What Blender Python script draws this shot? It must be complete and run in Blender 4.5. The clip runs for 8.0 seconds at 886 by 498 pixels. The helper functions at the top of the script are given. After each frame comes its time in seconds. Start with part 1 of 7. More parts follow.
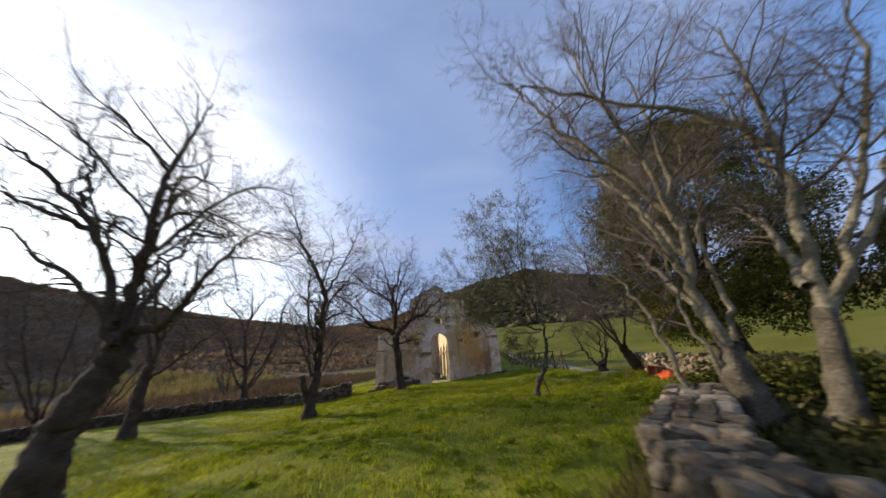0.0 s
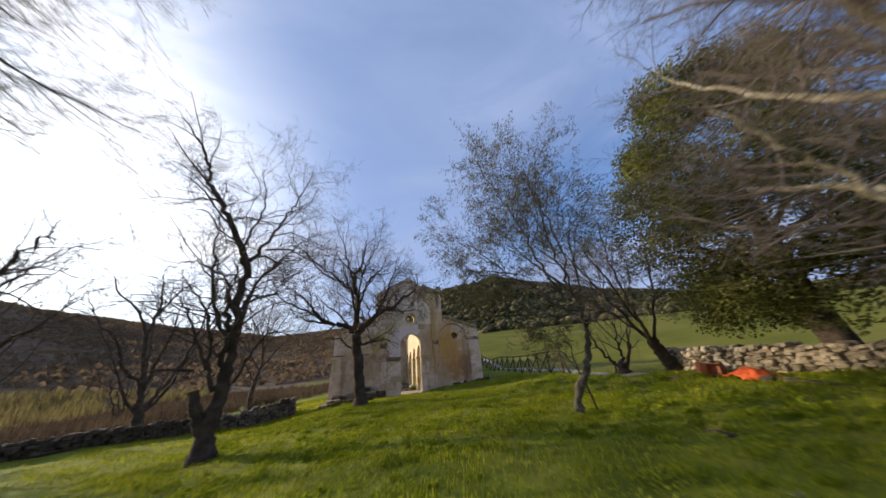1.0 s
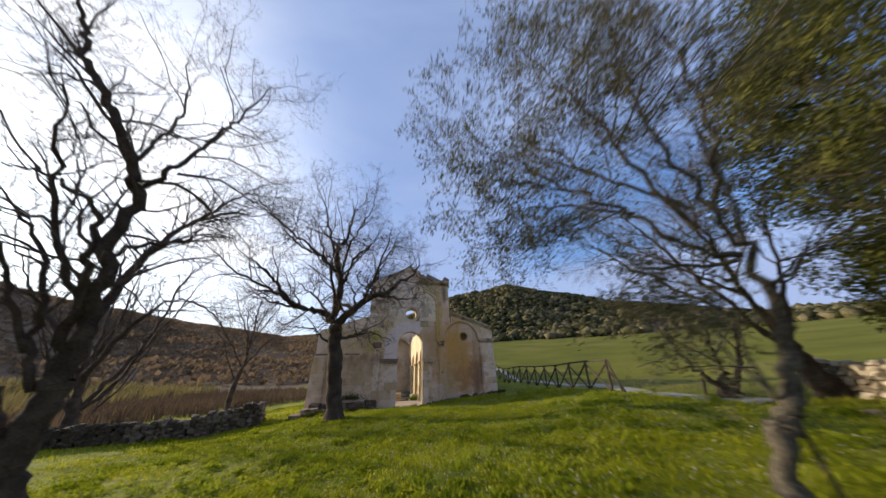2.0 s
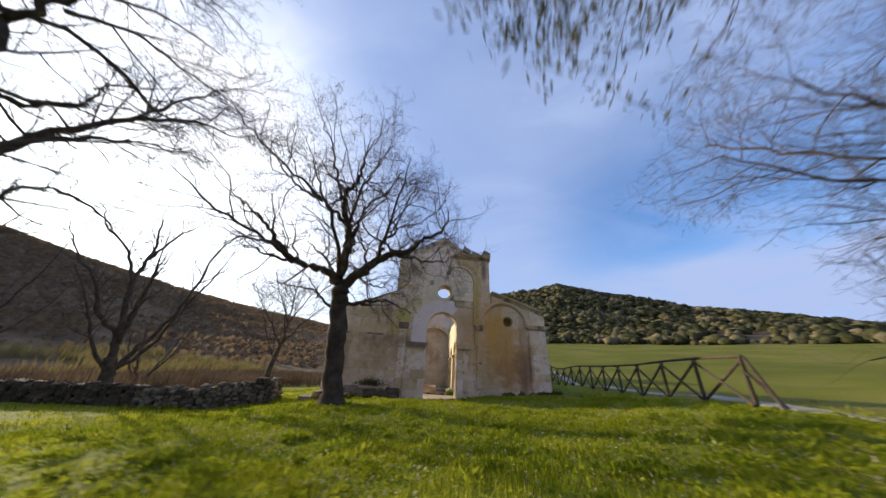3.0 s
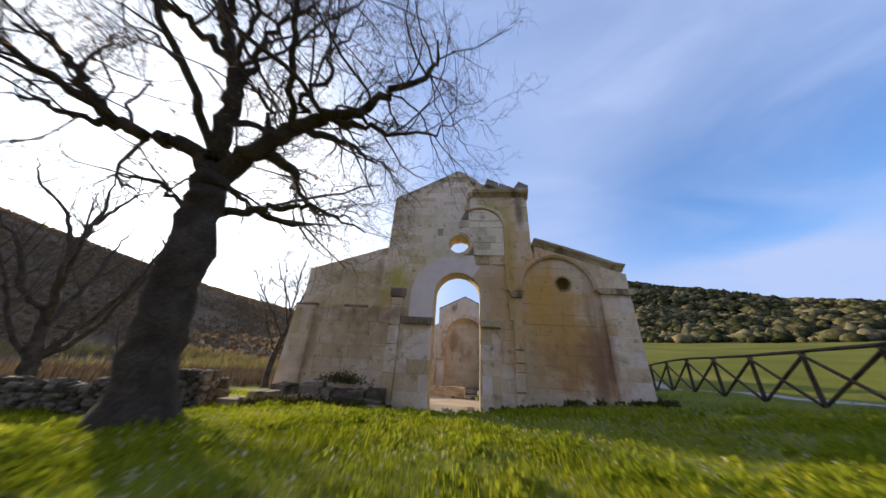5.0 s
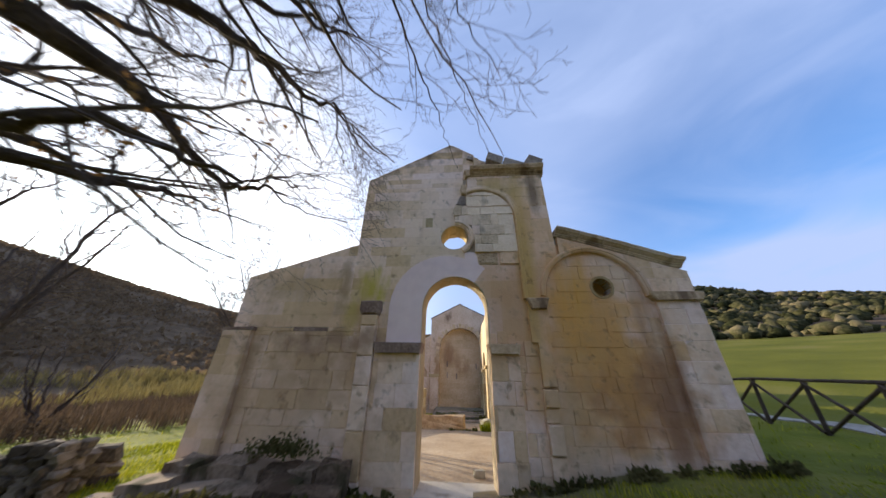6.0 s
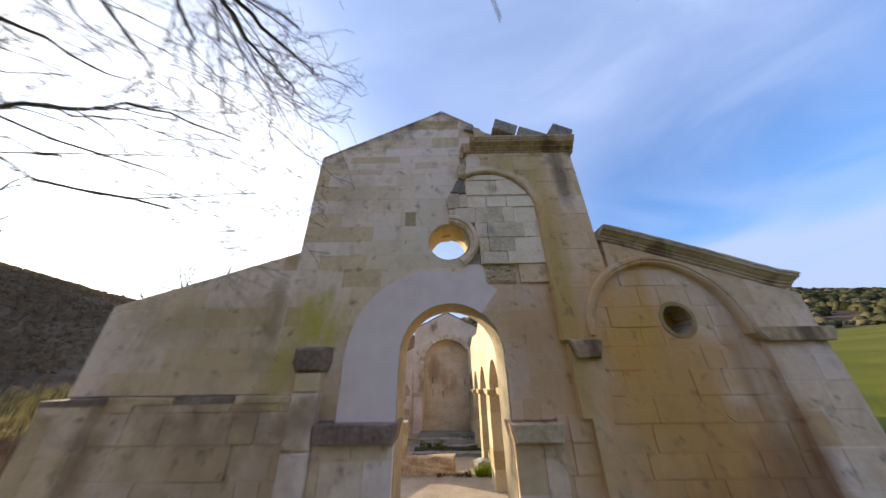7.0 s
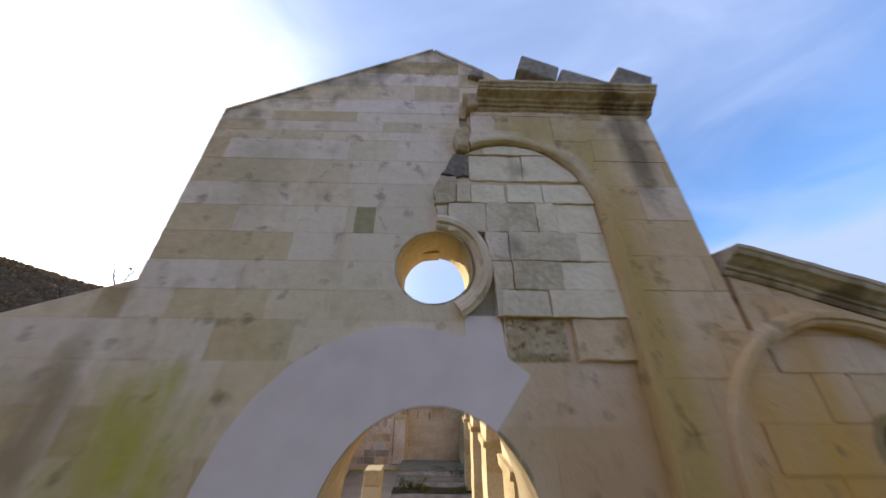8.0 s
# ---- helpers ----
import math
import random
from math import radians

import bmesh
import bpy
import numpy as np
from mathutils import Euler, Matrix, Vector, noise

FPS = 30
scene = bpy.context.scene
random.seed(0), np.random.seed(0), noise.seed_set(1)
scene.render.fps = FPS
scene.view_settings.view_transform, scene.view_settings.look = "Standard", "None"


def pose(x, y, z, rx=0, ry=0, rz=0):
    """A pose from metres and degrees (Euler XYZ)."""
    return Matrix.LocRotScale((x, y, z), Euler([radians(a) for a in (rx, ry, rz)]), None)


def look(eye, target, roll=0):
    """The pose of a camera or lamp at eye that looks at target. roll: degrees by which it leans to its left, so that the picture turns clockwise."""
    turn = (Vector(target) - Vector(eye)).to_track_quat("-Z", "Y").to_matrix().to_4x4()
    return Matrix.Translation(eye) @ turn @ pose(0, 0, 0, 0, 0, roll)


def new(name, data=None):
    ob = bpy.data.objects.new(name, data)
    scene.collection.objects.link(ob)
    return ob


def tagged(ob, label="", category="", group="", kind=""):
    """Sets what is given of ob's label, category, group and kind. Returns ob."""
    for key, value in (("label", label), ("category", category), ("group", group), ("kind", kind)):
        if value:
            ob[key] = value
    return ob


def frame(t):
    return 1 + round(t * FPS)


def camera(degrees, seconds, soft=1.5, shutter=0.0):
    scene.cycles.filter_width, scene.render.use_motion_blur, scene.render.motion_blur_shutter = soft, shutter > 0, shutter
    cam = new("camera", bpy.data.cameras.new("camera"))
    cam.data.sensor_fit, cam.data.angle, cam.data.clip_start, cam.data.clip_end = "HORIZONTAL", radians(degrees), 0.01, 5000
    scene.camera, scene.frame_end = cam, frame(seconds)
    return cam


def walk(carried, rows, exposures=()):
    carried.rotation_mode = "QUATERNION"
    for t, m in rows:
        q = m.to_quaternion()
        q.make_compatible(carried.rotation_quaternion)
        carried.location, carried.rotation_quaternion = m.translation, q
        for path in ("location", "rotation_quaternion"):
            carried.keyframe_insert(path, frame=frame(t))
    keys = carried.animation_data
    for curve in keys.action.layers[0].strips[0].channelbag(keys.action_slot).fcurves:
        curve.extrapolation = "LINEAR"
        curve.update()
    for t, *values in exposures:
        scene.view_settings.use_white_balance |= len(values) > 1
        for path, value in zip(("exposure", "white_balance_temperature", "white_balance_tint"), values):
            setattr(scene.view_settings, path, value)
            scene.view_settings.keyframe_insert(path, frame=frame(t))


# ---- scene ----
cam = camera(118.9, 8.0, 1.5, 0.5)
PATH = [
    (0, (-3.12, -29.047, 2.548), (-2.855, -27.197, 3.262), -3.4),
    (0.5, (-3.306, -26.687, 2.336), (-2.899, -24.867, 3.059), -4.1),
    (1, (-3.13, -24.391, 2.16), (-2.635, -22.606, 2.913), -4.3),
    (1.5, (-2.564, -22.226, 2.051), (-2.071, -20.455, 2.838), -3.6),
    (1.7, (-2.275, -21.417, 1.991), (-1.809, -19.644, 2.791), -2.8),
    (2.8, (-1.084, -17.144, 1.428), (-0.941, -15.32, 2.235), 2.2),
    (3, (-0.721, -16.473, 1.28), (-0.66, -14.641, 2.078), 3.2),
    (3.5, (0.042, -14.862, 0.899), (-0.06, -13.021, 1.674), 4.4),
    (4, (0.456, -13.209, 0.566), (0.271, -11.373, 1.337), 4.4),
    (4.1, (0.52, -12.889, 0.511), (0.31, -11.056, 1.283), 4.3),
    (4.5, (0.628, -11.64, 0.504), (0.406, -9.811, 1.282), 4.3),
    (4.7, (0.617, -11.0, 0.585), (0.396, -9.175, 1.372), 4.1),
    (5.8, (0.32, -7.79, 1.48), (0.162, -5.979, 2.315), 1.4),
    (6, (0.263, -7.25, 1.692), (0.123, -5.442, 2.535), 0.9),
    (6.5, (0.086, -5.976, 2.351), (0.007, -4.165, 3.196), -0.2),
    (7, (-0.031, -4.82, 3.059), (-0.046, -3.005, 3.9), -0.8),
    (7.5, (0.002, -3.715, 3.753), (0.027, -1.897, 4.586), -0.2),
    (8, (0.095, -2.607, 4.463), (0.127, -0.79, 5.298), 0.5),
]
walk(cam, [(t, look(eye, target, roll)) for t, eye, target, roll in PATH], exposures=[(0, 0.22), (1.5, 0.3), (3.0, 0.43), (4.5, 0.53), (6.0, 0.63), (8.0, 0.75)])

# ---- sky, sun ----
SUN_AZ, SUN_EL = radians(-58.0), radians(15.5)
world = bpy.data.worlds.new("world")
scene.world = world
world.use_nodes = True
wn, wl = world.node_tree.nodes, world.node_tree.links
wn.clear()
w_out = wn.new("ShaderNodeOutputWorld")
w_bg = wn.new("ShaderNodeBackground")
w_bg.inputs["Strength"].default_value = 0.15
w_sky = wn.new("ShaderNodeTexSky")
w_sky.sky_type = "NISHITA"
w_sky.sun_disc = False
w_sky.sun_elevation = SUN_EL
w_sky.sun_rotation = SUN_AZ
w_sky.air_density, w_sky.dust_density, w_sky.ozone_density = 1.0, 1.2, 3.0
w_co = wn.new("ShaderNodeTexCoord")
w_map = wn.new("ShaderNodeMapping")
w_map.inputs["Rotation"].default_value = (0.0, 0.5, 0.6)
w_map.inputs["Scale"].default_value = (0.8, 1.3, 3.0)
w_noise = wn.new("ShaderNodeTexNoise")
w_noise.inputs["Scale"].default_value = 1.3
w_noise.inputs["Detail"].default_value = 9.0
w_noise.inputs["Distortion"].default_value = 0.5
w_ramp = wn.new("ShaderNodeValToRGB")
w_ramp.color_ramp.elements[0].position, w_ramp.color_ramp.elements[0].color = 0.30, (0.54, 0.54, 0.54, 1)
w_ramp.color_ramp.elements[1].position, w_ramp.color_ramp.elements[1].color = 0.74, (0.86, 0.86, 0.86, 1)
w_mix = wn.new("ShaderNodeMixRGB")
w_mix.inputs["Color2"].default_value = (4.0, 4.3, 6.1, 1)
wl.new(w_co.outputs["Generated"], w_map.inputs["Vector"])
wl.new(w_map.outputs["Vector"], w_noise.inputs["Vector"])
wl.new(w_noise.outputs["Fac"], w_ramp.inputs["Fac"])


def toward(az, el):
    return (math.sin(az) * math.cos(el), math.cos(az) * math.cos(el), math.sin(el))


def cone(way, wide, narrow, low, high):
    """A smooth value by the angle from a direction of the sky."""
    dot = wn.new("ShaderNodeVectorMath")
    dot.operation = "DOT_PRODUCT"
    dot.inputs[1].default_value = way
    mr = wn.new("ShaderNodeMapRange")
    mr.interpolation_type = "SMOOTHSTEP"
    mr.inputs["From Min"].default_value, mr.inputs["From Max"].default_value = wide, narrow
    mr.inputs["To Min"].default_value, mr.inputs["To Max"].default_value = low, high
    wl.new(w_co.outputs["Generated"], dot.inputs[0])
    wl.new(dot.outputs["Value"], mr.inputs["Value"])
    return mr.outputs["Result"]


# thin cirrus glows near the sun; a clear gap stands low in the north-east
w_mul = wn.new("ShaderNodeMath")
w_mul.operation = "MULTIPLY"
w_sep = wn.new("ShaderNodeSeparateXYZ")
wl.new(w_co.outputs["Generated"], w_sep.inputs[0])


def height_band(low, full, end, high):
    """A smooth value by the height of the sky: none at low and high, all between full and end."""
    up = wn.new("ShaderNodeMapRange")
    up.interpolation_type = "SMOOTHSTEP"
    up.inputs["From Min"].default_value, up.inputs["From Max"].default_value = low, full
    down = wn.new("ShaderNodeMapRange")
    down.interpolation_type = "SMOOTHSTEP"
    down.inputs["From Min"].default_value, down.inputs["From Max"].default_value = high, end
    both = wn.new("ShaderNodeMath")
    both.operation = "MULTIPLY"
    tilt = wn.new("ShaderNodeMath")
    tilt.operation = "MULTIPLY_ADD"
    tilt.inputs[1].default_value = 0.10
    wl.new(w_noise.outputs["Fac"], tilt.inputs[0])
    wl.new(w_sep.outputs["Z"], tilt.inputs[2])
    wl.new(tilt.outputs[0], up.inputs["Value"])
    wl.new(tilt.outputs[0], down.inputs["Value"])
    wl.new(up.outputs["Result"], both.inputs[0])
    wl.new(down.outputs["Result"], both.inputs[1])
    return both.outputs[0]


w_gap = wn.new("ShaderNodeMath")
w_gap.operation = "MULTIPLY"
wl.new(height_band(0.30, 0.40, 0.50, 0.86), w_gap.inputs[0])
wl.new(cone(toward(radians(66), radians(22)), 0.74, 0.95, 0.0, 0.92), w_gap.inputs[1])
w_thin = wn.new("ShaderNodeMath")
w_thin.operation = "SUBTRACT"
w_thin.inputs[0].default_value = 1.0
wl.new(w_gap.outputs[0], w_thin.inputs[1])
wl.new(w_thin.outputs[0], w_mul.inputs[1])
# fine wisps drawn out by the wind
w_map2 = wn.new("ShaderNodeMapping")
w_map2.inputs["Rotation"].default_value = (0.2, 0.35, 0.9)
w_map2.inputs["Scale"].default_value = (1.0, 3.2, 5.0)
w_wisp = wn.new("ShaderNodeTexNoise")
w_wisp.inputs["Scale"].default_value = 1.1
w_wisp.inputs["Detail"].default_value = 10.0
w_wisp.inputs["Distortion"].default_value = 0.9
wl.new(w_co.outputs["Generated"], w_map2.inputs["Vector"])
wl.new(w_map2.outputs["Vector"], w_wisp.inputs["Vector"])
w_band = wn.new("ShaderNodeMapRange")
w_band.interpolation_type = "SMOOTHSTEP"
w_band.inputs["From Min"].default_value, w_band.inputs["From Max"].default_value = 0.40, 0.74
w_band.inputs["To Min"].default_value, w_band.inputs["To Max"].default_value = 0.0, 0.26
wl.new(w_wisp.outputs["Fac"], w_band.inputs["Value"])
w_add = wn.new("ShaderNodeMath")
w_add.operation = "ADD"
w_add.use_clamp = True
wl.new(w_ramp.outputs["Color"], w_add.inputs[0])
wl.new(w_band.outputs["Result"], w_add.inputs[1])
wl.new(w_add.outputs[0], w_mul.inputs[0])
w_glow = wn.new("ShaderNodeMixRGB")
w_glow.inputs["Color1"].default_value = (2.2, 2.78, 4.35, 1)
w_glow.inputs["Color2"].default_value = (11.0, 10.8, 10.6, 1)
w_wide = wn.new("ShaderNodeMath")
w_wide.operation = "POWER"
w_wide.inputs[1].default_value = 1.7
wl.new(cone(toward(SUN_AZ, radians(9)), 0.48, 1.0, 0.0, 1.0), w_wide.inputs[0])
wl.new(w_wide.outputs[0], w_glow.inputs["Fac"])
wl.new(w_glow.outputs["Color"], w_mix.inputs["Color2"])
# a pale bank below the gap
w_bank = wn.new("ShaderNodeMath")
w_bank.operation = "MULTIPLY_ADD"
w_bank.use_clamp = True
w_soft = wn.new("ShaderNodeMapRange")
w_soft.interpolation_type = "SMOOTHSTEP"
w_soft.inputs["From Min"].default_value, w_soft.inputs["From Max"].default_value = 0.34, 0.66
wl.new(w_wisp.outputs["Fac"], w_soft.inputs["Value"])
wl.new(w_soft.outputs["Result"], w_bank.inputs[0])
wl.new(cone(toward(radians(62), radians(13)), 0.86, 0.985, 0.0, 0.36), w_bank.inputs[1])
wl.new(w_mul.outputs[0], w_bank.inputs[2])
wl.new(w_bank.outputs[0], w_mix.inputs["Fac"])
w_clear = wn.new("ShaderNodeMixRGB")
w_clear.blend_type = "MULTIPLY"
w_clear.inputs["Fac"].default_value = 1.0
w_clear.inputs["Color2"].default_value = (0.88, 1.12, 1.42, 1)
wl.new(w_sky.outputs["Color"], w_clear.inputs["Color1"])
wl.new(w_clear.outputs["Color"], w_mix.inputs["Color1"])
wl.new(w_mix.outputs["Color"], w_bg.inputs["Color"])
wl.new(w_bg.outputs["Background"], w_out.inputs["Surface"])

sun_data = bpy.data.lights.new("sun", "SUN")
sun_data.energy, sun_data.angle, sun_data.color = 5.0, radians(0.6), (1.0, 0.86, 0.66)
sun = new("sun", sun_data)
sun_way = Vector((math.sin(SUN_AZ) * math.cos(SUN_EL), math.cos(SUN_AZ) * math.cos(SUN_EL), math.sin(SUN_EL)))
sun.matrix_world = look(sun_way * 60, (0, 0, 0))


# ---- materials ----
def surface(name, dark, mid, light, coarse=0.5, fine=6.0, rough=0.9, bump=0.3, random_tint=0.0, leaf=0.0, stain=None, stain_scale=0.3, stain_at=0.55, island=False):
    """A matt natural surface: coarse and fine variation in world metres, relief, tint by object, optional stains."""
    m = bpy.data.materials.new(name)
    m.use_nodes = True
    n, l = m.node_tree.nodes, m.node_tree.links
    bsdf, out = n["Principled BSDF"], n["Material Output"]
    bsdf.inputs["Roughness"].default_value = rough
    bsdf.inputs["Specular IOR Level"].default_value = 0.0 if leaf else 0.2
    geo = n.new("ShaderNodeNewGeometry")

    def noise_at(scale, detail, squash=(1, 1, 1)):
        mp = n.new("ShaderNodeMapping")
        mp.inputs["Scale"].default_value = squash
        tx = n.new("ShaderNodeTexNoise")
        tx.inputs["Scale"].default_value, tx.inputs["Detail"].default_value = scale, detail
        l.new(geo.outputs["Position"], mp.inputs["Vector"])
        l.new(mp.outputs["Vector"], tx.inputs["Vector"])
        return tx

    big, small = noise_at(coarse, 5.0), noise_at(fine, 8.0)
    add = n.new("ShaderNodeMath")
    add.operation = "MULTIPLY_ADD"
    add.inputs[1].default_value = 0.55
    half = n.new("ShaderNodeMath")
    half.operation = "MULTIPLY"
    half.inputs[1].default_value = 0.45
    l.new(small.outputs["Fac"], half.inputs[0])
    l.new(big.outputs["Fac"], add.inputs[0])
    l.new(half.outputs[0], add.inputs[2])
    fac = add.outputs[0]
    if random_tint:
        info = n.new("ShaderNodeNewGeometry" if island else "ShaderNodeObjectInfo")
        isl = n.new("ShaderNodeMath")
        isl.operation = "MULTIPLY_ADD"
        isl.inputs[1].default_value = random_tint
        l.new(info.outputs["Random Per Island" if island else "Random"], isl.inputs[0])
        sub = n.new("ShaderNodeMath")
        sub.operation = "SUBTRACT"
        sub.inputs[1].default_value = random_tint / 2
        l.new(fac, sub.inputs[0])
        l.new(sub.outputs[0], isl.inputs[2])
        fac = isl.outputs[0]
    ramp = n.new("ShaderNodeValToRGB")
    e = ramp.color_ramp.elements
    e[0].position, e[0].color = 0.33, (*dark, 1)
    e[1].position, e[1].color = 0.67, (*light, 1)
    k = e.new(0.5)
    k.color = (*mid, 1)
    l.new(fac, ramp.inputs["Fac"])
    col = ramp.outputs["Color"]
    if stain:
        patch = noise_at(1.0, 6.0, (stain_scale, stain_scale, stain_scale * 0.45))
        sr = n.new("ShaderNodeValToRGB")
        sr.color_ramp.elements[0].position, sr.color_ramp.elements[0].color = stain_at, (0, 0, 0, 1)
        sr.color_ramp.elements[1].position, sr.color_ramp.elements[1].color = stain_at + 0.12, (0.85, 0.85, 0.85, 1)
        mx = n.new("ShaderNodeMixRGB")
        mx.inputs["Color2"].default_value = (*stain, 1)
        l.new(patch.outputs["Fac"], sr.inputs["Fac"])
        l.new(sr.outputs["Color"], mx.inputs["Fac"])
        l.new(col, mx.inputs["Color1"])
        col = mx.outputs["Color"]
    l.new(col, bsdf.inputs["Base Color"])
    if bump:
        bp = n.new("ShaderNodeBump")
        bp.inputs["Strength"].default_value, bp.inputs["Distance"].default_value = bump, 0.05
        l.new(fac, bp.inputs["Height"])
        l.new(bp.outputs["Normal"], bsdf.inputs["Normal"])
    if leaf:
        tr = n.new("ShaderNodeBsdfTranslucent")
        ms = n.new("ShaderNodeMixShader")
        ms.inputs["Fac"].default_value = leaf
        l.new(col, tr.inputs["Color"])
        l.new(bsdf.outputs["BSDF"], ms.inputs[1])
        l.new(tr.outputs["BSDF"], ms.inputs[2])
        l.new(ms.outputs["Shader"], out.inputs["Surface"])
    return m


WHITE_OLD = surface("white_weathered_limestone", (0.66, 0.49, 0.315), (0.86, 0.665, 0.46), (0.93, 0.745, 0.54), 1.6, 14, 0.93, 0.5, 0.25, stain=(0.42, 0.33, 0.23), stain_scale=2.2, stain_at=0.6)
GREY_OLD = surface("grey_weathered_limestone", (0.53, 0.395, 0.255), (0.72, 0.55, 0.375), (0.82, 0.645, 0.465), 2.2, 15, 0.94, 0.6, 0.2, stain=(0.36, 0.285, 0.21), stain_scale=2.6, stain_at=0.58)
PALE = surface("pale_limestone", (0.36, 0.32, 0.25), (0.47, 0.43, 0.34), (0.56, 0.52, 0.43), 0.7, 9, 0.9, 0.25, 0.35, stain=(0.33, 0.29, 0.15), stain_scale=0.8, stain_at=0.58)
OLD = surface("weathered_limestone", (0.27, 0.23, 0.17), (0.42, 0.37, 0.29), (0.54, 0.49, 0.41), 1.1, 12, 0.92, 0.6, 0.4, stain=(0.2, 0.17, 0.13), stain_scale=1.3, stain_at=0.6)
OCHRE = surface("ochre_stained_limestone", (0.30, 0.19, 0.08), (0.42, 0.30, 0.15), (0.48, 0.40, 0.27), 0.5, 8, 0.92, 0.5, 0.3, stain=(0.38, 0.21, 0.05), stain_scale=0.55, stain_at=0.47)
GREYISH = surface("grey_lichen_stone", (0.15, 0.115, 0.09), (0.27, 0.215, 0.17), (0.42, 0.345, 0.275), 2.0, 14, 0.95, 0.6, 0.3)
PLASTER = surface("smooth_lime_plaster", (0.79, 0.61, 0.545), (0.88, 0.69, 0.615), (0.93, 0.745, 0.665), 0.6, 3, 0.85, 0.05)
GOLD = surface("golden_limestone", (0.36, 0.265, 0.13), (0.46, 0.355, 0.195), (0.54, 0.44, 0.27), 0.8, 9, 0.9, 0.3, 0.3)
CORE = surface("lime_mortar", (0.36, 0.29, 0.21), (0.46, 0.38, 0.28), (0.55, 0.46, 0.35), 1.5, 15, 0.95, 0.5)
MOSSSTONE = surface("mossy_rubble", (0.04, 0.04, 0.018), (0.10, 0.09, 0.055), (0.22, 0.195, 0.14), 1.2, 12, 0.95, 0.6, 0.5)
FIELDSTONE = surface("dry_fieldstone", (0.06, 0.044, 0.028), (0.13, 0.098, 0.067), (0.235, 0.183, 0.132), 2.5, 16, 0.95, 0.6, 0.3)
AISLE_CORNICE = surface("pale_weathered_cornice", (0.42, 0.31, 0.2), (0.62, 0.475, 0.33), (0.76, 0.61, 0.45), 1.4, 12, 0.93, 0.6, 0.12, stain=(0.2, 0.135, 0.085), stain_scale=2.4, stain_at=0.57)
CORNICE = surface("lichened_brown_cornice", (0.32, 0.2, 0.105), (0.54, 0.375, 0.22), (0.7, 0.53, 0.35), 1.4, 12, 0.93, 0.7, 0.12, stain=(0.15, 0.09, 0.05), stain_scale=2.4, stain_at=0.54)
TANWALL = surface("stained_inner_wall", (0.40, 0.28, 0.18), (0.6, 0.46, 0.335), (0.74, 0.62, 0.5), 0.7, 9, 0.93, 0.5, 0.1, stain=(0.2, 0.13, 0.085), stain_scale=1.1, stain_at=0.57)
APSE = surface("golden_tan_ashlar", (0.45, 0.325, 0.185), (0.58, 0.44, 0.27), (0.68, 0.55, 0.375), 0.6, 8, 0.92, 0.4, 0.12, stain=(0.33, 0.2, 0.11), stain_scale=0.5, stain_at=0.55)
BENCHSTONE = surface("dark_mossy_bench_stone", (0.075, 0.048, 0.029), (0.165, 0.115, 0.075), (0.3, 0.22, 0.15), 2.0, 14, 0.95, 0.7, 0.4, stain=(0.05, 0.045, 0.018), stain_scale=1.6, stain_at=0.52)
PITTED = surface("pitted_brown_stone", (0.3, 0.19, 0.1), (0.52, 0.37, 0.22), (0.64, 0.49, 0.32), 2.5, 13, 0.95, 1.0)
LINING = surface("cream_reveal_stone", (0.35, 0.27, 0.16), (0.45, 0.36, 0.235), (0.54, 0.45, 0.32), 0.9, 9, 0.9, 0.3, 0.1)
DARKSTONE = surface("dark_weathered_stone", (0.15, 0.095, 0.07), (0.27, 0.185, 0.135), (0.42, 0.31, 0.24), 2.0, 14, 0.95, 0.5)
WALLSTONE = surface("pale_grey_wall_stone", (0.08, 0.062, 0.04), (0.175, 0.142, 0.1), (0.31, 0.26, 0.195), 2.0, 14, 0.95, 0.6, 0.4)
PALESTONE = surface("pale_fieldstone", (0.16, 0.125, 0.08), (0.34, 0.275, 0.185), (0.52, 0.43, 0.31), 3.0, 18, 0.95, 0.6, 0.6)


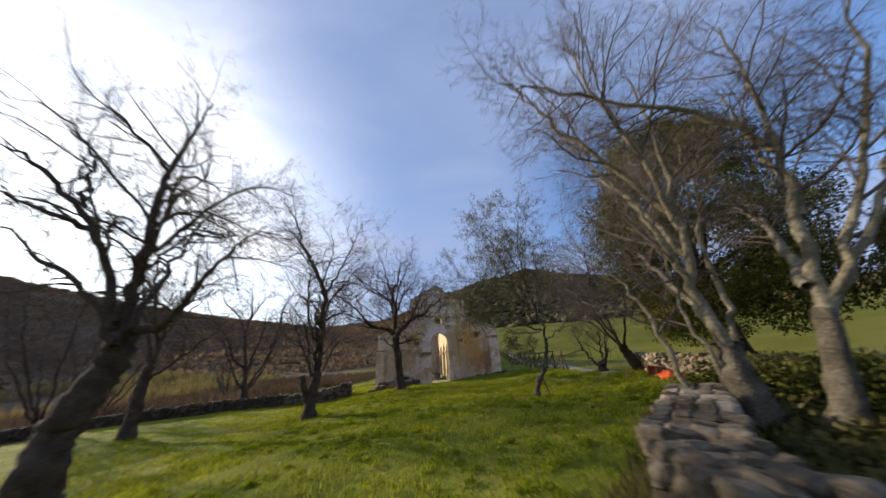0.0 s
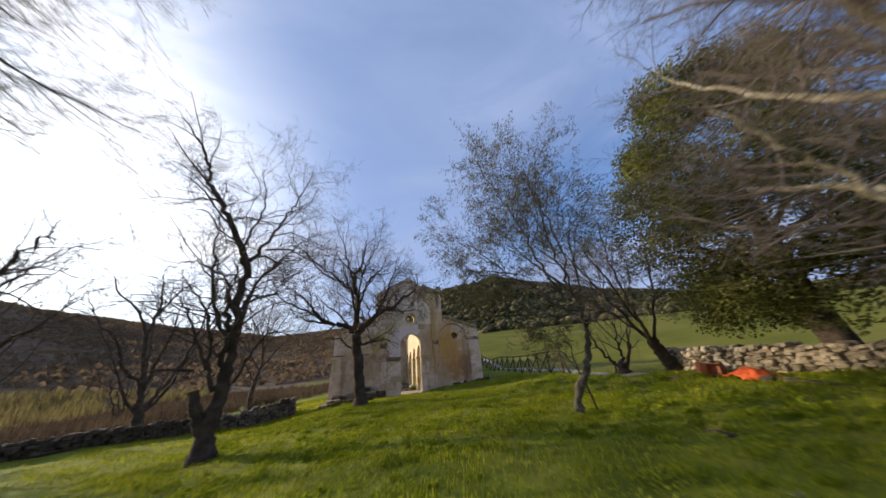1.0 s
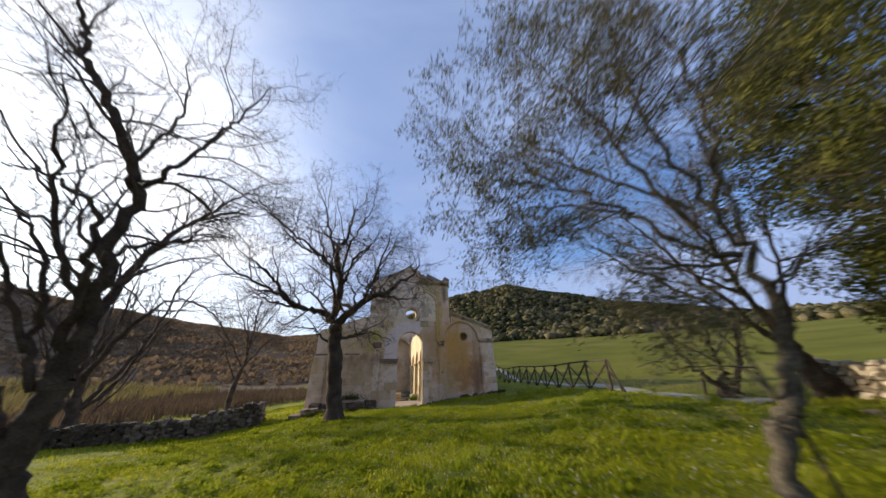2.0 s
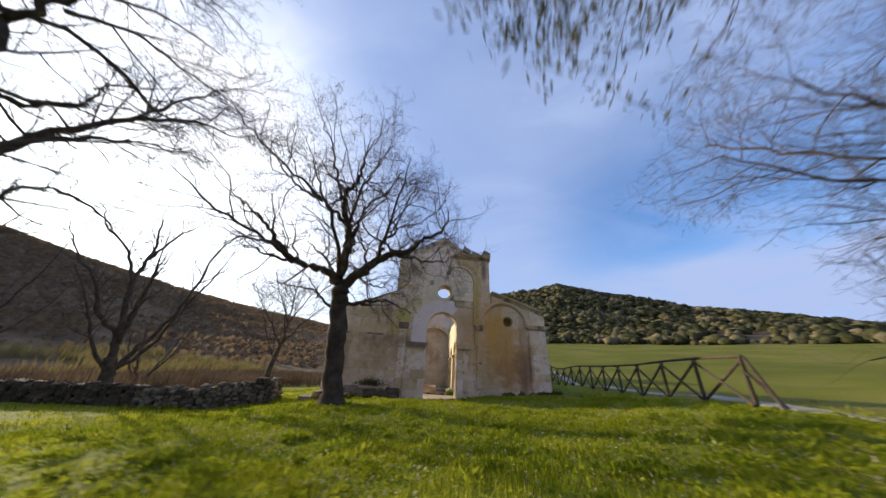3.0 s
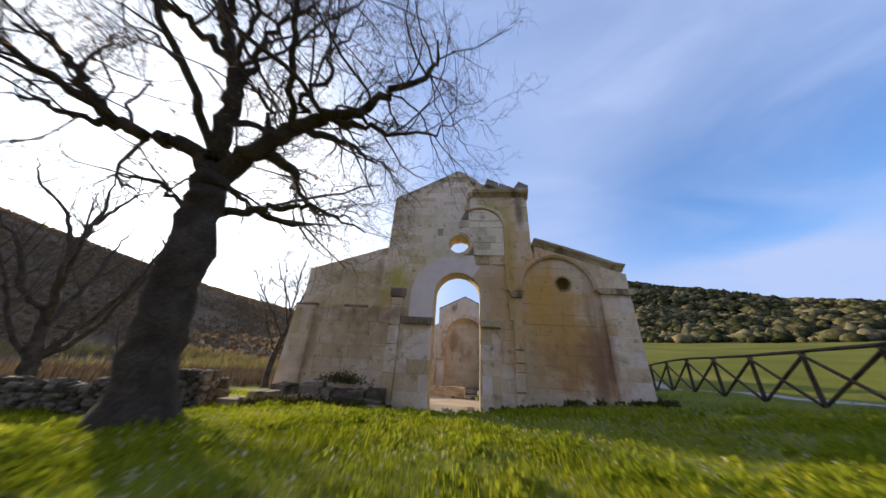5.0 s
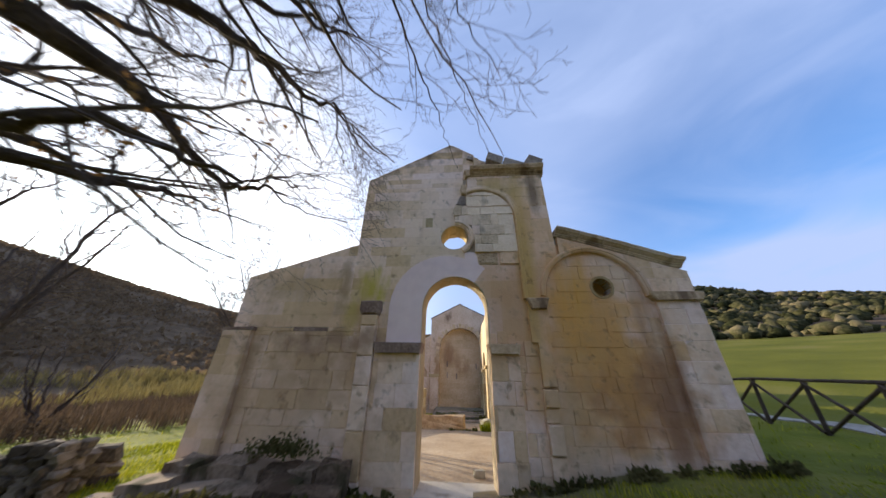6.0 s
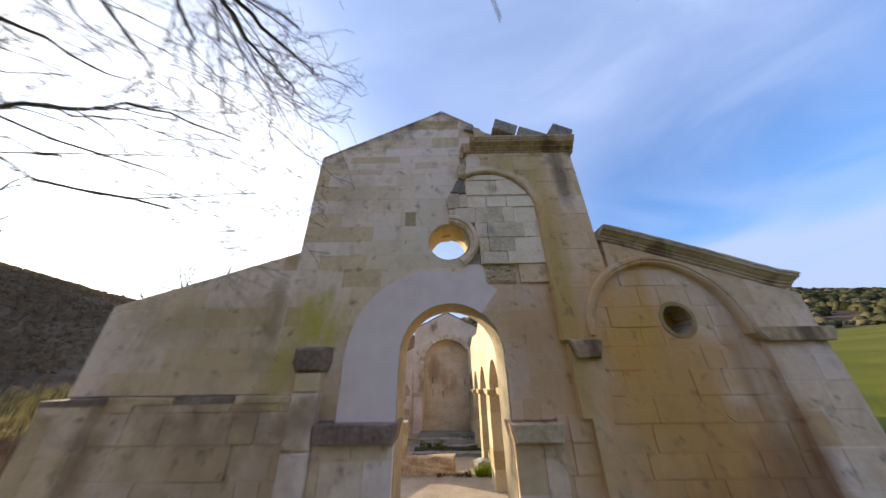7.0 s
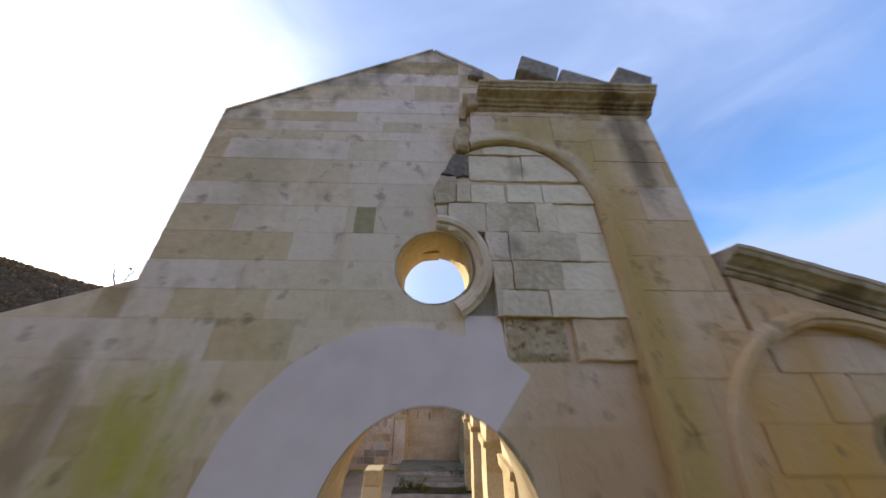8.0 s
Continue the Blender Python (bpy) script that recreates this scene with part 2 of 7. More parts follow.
def facade_stone():
    """Old limestone: block tint, grain, stains and a darker band that have their own place on the front."""
    m = bpy.data.materials.new("stained_limestone")
    m.use_nodes = True
    n, l = m.node_tree.nodes, m.node_tree.links
    bsdf = n["Principled BSDF"]
    bsdf.inputs["Roughness"].default_value = 0.95
    bsdf.inputs["Specular IOR Level"].default_value = 0.05
    geo = n.new("ShaderNodeNewGeometry")

    def tex(scale, detail, squash=(1, 1, 1)):
        mp = n.new("ShaderNodeMapping")
        mp.inputs["Scale"].default_value = squash
        t = n.new("ShaderNodeTexNoise")
        t.inputs["Scale"].default_value, t.inputs["Detail"].default_value = scale, detail
        l.new(geo.outputs["Position"], mp.inputs["Vector"])
        l.new(mp.outputs["Vector"], t.inputs["Vector"])
        return t.outputs["Fac"]

    def calc(op, a, b, c=None):
        k = n.new("ShaderNodeMath")
        k.operation = op
        for i, v in enumerate((a, b, c)):
            if v is None:
                continue
            if isinstance(v, (int, float)):
                k.inputs[i].default_value = v
            else:
                l.new(v, k.inputs[i])
        return k.outputs[0]

    def ramp(fac, stops):
        r = n.new("ShaderNodeValToRGB")
        e = r.color_ramp.elements
        e[0].position, e[0].color = stops[0][0], (*stops[0][1], 1)
        e[1].position, e[1].color = stops[-1][0], (*stops[-1][1], 1)
        for p, c in stops[1:-1]:
            e.new(p).color = (*c, 1)
        l.new(fac, r.inputs["Fac"])
        return r.outputs["Color"]

    def mix(fac, a, colour):
        x = n.new("ShaderNodeMixRGB")
        l.new(fac, x.inputs["Fac"])
        l.new(a, x.inputs["Color1"])
        x.inputs["Color2"].default_value = (*colour, 1)
        return x.outputs["Color"]

    sep = n.new("ShaderNodeSeparateXYZ")
    l.new(geo.outputs["Position"], sep.inputs[0])
    info = n.new("ShaderNodeObjectInfo")
    big, fine, streak = tex(0.8, 6), tex(9, 8), tex(1.0, 5, (2.6, 2.6, 0.28))
    fac = calc("ADD", calc("MULTIPLY", big, 0.5), calc("ADD", calc("MULTIPLY", fine, 0.34), calc("MULTIPLY", info.outputs["Random"], 0.16)))
    col = ramp(fac, [(0.27, (0.5, 0.35, 0.215)), (0.40, (0.69, 0.515, 0.355)), (0.53, (0.79, 0.62, 0.455)), (0.68, (0.85, 0.705, 0.56))])
    hue = n.new("ShaderNodeMixRGB")
    hue.blend_type = "MULTIPLY"
    hue.inputs["Fac"].default_value = 1.0
    l.new(col, hue.inputs["Color1"])
    l.new(ramp(info.outputs["Random"], [(0.0, (0.80, 0.755, 0.61)), (0.18, (0.90, 0.875, 0.77)), (0.4, (1.0, 0.985, 0.95)), (0.65, (1.0, 1.01, 1.06)), (0.85, (1.02, 1.03, 1.17)), (1.0, (0.90, 0.86, 0.82))]), hue.inputs["Color2"])
    col = hue.outputs["Color"]

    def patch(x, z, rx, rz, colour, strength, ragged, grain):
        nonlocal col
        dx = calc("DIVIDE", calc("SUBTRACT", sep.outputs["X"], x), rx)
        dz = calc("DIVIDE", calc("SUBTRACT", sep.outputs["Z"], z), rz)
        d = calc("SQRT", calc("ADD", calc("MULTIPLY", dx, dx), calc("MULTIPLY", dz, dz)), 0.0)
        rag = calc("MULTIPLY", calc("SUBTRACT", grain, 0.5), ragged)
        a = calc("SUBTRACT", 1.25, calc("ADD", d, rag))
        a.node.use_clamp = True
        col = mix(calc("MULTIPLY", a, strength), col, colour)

    mottle = tex(2.2, 7)
    patch(-0.4, 6.0, 1.2, 2.3, (0.80, 0.69, 0.60), 0.55, 1.6, big)
    patch(2.9, 3.4, 2.2, 4.6, (0.67, 0.44, 0.26), 0.75, 2.0, big)
    patch(3.7, 2.0, 1.7, 2.4, (0.62, 0.335, 0.11), 0.95, 2.4, tex(1.3, 10))
    patch(4.2, 1.2, 1.3, 1.2, (0.40, 0.21, 0.085), 0.8, 3.2, tex(1.9, 10))
    patch(3.7, 2.6, 0.9, 0.9, (0.52, 0.31, 0.12), 0.7, 3.0, tex(2.1, 9))
    patch(3.5, -0.35, 1.9, 0.55, (0.7, 0.56, 0.42), 0.8, 1.8, mottle)
    patch(4.8, 4.2, 0.7, 0.8, (0.72, 0.57, 0.43), 0.7, 1.8, mottle)
    patch(3.35, 3.6, 0.35, 1.1, (0.6, 0.34, 0.08), 0.9, 2.4, streak)
    patch(3.1, 2.9, 0.5, 1.5, (0.66, 0.355, 0.1), 0.85, 1.8, mottle)
    patch(4.0, 2.7, 0.55, 1.3, (0.62, 0.345, 0.12), 0.75, 2.0, streak)
    patch(4.9, 0.9, 0.55, 1.0, (0.3, 0.15, 0.075), 0.7, 2.4, mottle)
    patch(5.05, 1.4, 0.35, 2.6, (0.26, 0.145, 0.085), 0.8, 2.5, streak)
    patch(2.6, 0.6, 0.8, 1.8, (0.5, 0.35, 0.19), 0.6, 2.0, mottle)
    patch(1.5, 3.4, 0.95, 1.35, (0.55, 0.345, 0.19), 0.95, 1.2, big)
    patch(2.12, 4.9, 0.3, 2.9, (0.52, 0.34, 0.11), 0.85, 1.8, streak)
    patch(1.15, 6.0, 0.75, 1.0, (0.66, 0.55, 0.46), 0.75, 1.2, mottle)
    patch(1.25, 5.7, 0.55, 0.6, (0.42, 0.345, 0.27), 0.7, 2.8, mottle)
    patch(1.6, 7.2, 1.2, 0.55, (0.50, 0.36, 0.15), 0.7, 2.0, mottle)
    patch(-2.38, 3.85, 0.42, 0.55, (0.46, 0.42, 0.012), 1.0, 2.6, tex(2.6, 9, (1.3, 1.3, 0.6)))
    patch(-2.85, 3.15, 0.3, 0.7, (0.42, 0.37, 0.03), 0.85, 2.2, mottle)
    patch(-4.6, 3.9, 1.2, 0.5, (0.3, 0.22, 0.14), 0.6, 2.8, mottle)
    patch(-1.2, 5.0, 1.5, 1.8, (0.66, 0.53, 0.28), 0.35, 2.6, big)
    patch(-3.9, 3.3, 2.2, 1.3, (0.56, 0.41, 0.225), 0.7, 2.2, streak)
    patch(-4.3, 0.8, 2.8, 2.4, (0.54, 0.385, 0.245), 0.75, 1.8, mottle)
    patch(-3.4, 1.7, 1.3, 0.8, (0.42, 0.29, 0.18), 0.6, 2.6, mottle)
    # a darker band just below the west aisle's ledge
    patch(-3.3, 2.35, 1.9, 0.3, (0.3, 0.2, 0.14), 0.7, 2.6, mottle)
    patch(-5.42, 0.9, 0.22, 2.1, (0.3, 0.2, 0.12), 0.5, 2.6, mottle)
    patch(2.65, 7.0, 0.2, 0.75, (0.17, 0.125, 0.09), 0.85, 2.0, streak)
    patch(3.9, -0.5, 2.6, 0.5, (0.3, 0.25, 0.19), 0.6, 2.0, tex(2.5, 6))
    patch(-3.15, 4.0, 0.2, 1.2, (0.3, 0.21, 0.11), 0.65, 3.0, mottle)
    patch(-2.2, 6.7, 0.7, 0.7, (0.46, 0.38, 0.25), 0.45, 2.6, mottle)
    # black lichen creeping down from the gable's edge
    roof = calc("SUBTRACT", 9.32, calc("MULTIPLY", calc("ABSOLUTE", calc("ADD", sep.outputs["X"], 0.05), 0.0), 0.541))
    near = calc("SUBTRACT", 1.0, calc("DIVIDE", calc("SUBTRACT", roof, sep.outputs["Z"]), 0.85))
    lich = calc("ADD", calc("MULTIPLY", near, 0.9), calc("MULTIPLY", calc("SUBTRACT", tex(3.0, 9), 0.62), 3.2))
    lich.node.use_clamp = True
    col = mix(calc("MULTIPLY", lich, 0.85), col, (0.15, 0.115, 0.08))
    dark = calc("SUBTRACT", calc("MULTIPLY", streak, 2.6), 1.42)
    dark.node.use_clamp = True
    col = mix(calc("MULTIPLY", dark, 0.3), col, (0.36, 0.28, 0.18))
    grime = calc("SUBTRACT", calc("MULTIPLY", tex(3.4, 10, (1, 1, 0.8)), 5.0), 2.75)
    grime.node.use_clamp = True
    col = mix(calc("MULTIPLY", grime, 0.42), col, (0.36, 0.25, 0.145))
    # small drilled and weathered holes
    vor = n.new("ShaderNodeTexVoronoi")
    vor.inputs["Scale"].default_value = 1.7
    l.new(geo.outputs["Position"], vor.inputs["Vector"])
    hole = calc("MULTIPLY", calc("LESS_THAN", calc("ADD", vor.outputs["Distance"], calc("MULTIPLY", fine, 0.09)), 0.095), calc("GREATER_THAN", mottle, 0.54))
    col = mix(calc("MULTIPLY", hole, 0.3), col, (0.11, 0.08, 0.05))
    worn = tex(4.2, 11)
    pit = calc("SUBTRACT", calc("MULTIPLY", worn, 6.0), 3.55)
    pit.node.use_clamp = True
    col = mix(calc("MULTIPLY", pit, 0.7), col, (0.22, 0.145, 0.08))
    warm = n.new("ShaderNodeMixRGB")
    warm.blend_type = "MULTIPLY"
    warm.inputs["Fac"].default_value = 1.0
    warm.inputs["Color2"].default_value = (1.14, 1.085, 1.04, 1)
    l.new(col, warm.inputs["Color1"])
    col = warm.outputs["Color"]
    l.new(col, bsdf.inputs["Base Color"])
    bp = n.new("ShaderNodeBump")
    bp.inputs["Strength"].default_value, bp.inputs["Distance"].default_value = 0.5, 0.035
    relief = calc("ADD", calc("MULTIPLY", fine, 0.6), calc("MULTIPLY", tex(40, 4), 0.25))
    l.new(calc("SUBTRACT", relief, calc("ADD", calc("MULTIPLY", pit, 0.9), calc("MULTIPLY", hole, 0.8))), bp.inputs["Height"])
    l.new(bp.outputs["Normal"], bsdf.inputs["Normal"])
    return m


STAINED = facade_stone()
FLOOR = surface("beaten_floor", (0.26, 0.19, 0.125), (0.36, 0.278, 0.19), (0.45, 0.362, 0.26), 0.8, 10, 0.95, 0.3)
BARK = surface("dark_bark", (0.037, 0.025, 0.018), (0.072, 0.051, 0.037), (0.125, 0.093, 0.07), 3, 25, 0.95, 0.9)
OAK_TWIG = surface("brown_twig", (0.06, 0.043, 0.035), (0.1, 0.075, 0.063), (0.16, 0.122, 0.105), 1, 10, 0.9, 0)
TWIG = surface("grey_twig", (0.08, 0.062, 0.05), (0.13, 0.105, 0.088), (0.2, 0.165, 0.145), 1, 10, 0.9, 0)
# darker than the pale bark: shade on the mossy trunks put into the colour
SHADED_MOSSBARK = surface("shaded_mossy_bark", (0.045, 0.036, 0.023), (0.1, 0.082, 0.057), (0.2, 0.17, 0.125), 2.5, 22, 0.95, 0.9)
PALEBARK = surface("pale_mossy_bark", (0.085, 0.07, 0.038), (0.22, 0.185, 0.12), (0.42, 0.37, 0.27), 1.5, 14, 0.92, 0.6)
WOOD = surface("weathered_fence_wood", (0.04, 0.028, 0.02), (0.075, 0.055, 0.04), (0.12, 0.092, 0.07), 3, 30, 0.9, 0.4)
OLIVE_LEAF = surface("olive_leaf", (0.07, 0.07, 0.035), (0.135, 0.13, 0.065), (0.24, 0.21, 0.1), 1.5, 20, 0.6, 0, leaf=0.3)
IVY = surface("ivy_leaf", (0.03, 0.036, 0.01), (0.095, 0.102, 0.026), (0.3, 0.275, 0.08), 0.8, 12, 0.45, 0, leaf=0.28)
WEED = surface("dark_weed", (0.045, 0.043, 0.016), (0.095, 0.088, 0.032), (0.19, 0.165, 0.07), 0.8, 12, 0.7, 0, leaf=0.25)
DRY_LEAF = surface("dry_oak_leaf", (0.16, 0.08, 0.03), (0.26, 0.14, 0.05), (0.36, 0.22, 0.09), 2, 20, 0.8, 0, leaf=0.4)
GRASS = surface("grass_blade", (0.11, 0.135, 0.006), (0.285, 0.31, 0.011), (0.5, 0.465, 0.05), 0.35, 8, 0.85, 0, 0.35, leaf=0.4, island=True)
CLOVER = surface("clover_leaf", (0.115, 0.15, 0.010), (0.235, 0.275, 0.018), (0.38, 0.375, 0.045), 0.5, 9, 0.8, 0, leaf=0.45)
LITTER = surface("pale_leaf_litter", (0.3, 0.25, 0.14), (0.42, 0.37, 0.24), (0.52, 0.48, 0.34), 2, 20, 0.8, 0, leaf=0.3)
PETAL = surface("cream_petal", (0.5, 0.45, 0.3), (0.6, 0.55, 0.4), (0.7, 0.65, 0.5), 2, 20, 0.7, 0, leaf=0.3)
SCRUB = surface("dry_scrub", (0.075, 0.05, 0.03), (0.135, 0.092, 0.057), (0.21, 0.15, 0.095), 0.12, 3, 0.9, 0, leaf=0.2)
REED = surface("yellow_reed", (0.16, 0.12, 0.04), (0.24, 0.19, 0.07), (0.33, 0.27, 0.11), 0.2, 3, 0.85, 0, leaf=0.3)
MAQUIS = surface("maquis_leaf", (0.024, 0.026, 0.011), (0.072, 0.068, 0.032), (0.165, 0.135, 0.075), 0.06, 1.5, 0.75, 0.8, 0.32, leaf=0.1, island=True)
GARRIGUE = surface("dull_garrigue", (0.14, 0.095, 0.055), (0.18, 0.123, 0.072), (0.22, 0.153, 0.092), 0.06, 1.5, 0.85, 0.4, 0.2, leaf=0.35, island=True)
PATH_STONE = surface("pale_concrete_path", (0.22, 0.2, 0.17), (0.3, 0.275, 0.235), (0.38, 0.35, 0.3), 0.8, 9, 0.9, 0.2)
BRICK = surface("terracotta", (0.22, 0.08, 0.04), (0.33, 0.13, 0.07), (0.42, 0.2, 0.11), 3, 20, 0.9, 0.3, 0.4)
PLASTIC = surface("orange_plastic_net", (0.62, 0.09, 0.02), (0.72, 0.12, 0.03), (0.78, 0.18, 0.06), 3, 20, 0.5, 0.2)


def ground_material():
    """Meadow near, brighter sown field to the east, olive-brown slopes beyond; worn soil by the church."""
    m = bpy.data.materials.new("meadow_ground")
    m.use_nodes = True
    n, l = m.node_tree.nodes, m.node_tree.links
    bsdf = n["Principled BSDF"]
    bsdf.inputs["Roughness"].default_value = 0.95
    bsdf.inputs["Specular IOR Level"].default_value = 0.1
    geo = n.new("ShaderNodeNewGeometry")

    def tex(scale, detail=6.0):
        t = n.new("ShaderNodeTexNoise")
        t.inputs["Scale"].default_value, t.inputs["Detail"].default_value = scale, detail
        l.new(geo.outputs["Position"], t.inputs["Vector"])
        return t.outputs["Fac"]

    def ramp(fac, stops):
        r = n.new("ShaderNodeValToRGB")
        e = r.color_ramp.elements
        e[0].position, e[0].color = stops[0][0], (*stops[0][1], 1)
        e[1].position, e[1].color = stops[-1][0], (*stops[-1][1], 1)
        for p, c in stops[1:-1]:
            e.new(p).color = (*c, 1)
        l.new(fac, r.inputs["Fac"])
        return r.outputs["Color"]

    def mix(fac, a, b):
        x = n.new("ShaderNodeMixRGB")
        l.new(fac, x.inputs["Fac"])
        l.new(a, x.inputs["Color1"])
        l.new(b, x.inputs["Color2"])
        return x.outputs["Color"]

    meadow = ramp(tex(0.6, 9), [(0.3, (0.085, 0.1, 0.011)), (0.5, (0.15, 0.165, 0.015)), (0.7, (0.22, 0.205, 0.034))])
    field = ramp(tex(0.12, 9), [(0.3, (0.085, 0.09, 0.01)), (0.5, (0.12, 0.12, 0.013)), (0.7, (0.16, 0.142, 0.035))])
    slope = ramp(tex(0.16, 14), [(0.36, (0.085, 0.055, 0.031)), (0.46, (0.108, 0.072, 0.042)), (0.56, (0.128, 0.086, 0.051)), (0.68, (0.15, 0.103, 0.062))])
    att = n.new("ShaderNodeAttribute")
    att.attribute_name = "cover"
    sep = n.new("ShaderNodeSeparateColor")
    l.new(att.outputs["Color"], sep.inputs["Color"])
    soil = ramp(tex(1.5, 9), [(0.3, (0.09, 0.075, 0.045)), (0.7, (0.2, 0.165, 0.11))])
    col = mix(sep.outputs["Red"], meadow, field)
    col = mix(sep.outputs["Green"], col, slope)
    col = mix(sep.outputs["Blue"], col, soil)
    l.new(col, bsdf.inputs["Base Color"])
    bp = n.new("ShaderNodeBump")
    bp.inputs["Strength"].default_value, bp.inputs["Distance"].default_value = 0.6, 0.12
    l.new(tex(5, 9), bp.inputs["Height"])
    l.new(bp.outputs["Normal"], bsdf.inputs["Normal"])
    return m


# ---- building helpers ----
def link_mesh(name, verts, faces, material, parent=None, smooth=False, label=""):
    me = bpy.data.meshes.new(name)
    me.from_pydata([tuple(v) for v in verts], [], [tuple(f) for f in faces])
    me.materials.append(material)
    if smooth:
        me.shade_smooth()
    ob = new(name, me)
    ob.parent = parent
    if label:
        ob["label"] = label
    return ob


def big_mesh(name, verts, faces, material, parent=None, smooth=False):
    """A mesh from numpy arrays whose faces all have the same number of corners."""
    verts, faces = np.asarray(verts, np.float32), np.asarray(faces, np.int32)
    me = bpy.data.meshes.new(name)
    me.vertices.add(len(verts))
    me.vertices.foreach_set("co", verts.ravel())
    k = faces.shape[1]
    me.loops.add(faces.size)
    me.loops.foreach_set("vertex_index", faces.ravel())
    me.polygons.add(len(faces))
    me.polygons.foreach_set("loop_start", np.arange(len(faces), dtype=np.int32) * k)
    me.polygons.foreach_set("loop_total", np.full(len(faces), k, np.int32))
    me.update(calc_edges=True)
    me.materials.append(material)
    if smooth:
        me.shade_smooth()
    ob = new(name, me)
    ob.parent = parent
    return ob


def part(name, bm, material, parent, label="", smooth=False):
    me = bpy.data.meshes.new(name)
    bm.to_mesh(me)
    bm.free()
    me.materials.append(material)
    if smooth:
        me.shade_smooth()
    ob = new(name, me)
    ob.parent = parent
    if label:
        ob["label"] = label
    return ob


def thing(name, place, label, category, group="", kind=""):
    ob = new(name)
    ob.location = place
    ob.empty_display_size = 0.2
    return tagged(ob, label, category, group, kind)


# ---- the land ----
SKY_AZ = (-180, -140, -110, -80, -69, -57, -45, -34, -18, -6, 6, 15, 21, 27, 31, 35, 40, 47, 55, 64, 80, 110, 150, 180)
SKY_EL = (4, 6, 10, 13.2, 12.9, 10.8, 8.7, 7.2, 5.4, 6.6, 10.4, 13.6, 14.6, 15.4, 14.4, 13.0, 12.0, 9.8, 7.9, 5.5, 4.5, 3.5, 3.5, 4)


def smooth01(t):
    t = np.clip(t, 0, 1)
    return t * t * (3 - 2 * t)


def wave(x, y, f, s):
    return np.sin(x * f + s) * np.cos(y * f * 1.13 + 2.1 * s) + 0.5 * np.sin(x * f * 2.3 - s) * np.sin(y * f * 2.1 + s * 3)


def land(x, y):
    """Height of the ground."""
    x, y = np.asarray(x, float), np.asarray(y, float)
    near = -0.33 + 0.0665 * np.clip(x, -13, 12) - 0.041 * np.clip(y, -32, 8)
    near = near - 0.3 * np.exp(-((x + 9.5) / 3.5) ** 2 - ((y + 3) / 3.5) ** 2)
    near = near + 0.12 * np.exp(-((x + 3.6) / 2.5) ** 2 - ((y + 6.7) / 2.5) ** 2)
    # the made ground before the door
    yard = np.exp(-((x - 0.1) / 2.6) ** 2 - ((y - 0.2) / 2.2) ** 2)
    near = near - 0.42 * yard
    near = near - 0.22 * np.exp(-((x - 5.5) / 3.0) ** 2 - ((y + 1.5) / 3.0) ** 2) - 0.2 * np.exp(-((x - 2.8) / 3.0) ** 2 - ((y + 8.5) / 4.0) ** 2)
    near = near + 0.025 * wave(x, y, 1.7, 0.4) + 0.05 * wave(x, y, 0.55, 1.9)
    dx, dy = x, y + 12.0
    dist, az = np.hypot(dx, dy), np.degrees(np.arctan2(dx, dy))
    rise = np.tan(np.radians(np.interp(az, SKY_AZ, SKY_EL)))
    east = smooth01((az - 2) / 14) * smooth01((175 - az) / 60)
    foot, top = 75 + 35 * east, 380 - 120 * east
    ridge = 1.5 + top * rise
    up = 0.62 * smooth01((dist - foot) / (top - foot)) + 0.38 * np.clip((dist - foot) / (top - foot), 0, 1)
    low = 10.0 * east * np.clip((dist - 24) / 86, 0, 1) + (-1.6) * (1 - east) * np.clip((dist - 22) / 40, 0, 1)
    hill = up * (ridge - low)
    hill = hill * (1 - 0.45 * smooth01((dist - top) / (1.6 * top)))
    rough = np.clip((dist - foot) / 60, 0, 1) * (1.3 * wave(x, y, 0.06, 0.7) + 0.7 * wave(x, y, 0.17, 2.2)) * (0.35 + 0.65 * (1 - up))
    return near + low + hill + rough


